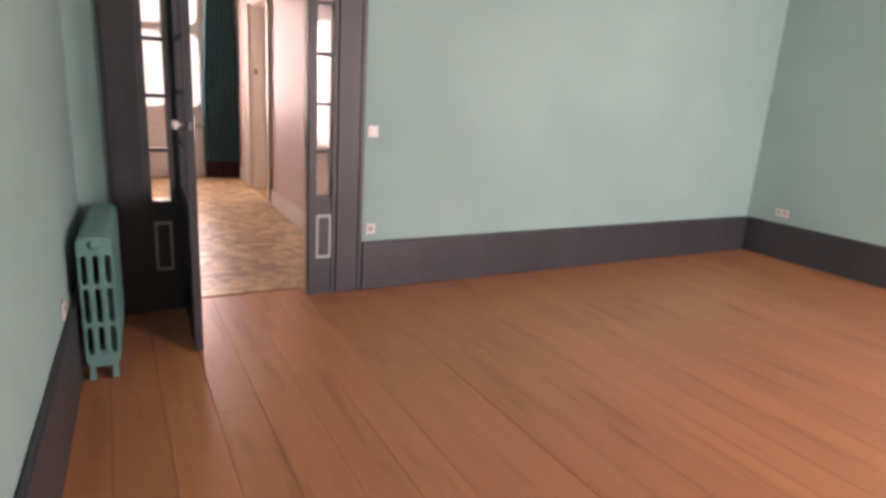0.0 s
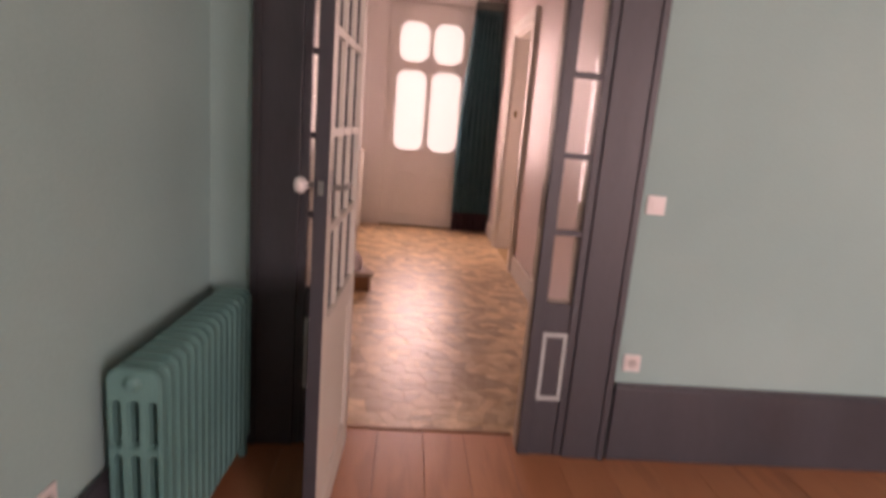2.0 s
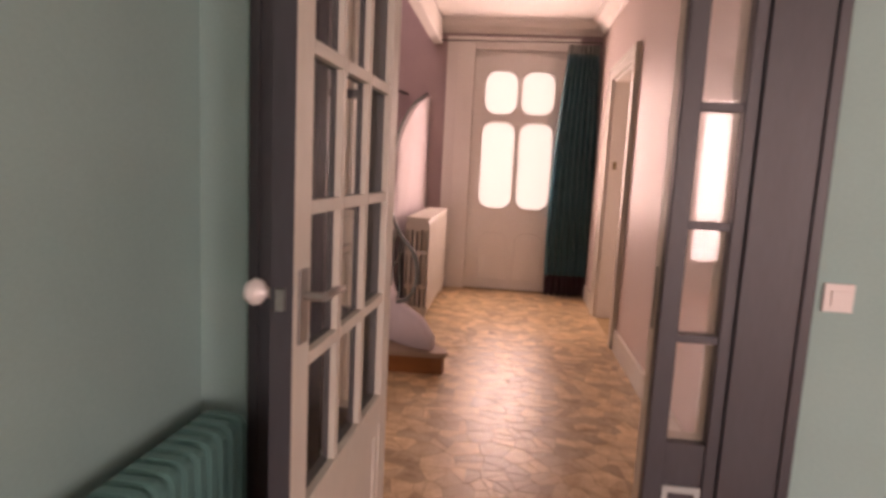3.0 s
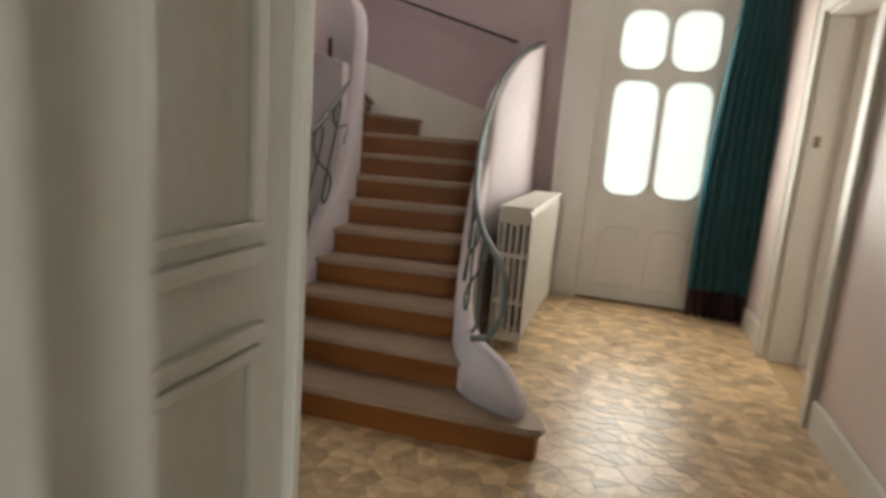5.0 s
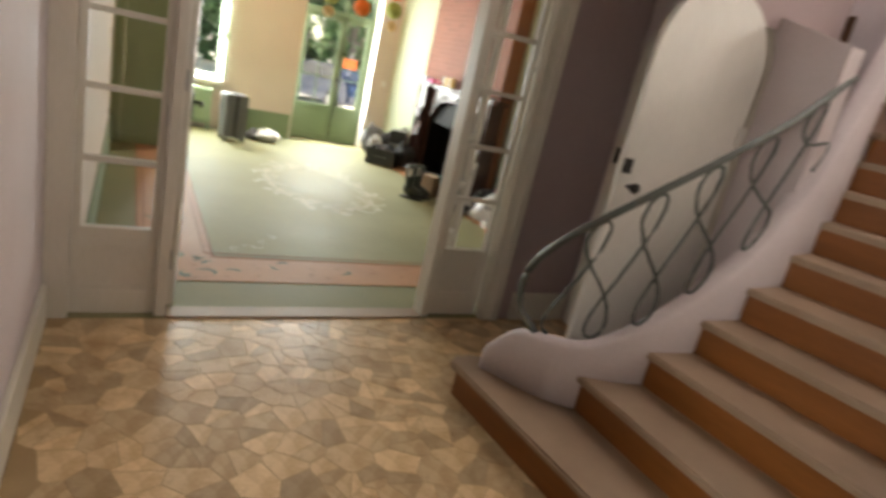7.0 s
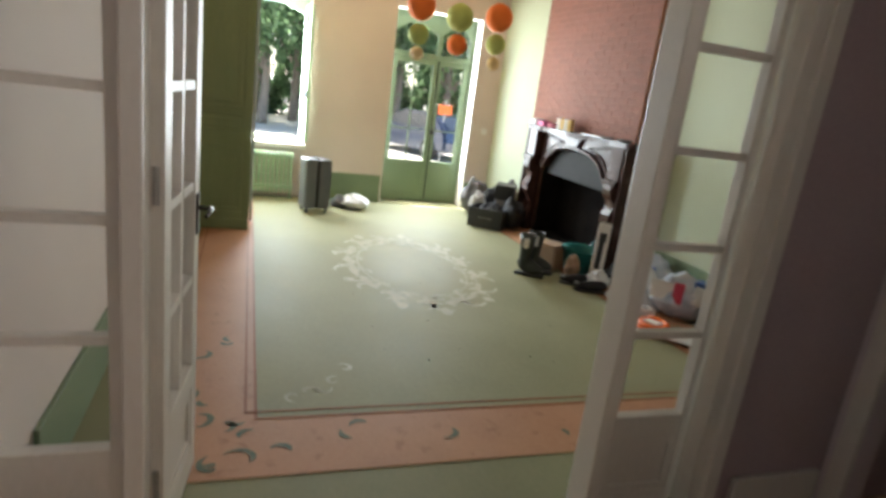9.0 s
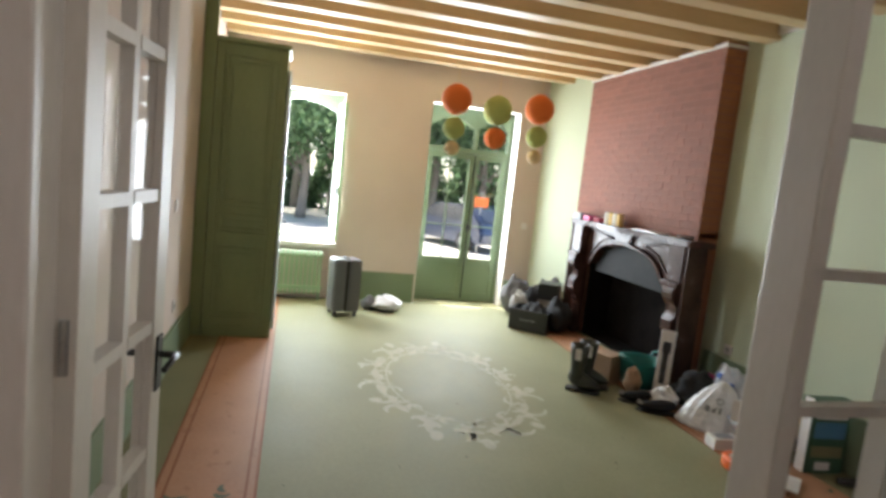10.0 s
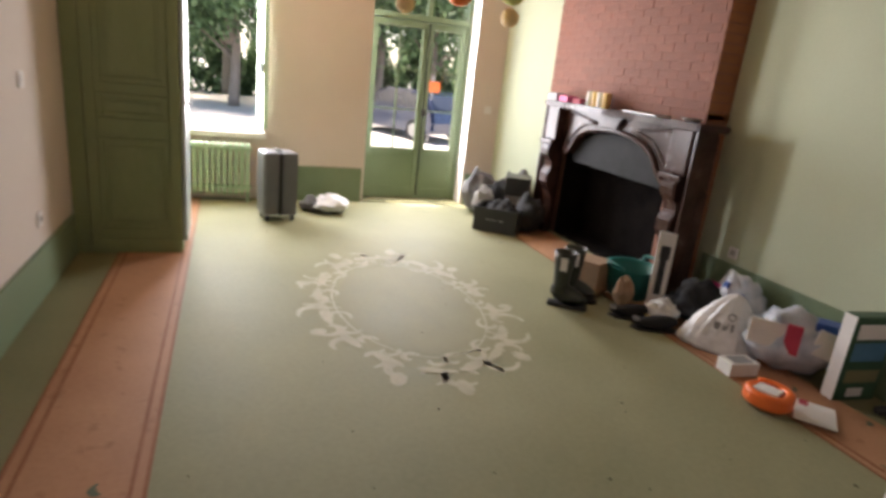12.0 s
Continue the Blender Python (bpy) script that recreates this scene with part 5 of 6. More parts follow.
def mantelpiece():
    m = thing("fireplace_mantel", pose(0, 0, 0), "carved dark red marble fireplace mantel with an arched opening", "fireplace")
    shelf = [(-6.92, 9.449), (-4.72, 9.449), (-4.72, 9.30), (-4.80, 9.24), (-5.1, 9.26), (-5.4, 9.22), (-5.82, 9.20), (-6.24, 9.22), (-6.54, 9.26), (-6.84, 9.24), (-6.92, 9.30)]
    part("shelf", prism(shelf, "z", 1.20, 1.25, bevel=0.012), MARBLE, m)
    frieze = [(-6.84, 1.199), (-4.80, 1.199), (-4.80, 0.80), (-5.16, 0.80), (-5.24, 0.86), (-5.32, 0.96), (-5.5, 1.04), (-5.82, 1.07), (-6.14, 1.04), (-6.32, 0.96), (-6.40, 0.86), (-6.48, 0.80), (-6.84, 0.80)]
    part("frieze", prism(frieze, "y", 9.35, 9.449, bevel=0.012), MARBLE, m)
    bm = bmesh.new()
    tube(bm, spline([(-6.5, 9.345, 0.80), (-6.42, 9.34, 0.87), (-6.33, 9.335, 0.975), (-6.14, 9.33, 1.055), (-5.82, 9.33, 1.085), (-5.5, 9.33, 1.055), (-5.31, 9.335, 0.975), (-5.22, 9.34, 0.87), (-5.14, 9.345, 0.80)], 6), 0.022, 8)
    part("arch_moulding", bm, MARBLE, m, "", True)
    for x, s in ((-5.66, 1), (-5.98, -1)):
        pts = [(x + s * 0.1, 1.12), (x + s * 0.62, 1.16), (x + s * 0.66, 0.88), (x + s * 0.5, 0.93), (x + s * 0.34, 1.06)]
        bm = bmesh.new()
        v = [Vector((px, 9.345, pz)) for px, pz in pts]
        tube(bm, spline(v + [v[0]], 5), 0.012, 6)
        part("spandrel_panel", bm, MARBLE, m, "", True)
    part("keystone", prism([(-5.94, 1.19), (-5.70, 1.19), (-5.73, 1.13), (-5.77, 1.10), (-5.87, 1.10), (-5.91, 1.13)], "y", 9.31, 9.349, bevel=0.012), MARBLE, m)
    for x0, x1 in ((-6.84, -6.60), (-5.04, -4.80)):
        part("side_block", boxes((x0 + (0.0 if x0 < -6 else 0.12), 9.37, 0.0, x1 - (0.12 if x0 < -6 else 0.0), 9.449, 0.80), bevel=0.006), MARBLE, m)
        cx = (x0 + x1) / 2 + (0.03 if x0 < -6 else -0.03)
        prof = [(9.37, 0.0), (9.30, 0.0), (9.30, 0.12), (9.33, 0.16), (9.335, 0.3), (9.30, 0.42), (9.25, 0.50), (9.25, 0.58), (9.29, 0.64), (9.28, 0.70), (9.23, 0.76), (9.22, 0.82), (9.24, 0.86), (9.37, 0.86)]
        part("scroll_leg", prism(prof, "x", cx - 0.075, cx + 0.075, bevel=0.01), MARBLE, m)
        part("leg_cap", boxes((cx - 0.11, 9.22, 0.861, cx + 0.11, 9.349, 0.9), (cx - 0.10, 9.26, 0.9, cx + 0.10, 9.349, 1.199), bevel=0.01), MARBLE, m)
        part("return_side", boxes((x0 if x0 < -6 else x1 - 0.02, 9.26, 0.0, (x0 + 0.02) if x0 < -6 else x1, 9.369, 1.199), bevel=0.003), MARBLE, m)
    hood = [(-6.46, 0.80), (-6.40, 0.86), (-6.32, 0.95), (-6.14, 1.03), (-5.82, 1.06), (-5.5, 1.03), (-5.32, 0.95), (-5.24, 0.86), (-5.18, 0.80), (-5.20, 0.74), (-6.44, 0.74)]
    part("hood", prism(hood, "y", 9.40, 9.43, bevel=0.004), HOOD, m, "black leaded iron hood plate")
    part("hearth_slab", boxes((-6.95, 8.95, 0.0065, -4.70, 9.369, 0.012), bevel=0.002), TERRA, m)


mantelpiece()


def small_box(name, m, w, d, h, material, label, category, lid=None, extras=()):
    t = thing(name, m, label, category)
    part("carton", boxes((-w / 2, -d / 2, 0, w / 2, d / 2, h), bevel=0.004), material, t)
    for nm, row, mm in extras:
        part(nm, boxes(row), mm, t)
    return t


CARD_WHITE = mat("white_card", (0.72, 0.7, 0.67), (0.8, 0.78, 0.75), 0.5, 6, 60, 0.03)
CARD_GREY = mat("grey_card", (0.2, 0.2, 0.2), (0.27, 0.27, 0.27), 0.5, 6, 60, 0.03)
CARD_GREEN = mat("dark_green_card", (0.03, 0.09, 0.05), (0.05, 0.12, 0.07), 0.45, 6, 60, 0.03)
CARD_BLUE = mat("blue_print", (0.05, 0.16, 0.3), (0.1, 0.25, 0.4), 0.45, 14, 60, 0.0)
CARD_RED = mat("red_print", (0.4, 0.02, 0.06), (0.52, 0.05, 0.1), 0.5, 9, 60, 0.05)
PINK = mat("magenta_card", (0.42, 0.02, 0.13), (0.55, 0.05, 0.2), 0.5, 9, 60, 0.05)
YELLOW = mat("straw_yellow_card", (0.7, 0.45, 0.1), (0.8, 0.6, 0.25), 0.5, 9, 60, 0.05)
BLACK_PLASTIC = mat("black_plastic", (0.012, 0.012, 0.013), (0.025, 0.025, 0.026), 0.4, 9, 90, 0.05)
BLACK_CLOTH = mat("black_cloth", (0.008, 0.008, 0.009), (0.02, 0.019, 0.02), 0.9, 7, 120, 0.3)
GREY_CLOTH = mat("charcoal_cloth", (0.085, 0.083, 0.085), (0.15, 0.145, 0.145), 0.85, 7, 120, 0.3)
GREY_SHELL = mat("grey_suitcase_shell", (0.12, 0.125, 0.135), (0.16, 0.165, 0.175), 0.4, 5, 90, 0.05)
RUBBER = mat("dark_green_rubber", (0.025, 0.03, 0.024), (0.045, 0.05, 0.04), 0.35, 6, 80, 0.05)
TEAL_PLASTIC = mat("teal_plastic", (0.005, 0.13, 0.115), (0.01, 0.19, 0.165), 0.4, 6, 80, 0.03)
TAN = mat("tan_cloth", (0.27, 0.17, 0.1), (0.36, 0.24, 0.15), 0.85, 7, 120, 0.3)
BAG_WHITE = mat("white_plastic_bag", (0.60, 0.60, 0.60), (0.76, 0.76, 0.76), 0.32, 9, 14, 1.0)
BAG_CLEAR = mat("milky_plastic_bag", (0.30, 0.36, 0.45), (0.66, 0.68, 0.72), 0.2, 11, 13, 1.0)
BAG_BLUE = mat("blue_strap", (0.02, 0.07, 0.3), (0.04, 0.12, 0.42), 0.5, 9, 60, 0.05)
ORANGE_PLASTIC = mat("orange_plastic", (0.85, 0.13, 0.02), (0.9, 0.2, 0.04), 0.35, 6, 60, 0.05)

small_box("cardboard_box", pose(-6.80, 9.34, 1.25, 0, 0, 6), 0.16, 0.12, 0.07, CARD_GREY, "small grey cardboard box on the mantel shelf", "box")
small_box("gift_box", pose(-6.60, 9.34, 1.25, 0, 0, -8), 0.2, 0.1, 0.055, PINK, "magenta box lying on the mantel shelf", "box")
small_box("gift_box", pose(-6.43, 9.36, 1.25, 0, 0, 12), 0.1, 0.09, 0.045, CARD_RED, "small dark red box on the mantel shelf", "box")
for i, (x, mm, lab) in enumerate(((-6.22, CARD_WHITE, "white pillar candle on the mantel shelf"), (-6.14, YELLOW, "straw yellow pillar candle on the mantel shelf"), (-6.06, CARD_WHITE, "white pillar candle on the mantel shelf"), (-5.98, YELLOW, "straw yellow pillar candle on the mantel shelf"))):
    c = thing("candle", pose(x, 9.33, 1.25), lab, "candle", "candles on the mantel")
    part("wax", lathe([(0.033, 0), (0.034, 0.005), (0.034, 0.115), (0.028, 0.12), (0.008, 0.114)], 16), mm, c)
    part("wick", tube(bmesh.new(), [Vector((0, 0, 0.112)), Vector((0.002, 0, 0.128))], 0.002, 5), BLACK_CLOTH, c)
dish = thing("metal_dish", pose(-4.95, 9.32, 1.25), "small shiny metal dish on the mantel shelf", "dish")
part("bowl", lathe([(0.03, 0), (0.06, 0.012), (0.07, 0.022), (0.066, 0.022), (0.05, 0.012), (0.01, 0.006)], 20), STEEL, dish, "", True)
tray = thing("silver_tray", pose(-5.45, 9.33, 1.25), "flat silver tray lying on the mantel shelf", "tray")
part("plate", boxes((-0.2, -0.07, 0, 0.2, 0.07, 0.012), bevel=0.005), STEEL, tray)

# ---- paper lanterns ----
def lantern_string(x, y, balls, hang):
    for r, z, m, lab in balls:
        t = thing("paper_lantern", pose(x, y, z), lab, "paper lantern", "paper lanterns under the beams")
        prof = []
        for i in range(25):
            a = math.pi * (i / 24)
            prof.append((max(0.03 * r / 0.12, r * math.sin(a)) + (0.0016 if i % 2 else -0.0016), -r * math.cos(a)))
        part("shade", lathe(prof, 28), m, t, "", True)
        bm = bmesh.new()
        tube(bm, [Vector((0, 0, r - 0.004)), Vector((0, 0, r + 0.045))], 0.002, 5)
        part("hanger", bm, STEEL, t)
    top = balls[0]
    s = thing("lantern_cord", pose(x, y, top[1] + top[0]), "thin pale cord holding the paper lanterns", "cord")
    part("cord", tube(bmesh.new(), [Vector((0, 0, 0.0)), Vector((0, 0, 2.80 - top[1] - top[0] + 0.002))], 0.002, 5), PAPER_CREAM, s)


O, G, C = (PAPER_ORANGE, "round orange ribbed paper lantern"), (PAPER_GREEN, "round lime green ribbed paper lantern"), (PAPER_CREAM, "small round cream ribbed paper lantern")
lantern_string(-5.6, 7.47, [(0.122, 2.18, *O), (0.09, 1.945, *G), (0.06, 1.785, *C)], 0)
lantern_string(-5.6, 7.83, [(0.12, 2.135, *G), (0.09, 1.905, *O)], 0)
lantern_string(-5.6, 8.20, [(0.122, 2.19, *O), (0.09, 1.96, *G), (0.06, 1.79, *C)], 0)


# ---- things on the floor ----
def suitcase():
    s = thing("suitcase", pose(-6.98, 6.82, 0.004, 0, 0, 12), "upright grey hard-shell suitcase on four wheels", "suitcase")
    for y0, y1 in ((-0.15, -0.012), (0.012, 0.15)):
        bm = boxes((-0.12, y0, 0.05, 0.12, y1, 0.60), bevel=0.03)
        for k in range(4):
            box(bm, 0.118, y0 + 0.025 + k * 0.028, 0.12, 0.125, y0 + 0.036 + k * 0.028, 0.53, bevel=0.003)
        part("shell", bm, GREY_SHELL, s)
    part("zip_band", boxes((-0.118, -0.012, 0.055, 0.118, 0.012, 0.595), bevel=0.004), BLACK_PLASTIC, s)
    part("carry_handle", boxes((-0.06, -0.02, 0.6, 0.06, 0.02, 0.615), bevel=0.006), BLACK_PLASTIC, s)
    for x in (-0.09, 0.09):
        for y in (-0.11, 0.11):
            w = part("caster", boxes((x - 0.018, y - 0.016, 0.035, x + 0.018, y + 0.016, 0.052)), BLACK_PLASTIC, s)
            bm = lathe([(0.024, -0.014), (0.026, -0.01), (0.026, 0.01), (0.024, 0.014)], 14)
            bmesh.ops.transform(bm, matrix=Matrix.Translation((x, y, 0.026)) @ pose(0, 0, 0, 90), verts=bm.verts[:])
            part("wheel", bm, BLACK_PLASTIC, w)


suitcase()


def sack(name, m, rx, ry, h, material, label, category, seed=1, crease=0.25, peak=1.0, extras=()):
    """A soft bag: a sagging lump with creases and a gathered top."""
    t = thing(name, m, label, category)
    bm = bmesh.new()
    bmesh.ops.create_icosphere(bm, subdivisions=4, radius=1)
    for v in bm.verts:
        p = v.co.copy()
        n1 = noise.fractal(p * 1.7 + Vector((seed * 7.1, seed * 3.3, 0)), 1.0, 2.0, 3)
        n2 = 1 - abs(noise.noise(p * 3.6 + Vector((seed, 0, seed * 2.2))))
        n3 = 1 - 2 * abs(noise.noise(p * 7.5 + Vector((0, seed * 1.7, seed))))
        k = 1 + crease * n1 + 0.12 * crease * 4 * (n2 - 0.8) + 0.05 * crease * n3
        z = (p.z * k * 0.5 + 0.5)
        spread = 1.0 if z < 0.5 else 1.0 - (z - 0.5) * 0.9 * peak
        v.co = Vector((p.x * rx * k * max(spread, 0.15), p.y * ry * k * max(spread, 0.15), max(0.0, z * h * (1 + 0.15 * n1))))
    part("bag", bm, material, t, "", True)
    for nm, row, mm, tilt in extras:
        o = part(nm, boxes(row, bevel=0.004), mm, t)
        o.matrix_basis = tilt
    return t


# heap beside the garden door
sack("duffel_bag", pose(-7.28, 6.98 + 0.35, 0.004), 0.2, 0.17, 0.17, BAG_WHITE, "small pale plastic bag slumped on the floor", "bag", 2)
sack("clothes_bundle", pose(-7.30, 7.15, 0.004), 0.12, 0.1, 0.15, GREY_CLOTH, "small dark bundle of clothes behind the suitcase", "bundle", 3)
sack("travel_bag", pose(-7.42, 8.93, 0.004, 0, 0, 20), 0.17, 0.2, 0.44, GREY_CLOTH, "charcoal cloth travel bag leaning by the garden door", "bag", 4, 0.12, 0.5)
sack("travel_bag", pose(-7.22, 9.12, 0.004), 0.15, 0.2, 0.40, BLACK_CLOTH, "black cloth bag in the heap by the wall", "bag", 5, 0.2, 0.6)
sack("tote_bag", pose(-7.12, 8.86, 0.004), 0.1, 0.11, 0.33, mat("grey_canvas", (0.3, 0.29, 0.28), (0.4, 0.39, 0.37), 0.8, 7, 90, 0.2), "pale grey canvas tote bag in the heap", "bag", 6, 0.12, 0.3)
sack("rucksack", pose(-7.38, 9.38, 0.004), 0.2, 0.22, 0.5, GREY_CLOTH, "dark grey rucksack against the green wall", "rucksack", 8, 0.15, 0.5)


def crate(name, m, w, d, h, label):
    c = thing(name, m, label, "crate")
    t = 0.012
    part("side", boxes((-w / 2, -d / 2, 0.0, w / 2, -d / 2 + t, h), (-w / 2, d / 2 - t, 0.0, w / 2, d / 2, h), (-w / 2, -d / 2 + t, 0.0, -w / 2 + t, d / 2 - t, h), (w / 2 - t, -d / 2 + t, 0.0, w / 2, d / 2 - t, h), bevel=0.003), BLACK_PLASTIC, c)
    part("base", boxes((-w / 2 + t, -d / 2 + t, 0, w / 2 - t, d / 2 - t, 0.012)), BLACK_PLASTIC, c)
    part("rim", boxes((-w / 2 - 0.012, -d / 2 - 0.012, h - 0.03, w / 2 + 0.012, -d / 2 - 0.001, h), (-w / 2 - 0.012, d / 2 + 0.001, h - 0.03, w / 2 + 0.012, d / 2 + 0.012, h), (w / 2 + 0.001, -d / 2, h - 0.03, w / 2 + 0.012, d / 2, h), bevel=0.003), BLACK_PLASTIC, c)
    part("label_bars", boxes((w / 2 + 0.001, -0.09, h * 0.5, w / 2 + 0.003, 0.02, h * 0.54), (w / 2 + 0.001, 0.04, h * 0.48, w / 2 + 0.003, 0.08, h * 0.56)), CARD_GREY, c)
    return c


crate("storage_crate", pose(-6.70, 8.86, 0.006, 0, 0, -40), 0.34, 0.42, 0.23, "open black plastic storage crate on the floor")
sack("clothes_bundle", pose(-6.70, 8.86, 0.02), 0.15, 0.16, 0.26, BLACK_CLOTH, "black clothes heaped in the storage crate", "bundle", 9, 0.2, 0.5)
sack("cloth_bag", pose(-6.62, 9.12, 0.012), 0.16, 0.14, 0.34, BLACK_CLOTH, "black cloth bag leaning by the fireplace", "bag", 10, 0.2, 0.4)
small_box("appliance_box", pose(-6.98, 9.16, 0.30, 0, 0, -30), 0.3, 0.24, 0.18, BLACK_PLASTIC, "black boxed appliance on the heap of bags", "box", extras=(("printed_panel", (-0.12, -0.1215, 0.03, 0.12, -0.1205, 0.15), CARD_GREY), ("printed_bars", (-0.09, -0.1235, 0.08, 0.02, -0.1217, 0.12), CARD_WHITE)))
small_box("crate_support", pose(-6.98, 9.16, 0.012, 0, 0, -30), 0.28, 0.22, 0.287, CARD_GREY, "dark cardboard box under the appliance box", "box")


def boot(m, label):
    b = thing("rubber_boot", m, label, "boot", "pair of rubber boots")
    prof = [(0.052, 0.09), (0.05, 0.14), (0.056, 0.22), (0.068, 0.31), (0.074, 0.37), (0.066, 0.37), (0.06, 0.31), (0.046, 0.17)]
    part("shaft", lathe(prof, 20), RUBBER, b, "", True)
    bm = bmesh.new()
    bmesh.ops.create_uvsphere(bm, u_segments=20, v_segments=12, radius=1)
    for v in bm.verts:
        x = v.co.x
        v.co = Vector((0.06 + x * 0.125, v.co.y * (0.046 + 0.008 * x), 0.022 + max(0, v.co.z * 0.5 + 0.5) * (0.125 - 0.045 * x)))
    part("foot", bm, RUBBER, b, "", True)
    part("sole", prism([(-0.07, -0.04), (0.02, -0.045), (0.12, -0.052), (0.18, -0.04), (0.195, 0), (0.18, 0.04), (0.12, 0.052), (0.02, 0.045), (-0.07, 0.04)], "z", 0.0, 0.024, bevel=0.004), BLACK_PLASTIC, b)
    part("pull_tag", boxes((-0.02, -0.081, 0.26, 0.025, -0.071, 0.345)), CARD_WHITE, b)


boot(pose(-4.86, 8.47, 0.004, 0, 0, 55), "tall dark green rubber boot standing on the floor")
boot(pose(-4.95, 8.60, 0.004, 0, 0, 62), "tall dark green rubber boot beside its pair")
small_box("cardboard_box", pose(-5.06, 8.84, 0.0135, 0, 0, 30), 0.18, 0.2, 0.24, TAN, "open brown cardboard box behind the boots", "box")


def tub():
    t = thing("plastic_tub", pose(-4.98, 9.11, 0.0135, 0, 0, 15), "flexible teal plastic tub with looped handles", "tub")
    prof = [(0.13, 0.0), (0.145, 0.01), (0.17, 0.12), (0.188, 0.21), (0.194, 0.22), (0.178, 0.215), (0.16, 0.12), (0.135, 0.015)]
    part("bowl", lathe(prof, 30), TEAL_PLASTIC, t, "", True)
    for s in (1, -1):
        part("handle", tube(bmesh.new(), spline([(-0.06, s * 0.175, 0.21), (-0.05, s * 0.205, 0.25), (0.05, s * 0.205, 0.25), (0.06, s * 0.175, 0.21)], 5), 0.012, 8), TEAL_PLASTIC, t)


tub()
sack("cloth_roll", pose(-4.80, 8.93, 0.004, 0, 0, 30), 0.07, 0.07, 0.2, TAN, "tan cloth roll in front of the teal tub", "cloth", 12, 0.15, 0.2)


def tool_package():
    t = thing("tool_package", pose(-4.71, 9.12, 0.02, -10, 0, 48), "tall white blister package with a black hand tool", "package")
    part("card", boxes((-0.055, -0.02, 0, 0.055, 0.02, 0.52), bevel=0.006), CARD_WHITE, t)
    part("tool_body", boxes((-0.022, -0.034, 0.10, 0.022, -0.0205, 0.36), bevel=0.008), BLACK_PLASTIC, t)
    part("tool_head", boxes((-0.03, -0.036, 0.34, 0.035, -0.0205, 0.43), bevel=0.01), BLACK_PLASTIC, t)


tool_package()


def shoe(m, label):
    s = thing("shoe", m, label, "shoe", "pair of black shoes")
    bm = bmesh.new()
    bmesh.ops.create_uvsphere(bm, u_segments=18, v_segments=10, radius=1)
    for v in bm.verts:
        x = v.co.x
        v.co = Vector((x * 0.14, v.co.y * (0.045 - 0.006 * abs(x)), 0.012 + max(0, v.co.z * 0.5 + 0.5) * (0.085 - 0.03 * x)))
    part("upper", bm, BLACK_CLOTH, s, "", True)
    part("sole", prism([(-0.14, -0.035), (0.0, -0.04), (0.1, -0.045), (0.145, 0), (0.1, 0.045), (0.0, 0.04), (-0.14, 0.035)], "z", 0, 0.014, bevel=0.003), BLACK_PLASTIC, s)
    part("buckle", boxes((0.10, -0.03, 0.055, 0.135, 0.03, 0.07), bevel=0.004), STEEL, s)


shoe(pose(-4.60, 8.86, 0.004, 0, 0, -120), "black shoe with a shiny buckle lying on the floor")
shoe(pose(-4.42, 8.90, 0.004, 0, 0, -115), "black shoe with a shiny buckle beside its pair")
sack("paper_bag", pose(-4.52, 9.03, 0.004), 0.11, 0.1, 0.15, BAG_WHITE, "crumpled white paper bag with a yellow band", "bag", 13, 0.3, 0.5, (("yellow_band", (-0.085, -0.09, 0.03, 0.085, -0.075, 0.06), YELLOW, pose(0, 0, 0, 0, 0, 40)),))
sack("clothes_bundle", pose(-4.50, 9.28, 0.012), 0.22, 0.17, 0.24, BLACK_CLOTH, "heap of black clothes beside the fireplace", "bundle", 14, 0.3, 0.5)
sack("carrier_bag", pose(-4.40, 9.47, 0.004), 0.24, 0.12, 0.33, BAG_CLEAR, "pale carrier bag with blue straps against the wall", "bag", 15, 0.2, 0.4, (("strap", (-0.02, -0.16, 0.05, 0.02, -0.14, 0.3), BAG_BLUE, pose(0, 0.02, 0, -8)), ("strap", (0.1, -0.13, 0.05, 0.135, -0.115, 0.26), BAG_BLUE, pose(0, 0, 0, -10)), ("printed_patch", (-0.17, -0.13, 0.14, -0.06, -0.11, 0.26), PINK, pose(0, 0.0, 0, -10))))


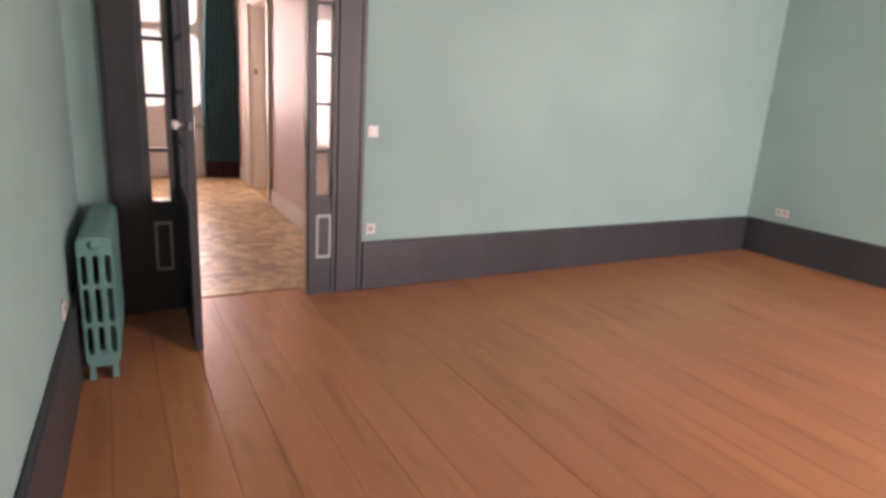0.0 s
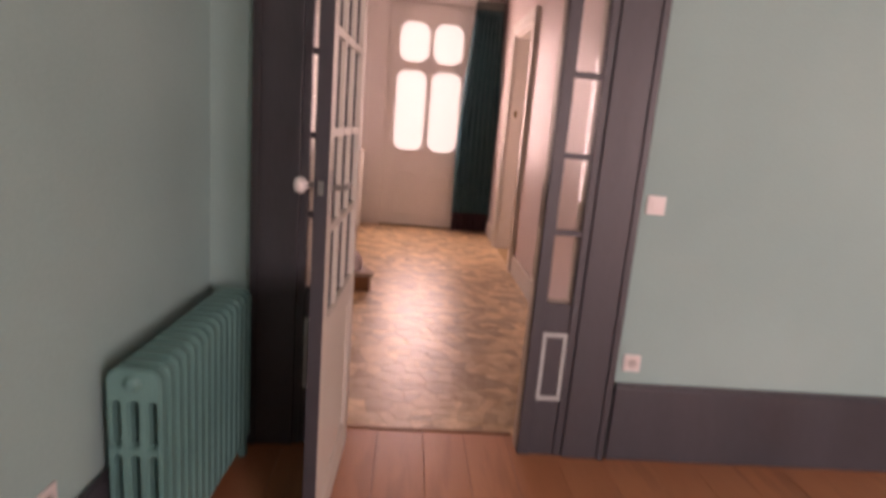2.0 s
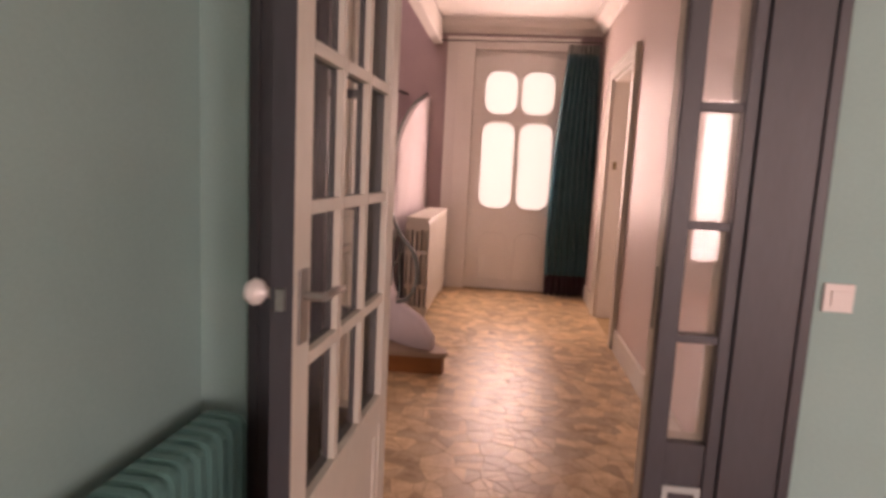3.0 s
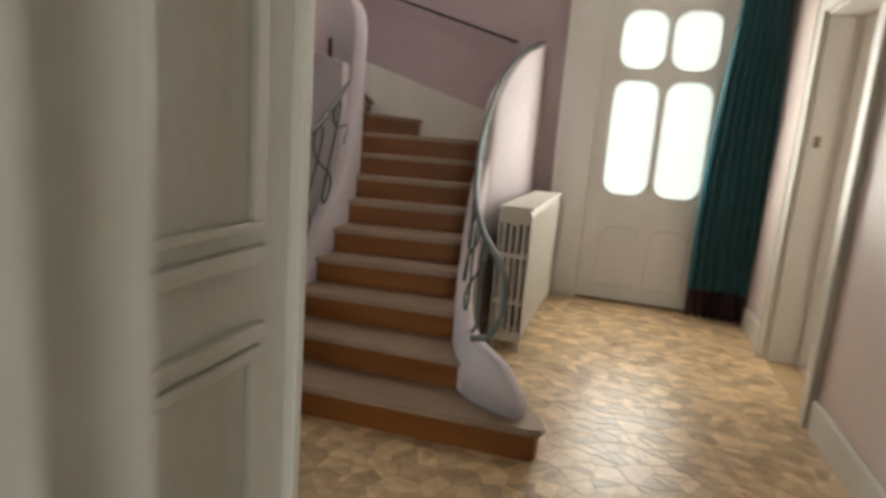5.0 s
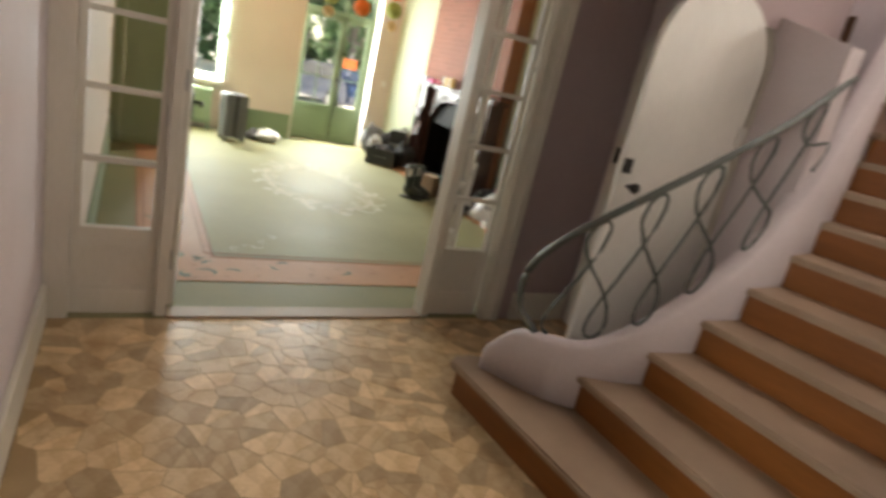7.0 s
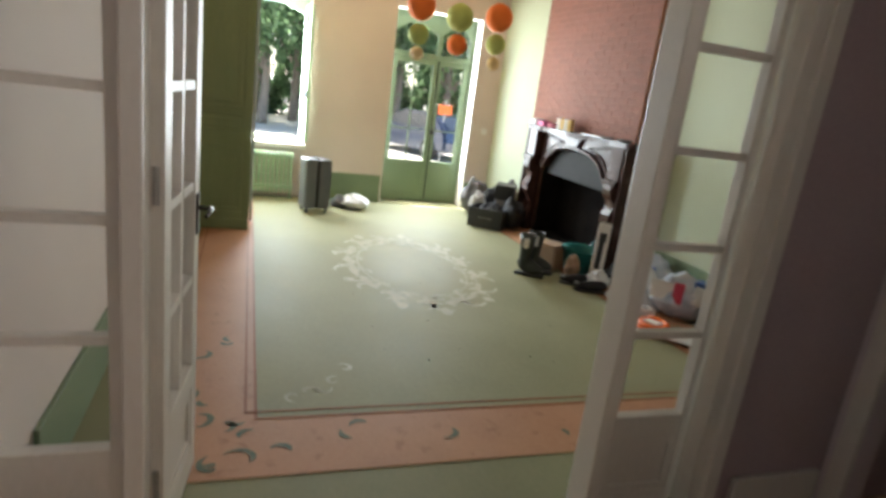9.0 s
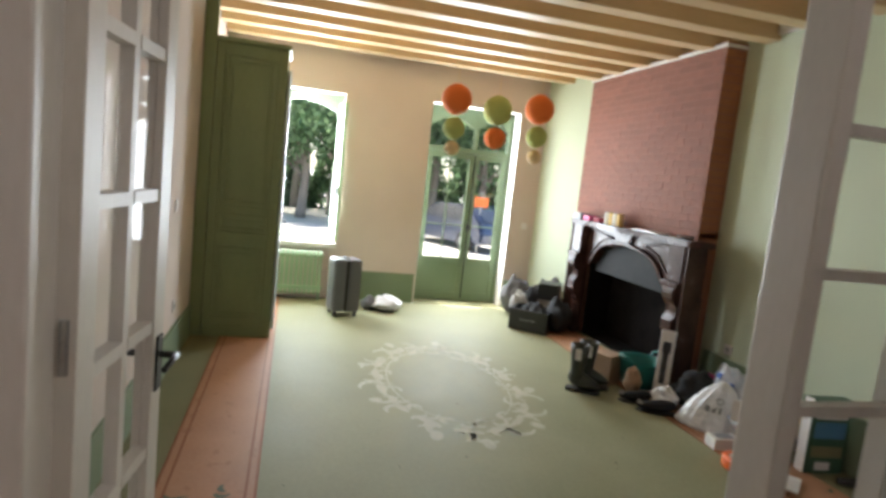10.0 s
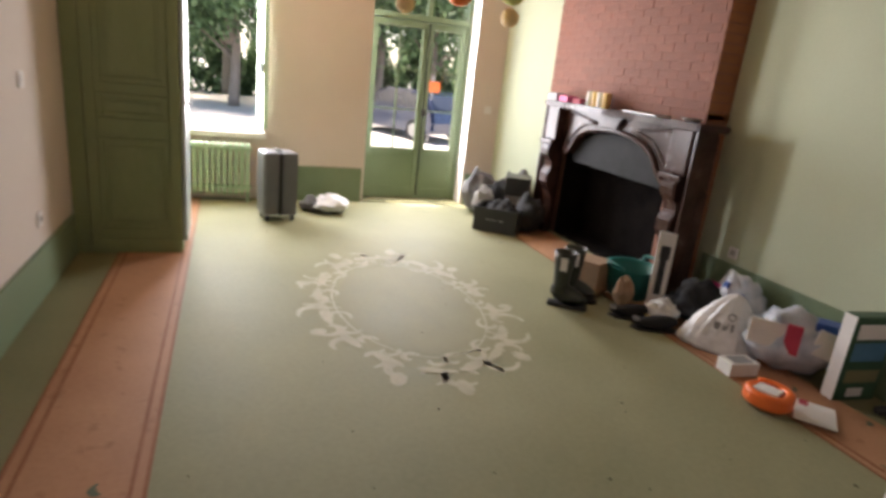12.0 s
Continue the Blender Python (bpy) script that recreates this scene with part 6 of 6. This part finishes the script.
def white_carrier():
    """A carrier bag slumped into a pointed heap, its plastic pulled into sharp folds."""
    t = thing("carrier_bag", pose(-4.18, 9.17, 0.004, 0, 0, 40), "slumped white plastic carrier bag with grey lettering", "bag")
    bm = bmesh.new()
    bmesh.ops.create_icosphere(bm, subdivisions=5, radius=1)
    for v in bm.verts:
        p = v.co.copy()
        th = math.atan2(p.y, p.x)
        z = p.z * 0.5 + 0.5
        fold = 1 - 2 * abs(noise.noise(Vector((math.cos(th) * 2.2, math.sin(th) * 2.2, z * 1.3 + 4))))
        fine = 1 - 2 * abs(noise.noise(p * 6.5 + Vector((3, 1, 8))))
        r = (1 - z) ** 0.62 * min(1, z * 6 + 0.75) * (1 + 0.16 * fold + 0.05 * fine)
        v.co = Vector((math.cos(th) * r * 0.215 + 0.05 * z, math.sin(th) * r * 0.14 + 0.03 * z, 0.335 * z * (1 + 0.06 * fine * (1 - z)) if z > 0.04 else 0.0))
    part("bag", bm, BAG_WHITE, t, "", True)
    tilt = pose(0.045, -0.092, 0.165, -24, 0, 4)
    for row in ((-0.075, 0, -0.03, -0.045, 0.004, 0.012), (-0.03, 0, -0.03, -0.002, 0.004, 0.012), (0.012, 0, -0.03, 0.03, 0.004, 0.014)):
        part("printed_bar", boxes(row), CARD_GREY, t).matrix_basis = tilt
    part("printed_emblem", tube(bmesh.new(), [Vector((0.01 + 0.02 * math.cos(i * 0.5236), 0.004, 0.055 + 0.02 * math.sin(i * 0.5236))) for i in range(13)], 0.004, 5), CARD_GREY, t).matrix_basis = tilt


white_carrier()
sack("carrier_bag", pose(-3.88, 9.36, 0.004, 0, 0, 38), 0.25, 0.17, 0.33, BAG_CLEAR, "full milky plastic bag with red and white packets inside", "bag", 19, 0.18, 0.5, (("packet", (-0.2, -0.19, 0.13, -0.03, -0.155, 0.27), CARD_WHITE, pose(0, 0, 0, -8)), ("packet", (-0.025, -0.20, 0.12, 0.05, -0.165, 0.28), CARD_RED, pose(0, 0, 0, -8)), ("packet", (0.06, -0.17, 0.17, 0.2, -0.14, 0.31), CARD_WHITE, pose(0, 0, 0, -8, 12)), ("blue_tie", (0.1, -0.08, 0.27, 0.22, 0.03, 0.33), BAG_BLUE, pose(0, 0, 0))))
small_box("phone_box", pose(-3.87, 9.02, 0.004, 0, 0, -6), 0.11, 0.18, 0.075, CARD_WHITE, "small open white cardboard box on the floor", "box", extras=(("dark_opening", (-0.04, -0.06, 0.0752, 0.04, 0.06, 0.0775), CARD_GREY),))


def orange_reel():
    t = thing("hose_reel", pose(-3.55, 8.89, 0.0085, 0, 0, 20), "bright orange coiled plastic lead in its wrapping", "cable coil")
    bm = bmesh.new()
    ring = [Vector((0.092 * math.cos(a * 0.35), 0.08 * math.sin(a * 0.35), 0.03 + 0.016 * (a // 18))) for a in range(0, 62)]
    tube(bm, ring, 0.024, 10)
    part("coil", bm, ORANGE_PLASTIC, t, "", True)
    part("paper_band", boxes((-0.06, -0.05, 0.075, 0.05, 0.04, 0.088), bevel=0.003), CARD_WHITE, t)


orange_reel()
lf = thing("leaflet", pose(-3.43, 9.07, 0.008, 0, 0, -50), "creased white printed leaflet on the floor", "leaflet")
part("sheet", prism([(-0.13, 0.0), (-0.04, 0.012), (0.05, 0.004), (0.14, 0.016), (0.14, 0.018), (0.05, 0.006), (-0.04, 0.014), (-0.13, 0.002)], "y", -0.09, 0.09), CARD_WHITE, lf)
part("printed_bars", boxes((-0.11, -0.07, 0.0125, -0.05, -0.03, 0.0145)), CARD_RED, lf)
tb = small_box("toy_box", pose(-3.555, 9.45, 0.004, 0, 0, 84), 0.26, 0.08, 0.46, CARD_GREEN, "upright dark green printed cardboard box beside the bags", "box", extras=(("printed_panel", (-0.10, -0.0415, 0.34, 0.11, -0.0402, 0.42), CARD_WHITE), ("printed_panel", (-0.10, -0.0415, 0.22, 0.11, -0.0402, 0.32), CARD_BLUE), ("printed_panel", (-0.1, -0.0415, 0.1, 0.11, -0.0402, 0.17), SAGE_EDGE), ("printed_panel", (-0.06, -0.0415, 0.02, 0.04, -0.0402, 0.07), CARD_WHITE), ("white_spine", (-0.1315, -0.036, 0.0, -0.1302, 0.036, 0.46), CARD_WHITE)))
sp = thing("black_tool", pose(-3.38, 9.42, 0.03, 0, 90, 70), "black and red hand tool lying on the floor", "tool")
part("barrel", lathe([(0.02, 0), (0.026, 0.02), (0.026, 0.16), (0.02, 0.18)], 14), BLACK_PLASTIC, sp)
part("grip", lathe([(0.024, 0.181), (0.028, 0.19), (0.028, 0.26), (0.02, 0.27)], 14), CARD_RED, sp)

# ---- outside ----
GRAVEL = mat("pale_gravel", (0.44, 0.41, 0.35), (0.56, 0.52, 0.45), 0.9, 1.5, 40, 0.4)
BARK = mat("grey_bark", (0.17, 0.14, 0.11), (0.27, 0.23, 0.19), 0.9, 6, 40, 0.6, stretch=(3, 3, 0.5))
LEAF = mat("green_leaves", (0.13, 0.21, 0.10), (0.19, 0.29, 0.15), 0.5, 3, 30, 0.0)
island_vary(LEAF, 0.5)


def leaf_light(m):
    """Leaves let part of the sun through."""
    nt, n = m.node_tree, m.node_tree.nodes
    b = n["Principled BSDF"]
    t, mx = n.new("ShaderNodeBsdfTranslucent"), n.new("ShaderNodeMixShader")
    nt.links.new(b.inputs["Base Color"].links[0].from_socket, t.inputs[0])
    mx.inputs[0].default_value = 0.72
    nt.links.new(b.outputs[0], mx.inputs[1])
    nt.links.new(t.outputs[0], mx.inputs[2])
    nt.links.new(mx.outputs[0], n["Material Output"].inputs[0])


leaf_light(LEAF)
CAR_PAINT = mat("dark_blue_car_paint", (0.025, 0.038, 0.07), (0.035, 0.05, 0.09), 0.18, 3, 60, 0.0, metal=0.3, coat=1.0)
CAR_GLASS = mat("dark_car_glass", (0.02, 0.025, 0.03), (0.03, 0.035, 0.04), 0.06, 3, 60, 0.0, spec=0.8)
TYRE = mat("black_tyre", (0.015, 0.015, 0.015), (0.03, 0.03, 0.03), 0.8, 8, 60, 0.2)
setting("ground", boxes((-400, -300, -0.85, -8.1, 300, -0.65)), GRAVEL, "pale gravel yard before the house", "ground")


def tree(x, y, h, spread, seed):
    rnd = random.Random(seed)
    t = thing("tree", pose(x, y, -0.65), "tall leafy deciduous tree at the edge of the yard", "tree", "trees round the yard")
    bm = bmesh.new()
    tube(bm, spline([(0, 0, 0), (0.05, 0.1, h * 0.3), (0, 0, h * 0.7)], 6), 0.22, 10, 0.09)
    limbs = []
    for i in range(8):
        a, z = rnd.random() * 6.28, h * (0.22 + 0.4 * rnd.random())
        r = spread * (0.5 + 0.5 * rnd.random())
        e = Vector((r * math.cos(a), r * math.sin(a), z + h * 0.2))
        tube(bm, spline([(0, 0, z), (e.x * 0.5, e.y * 0.5, z + h * 0.12), e], 5), 0.07, 6, 0.02)
        limbs.append(e)
    part("trunk", bm, BARK, t, "", True)
    v, f = [], []
    centres = limbs + [Vector((0, 0, h * 0.85)), Vector((0.3, 0.4, h * 0.7)), Vector((0, -0.6, h * 0.55))]
    for c in centres:
        for _ in range(420):
            d = Vector((rnd.gauss(0, 1), rnd.gauss(0, 1), rnd.gauss(0, 0.8)))
            p = c + d * spread * 0.3
            s = 0.07 + 0.09 * rnd.random()
            q = Euler((rnd.random() * 6, rnd.random() * 6, rnd.random() * 6)).to_matrix()
            k = len(v)
            v += [p + q @ Vector(o) * s for o in ((-1, -0.5, 0), (0, -0.7, 0.1), (1.2, 0, 0), (0, 0.7, 0.1))]
            f.append((k, k + 1, k + 2, k + 3))
    me = bpy.data.meshes.new("crown")
    me.from_pydata([tuple(p) for p in v], [], f)
    me.materials.append(LEAF)
    o = new("crown", me)
    o.parent = t


for i, (x, y, h, s) in enumerate(((-27, 4.5, 9.5, 3.0), (-29, 8.0, 10, 3.2), (-27.5, 12.4, 9.5, 3.0), (-28, 16.6, 10.5, 3.2), (-30, 1.0, 11, 3.4), (-31, 20.5, 11, 3.6), (-26, 6.6, 7.0, 2.3), (-32, 6.3, 12, 3.8), (-32, 13, 12, 3.8), (-29, -4, 10, 3.2), (-26.5, 14.4, 7.5, 2.4), (-25.5, 9.8, 6.5, 2.2))):
    tree(x, y, h, s, 20 + i)


def hedge():
    rnd = random.Random(4)
    v, f = [], []
    for _ in range(26000):
        x, y = -33.5 + 1.8 * rnd.random(), -14 + 44 * rnd.random()
        z = -0.65 + 4.2 * rnd.random() ** 0.8 * (0.8 + 0.3 * math.sin(y * 1.7) + 0.2 * math.sin(y * 4.3))
        s = 0.12 + 0.12 * rnd.random()
        q = Euler((rnd.random() * 6, rnd.random() * 6, rnd.random() * 6)).to_matrix()
        k = len(v)
        v += [Vector((x, y, z)) + q @ Vector(o) * s for o in ((-1, -0.5, 0), (0, -0.7, 0.1), (1.2, 0, 0), (0, 0.7, 0.1))]
        f.append((k, k + 1, k + 2, k + 3))
    me = bpy.data.meshes.new("hedge")
    me.from_pydata([tuple(p) for p in v], [], f)
    me.materials.append(LEAF)
    tagged(new("hedge", me), "dense leafy green hedge and undergrowth beyond the yard", "hedge", "", "stuff")


hedge()


def car():
    c = thing("car", pose(-20.2, 11.8, -0.65, 0, 0, 205), "parked dark blue hatchback on the gravel yard", "car")
    side = [(-2.0, 0.28), (-1.45, 0.24), (1.5, 0.24), (2.02, 0.3), (2.05, 0.62), (1.92, 0.78), (1.15, 0.92), (0.5, 1.34), (0.1, 1.45), (-1.0, 1.46), (-1.55, 1.35), (-1.95, 0.95), (-2.05, 0.6)]
    part("body", prism(side, "y", -0.86, 0.86, bevel=0.08), CAR_PAINT, c)
    cab = [(1.0, 0.94), (0.46, 1.30), (0.08, 1.39), (-0.98, 1.40), (-1.4, 1.31), (-1.6, 0.96)]
    part("side_glass", prism(cab, "y", -0.872, -0.855), CAR_GLASS, c)
    part("side_glass", prism(cab, "y", 0.855, 0.872), CAR_GLASS, c)
    part("windscreen", prism([(1.12, 0.95), (1.14, 0.97), (0.52, 1.36), (0.50, 1.33)], "y", -0.7, 0.7), CAR_GLASS, c)
    part("rear_glass", prism([(-1.60, 1.33), (-1.58, 1.34), (-1.93, 1.0), (-1.95, 0.99)], "y", -0.68, 0.68), CAR_GLASS, c)
    for x in (-1.28, 1.28):
        for y in (-0.83, 0.83):
            w = part("wheel", lathe([(0.2, -0.1), (0.31, -0.1), (0.325, -0.06), (0.325, 0.06), (0.31, 0.1), (0.2, 0.1)], 24), TYRE, c)
            w.matrix_basis = pose(x, y, 0.325, 90)
            part("rim", lathe([(0.05, -0.104), (0.19, -0.104), (0.2, -0.09), (0.2, 0.09), (0.19, 0.104), (0.05, 0.104)], 16), STEEL, w)
    for y in (-0.62, 0.62):
        part("headlight", boxes((1.93, y - 0.16, 0.62, 2.04, y + 0.16, 0.74), bevel=0.03), PORCELAIN, c)
    part("number_plate", boxes((2.045, -0.25, 0.4, 2.06, 0.25, 0.5)), CARD_WHITE, c)


car()
sg = thing("road_sign", pose(-18.4, 11.9, -0.65), "small orange sign on a post beyond the car", "sign")
part("post", tube(bmesh.new(), [Vector((0, 0, 0)), Vector((0, 0, 1.9))], 0.03, 8), STEEL, sg)
part("board", boxes((0.03, -0.22, 1.45, 0.05, 0.22, 1.75)), ORANGE_PLASTIC, sg)

SHIFT = Matrix.Identity(4)

# ---- floor pieces, bricks ----
def boards():
    """Floorboards along y, in the bedroom."""
    rnd = random.Random(3)
    fl = bpy.data.objects["floor_bedroom"]
    x = 0.61
    while x < 7.45:
        w = 0.195 + 0.03 * rnd.random()
        x1 = min(x + w, 7.45)
        y = -2.4
        while y < 4.55:
            y1 = min(y + 2.2 + 1.8 * rnd.random(), 4.555)
            if 4.555 - y1 < 0.5:
                y1 = 4.555
            top = 4.398 if not 1.30 < (x + x1) / 2 < 2.55 else y1
            z = -0.002 + 0.002 * rnd.random()
            part("board", boxes((x + 0.0008, y + 0.0006, -0.0195, x1 - 0.0008, min(y1, top) - 0.001, z), bevel=0.0015), PLANK, fl)
            y = y1
        x = x1


boards()


def clip(poly, nx, ny, c):
    out = []
    for i in range(len(poly)):
        a, b = poly[i], poly[(i + 1) % len(poly)]
        da, db = a[0] * nx + a[1] * ny - c, b[0] * nx + b[1] * ny - c
        if da <= 0:
            out.append(a)
        if da * db < 0:
            t = da / (da - db)
            out.append((a[0] + (b[0] - a[0]) * t, a[1] + (b[1] - a[1]) * t))
    return out


def mosaic():
    """Broken marble laid as irregular paving over the hall."""
    fl = setting("floor_hall", boxes((-1.535, 4.57, -0.12, 3.10, 10.5, -0.0012)), GROUT, "sandy joints of the broken marble hall floor", "floor")
    rnd = random.Random(7)
    seeds = []
    x0, x1, y0, y1 = -1.53, 2.884, 4.562, 10.36
    for _ in range(14000):
        p = (x0 + (x1 - x0) * rnd.random(), y0 + (y1 - y0) * rnd.random())
        r = 0.058 + 0.075 * rnd.random()
        if all((p[0] - q[0]) ** 2 + (p[1] - q[1]) ** 2 > (0.5 * (r + q[2])) ** 2 * 1.1 for q in seeds):
            seeds.append((*p, r))
    cells = []
    for i, (sx, sy, _) in enumerate(seeds):
        if sy < 5.1 and not 1.0 < sx < 2.85:
            continue
        if -0.2 < sx < 0.7 and 7.3 < sy:
            continue
        poly = [(sx - 0.2, sy - 0.2), (sx + 0.2, sy - 0.2), (sx + 0.2, sy + 0.2), (sx - 0.2, sy + 0.2)]
        for j, (qx, qy, _) in enumerate(seeds):
            if j != i and abs(qx - sx) < 0.42 and abs(qy - sy) < 0.42:
                nx, ny = qx - sx, qy - sy
                l = math.hypot(nx, ny)
                nx, ny = nx / l, ny / l
                poly = clip(poly, nx, ny, (sx + qx) / 2 * nx + (sy + qy) / 2 * ny - 0.0014)
                if len(poly) < 3:
                    break
        for nx, ny, c in ((1, 0, x1), (-1, 0, -x0), (0, 1, y1), (0, -1, -y0)):
            if len(poly) >= 3:
                poly = clip(poly, nx, ny, c)
        if sy < 5.1:
            for nx, ny, c in ((1, 0, 2.73), (-1, 0, -1.14)):
                if len(poly) >= 3:
                    poly = clip(poly, nx, ny, c)
        if len(poly) < 3:
            continue
        halves = [poly]
        if rnd.random() < 0.6:
            a = rnd.random() * math.pi
            nx, ny = math.cos(a), math.sin(a)
            c = sx * nx + sy * ny + 0.02 * (rnd.random() - 0.5)
            halves = [clip(poly, nx, ny, c - 0.0013), clip(poly, -nx, -ny, -c - 0.0013)]
        for h in halves:
            if len(h) >= 3:
                cells.append((sum(p[0] for p in h) / len(h), sum(p[1] for p in h) / len(h), h))
    cells.sort(key=lambda c: math.hypot(c[0] - 0.3, c[1] - 5.7))

    def slab(verts, faces, sx, sy, poly, ox, oy):
        n, k = len(poly), len(verts)
        for f, z in ((1.0, -0.004), (1.0, -0.0006), (0.985, 0.0)):
            verts += [(sx + (px - sx) * f - ox, sy + (py - sy) * f - oy, z) for px, py in poly]
        for r in (0, n):
            faces += [(k + r + i, k + r + (i + 1) % n, k + r + n + (i + 1) % n, k + r + n + i) for i in range(n)]
        faces.append(tuple(range(k + 2 * n, k + 3 * n)))
    for sx, sy, poly in cells[:300]:
        v, f = [], []
        slab(v, f, sx, sy, poly, sx, sy)
        me = bpy.data.meshes.new("paving_stone")
        me.from_pydata(v, [], f)
        me.materials.append(STONE_A)
        ob = new("paving_stone", me)
        ob.parent, ob.location = fl, (sx, sy, 0)
    v, f = [], []
    for sx, sy, poly in cells[300:]:
        slab(v, f, sx, sy, poly, 0, 0)
    me = bpy.data.meshes.new("paving_field")
    me.from_pydata(v, [], f)
    me.materials.append(STONE_B)
    ob = new("paving_field", me)
    ob.parent = fl
    tagged(ob, "further broken marble paving stones", kind="stuff")


mosaic()


def brickwork():
    """Bond bricks on the chimney breast: front and its east return."""
    cb = bpy.data.objects["chimney_breast"]
    rnd = random.Random(9)
    long_me = bpy.data.meshes.new("brick")
    h, l, hd = 0.054, 0.205, 0.105

    def mesh_of(name, w):
        bm = boxes((0, 0, 0, w, 0.012, h), bevel=0.0015)
        me = bpy.data.meshes.new(name)
        bm.to_mesh(me)
        bm.free()
        me.materials.append(BRICK)
        return me
    full, head = mesh_of("brick", l), mesh_of("brick", hd)
    count = 0
    z = 1.27
    row = 0
    rest, side = bmesh.new(), bmesh.new()
    while z < 2.79:
        x = -7.14 + (0.0 if row % 2 else -0.114)
        while x < -4.99:
            w = l
            a, b = max(x, -7.14), min(x + w, -4.972)
            if b - a > 0.03:
                if b - a > l - 0.005:
                    ob = new("brick", full)
                    ob.parent = cb
                    ob.location = (a, 9.4478 - 0.0015 * rnd.random(), z)
                    count += 1
                else:
                    box(rest, a, 9.4472, z, b, 9.456, z + h, bevel=0.0015)
            x += l + 0.009
        y = 9.452 if row % 2 else 9.40
        while y < 9.74:
            a, b = max(y, 9.452), min(y + (l if row % 2 else l), 9.745)
            if b - a > 0.03:
                box(side, -4.976, a, z, -4.966, b, z + h, bevel=0.0015)
            y += l + 0.009
        z += h + 0.009
        row += 1
    z = 0.06
    while z < 1.26:
        for a, b in ((9.452, 9.6), (9.611, 9.745)):
            box(side, -4.976, a, z, -4.966, b, z + h, bevel=0.0015)
        z += h + 0.009
    tagged(part("brick_ends", rest, BRICK, cb), "cut bricks at the ends of the courses", kind="stuff")
    tagged(part("side_bricks", side, BRICK_SIDE, cb), "orange-brown bricks of the chimney's side", kind="stuff")


brickwork()
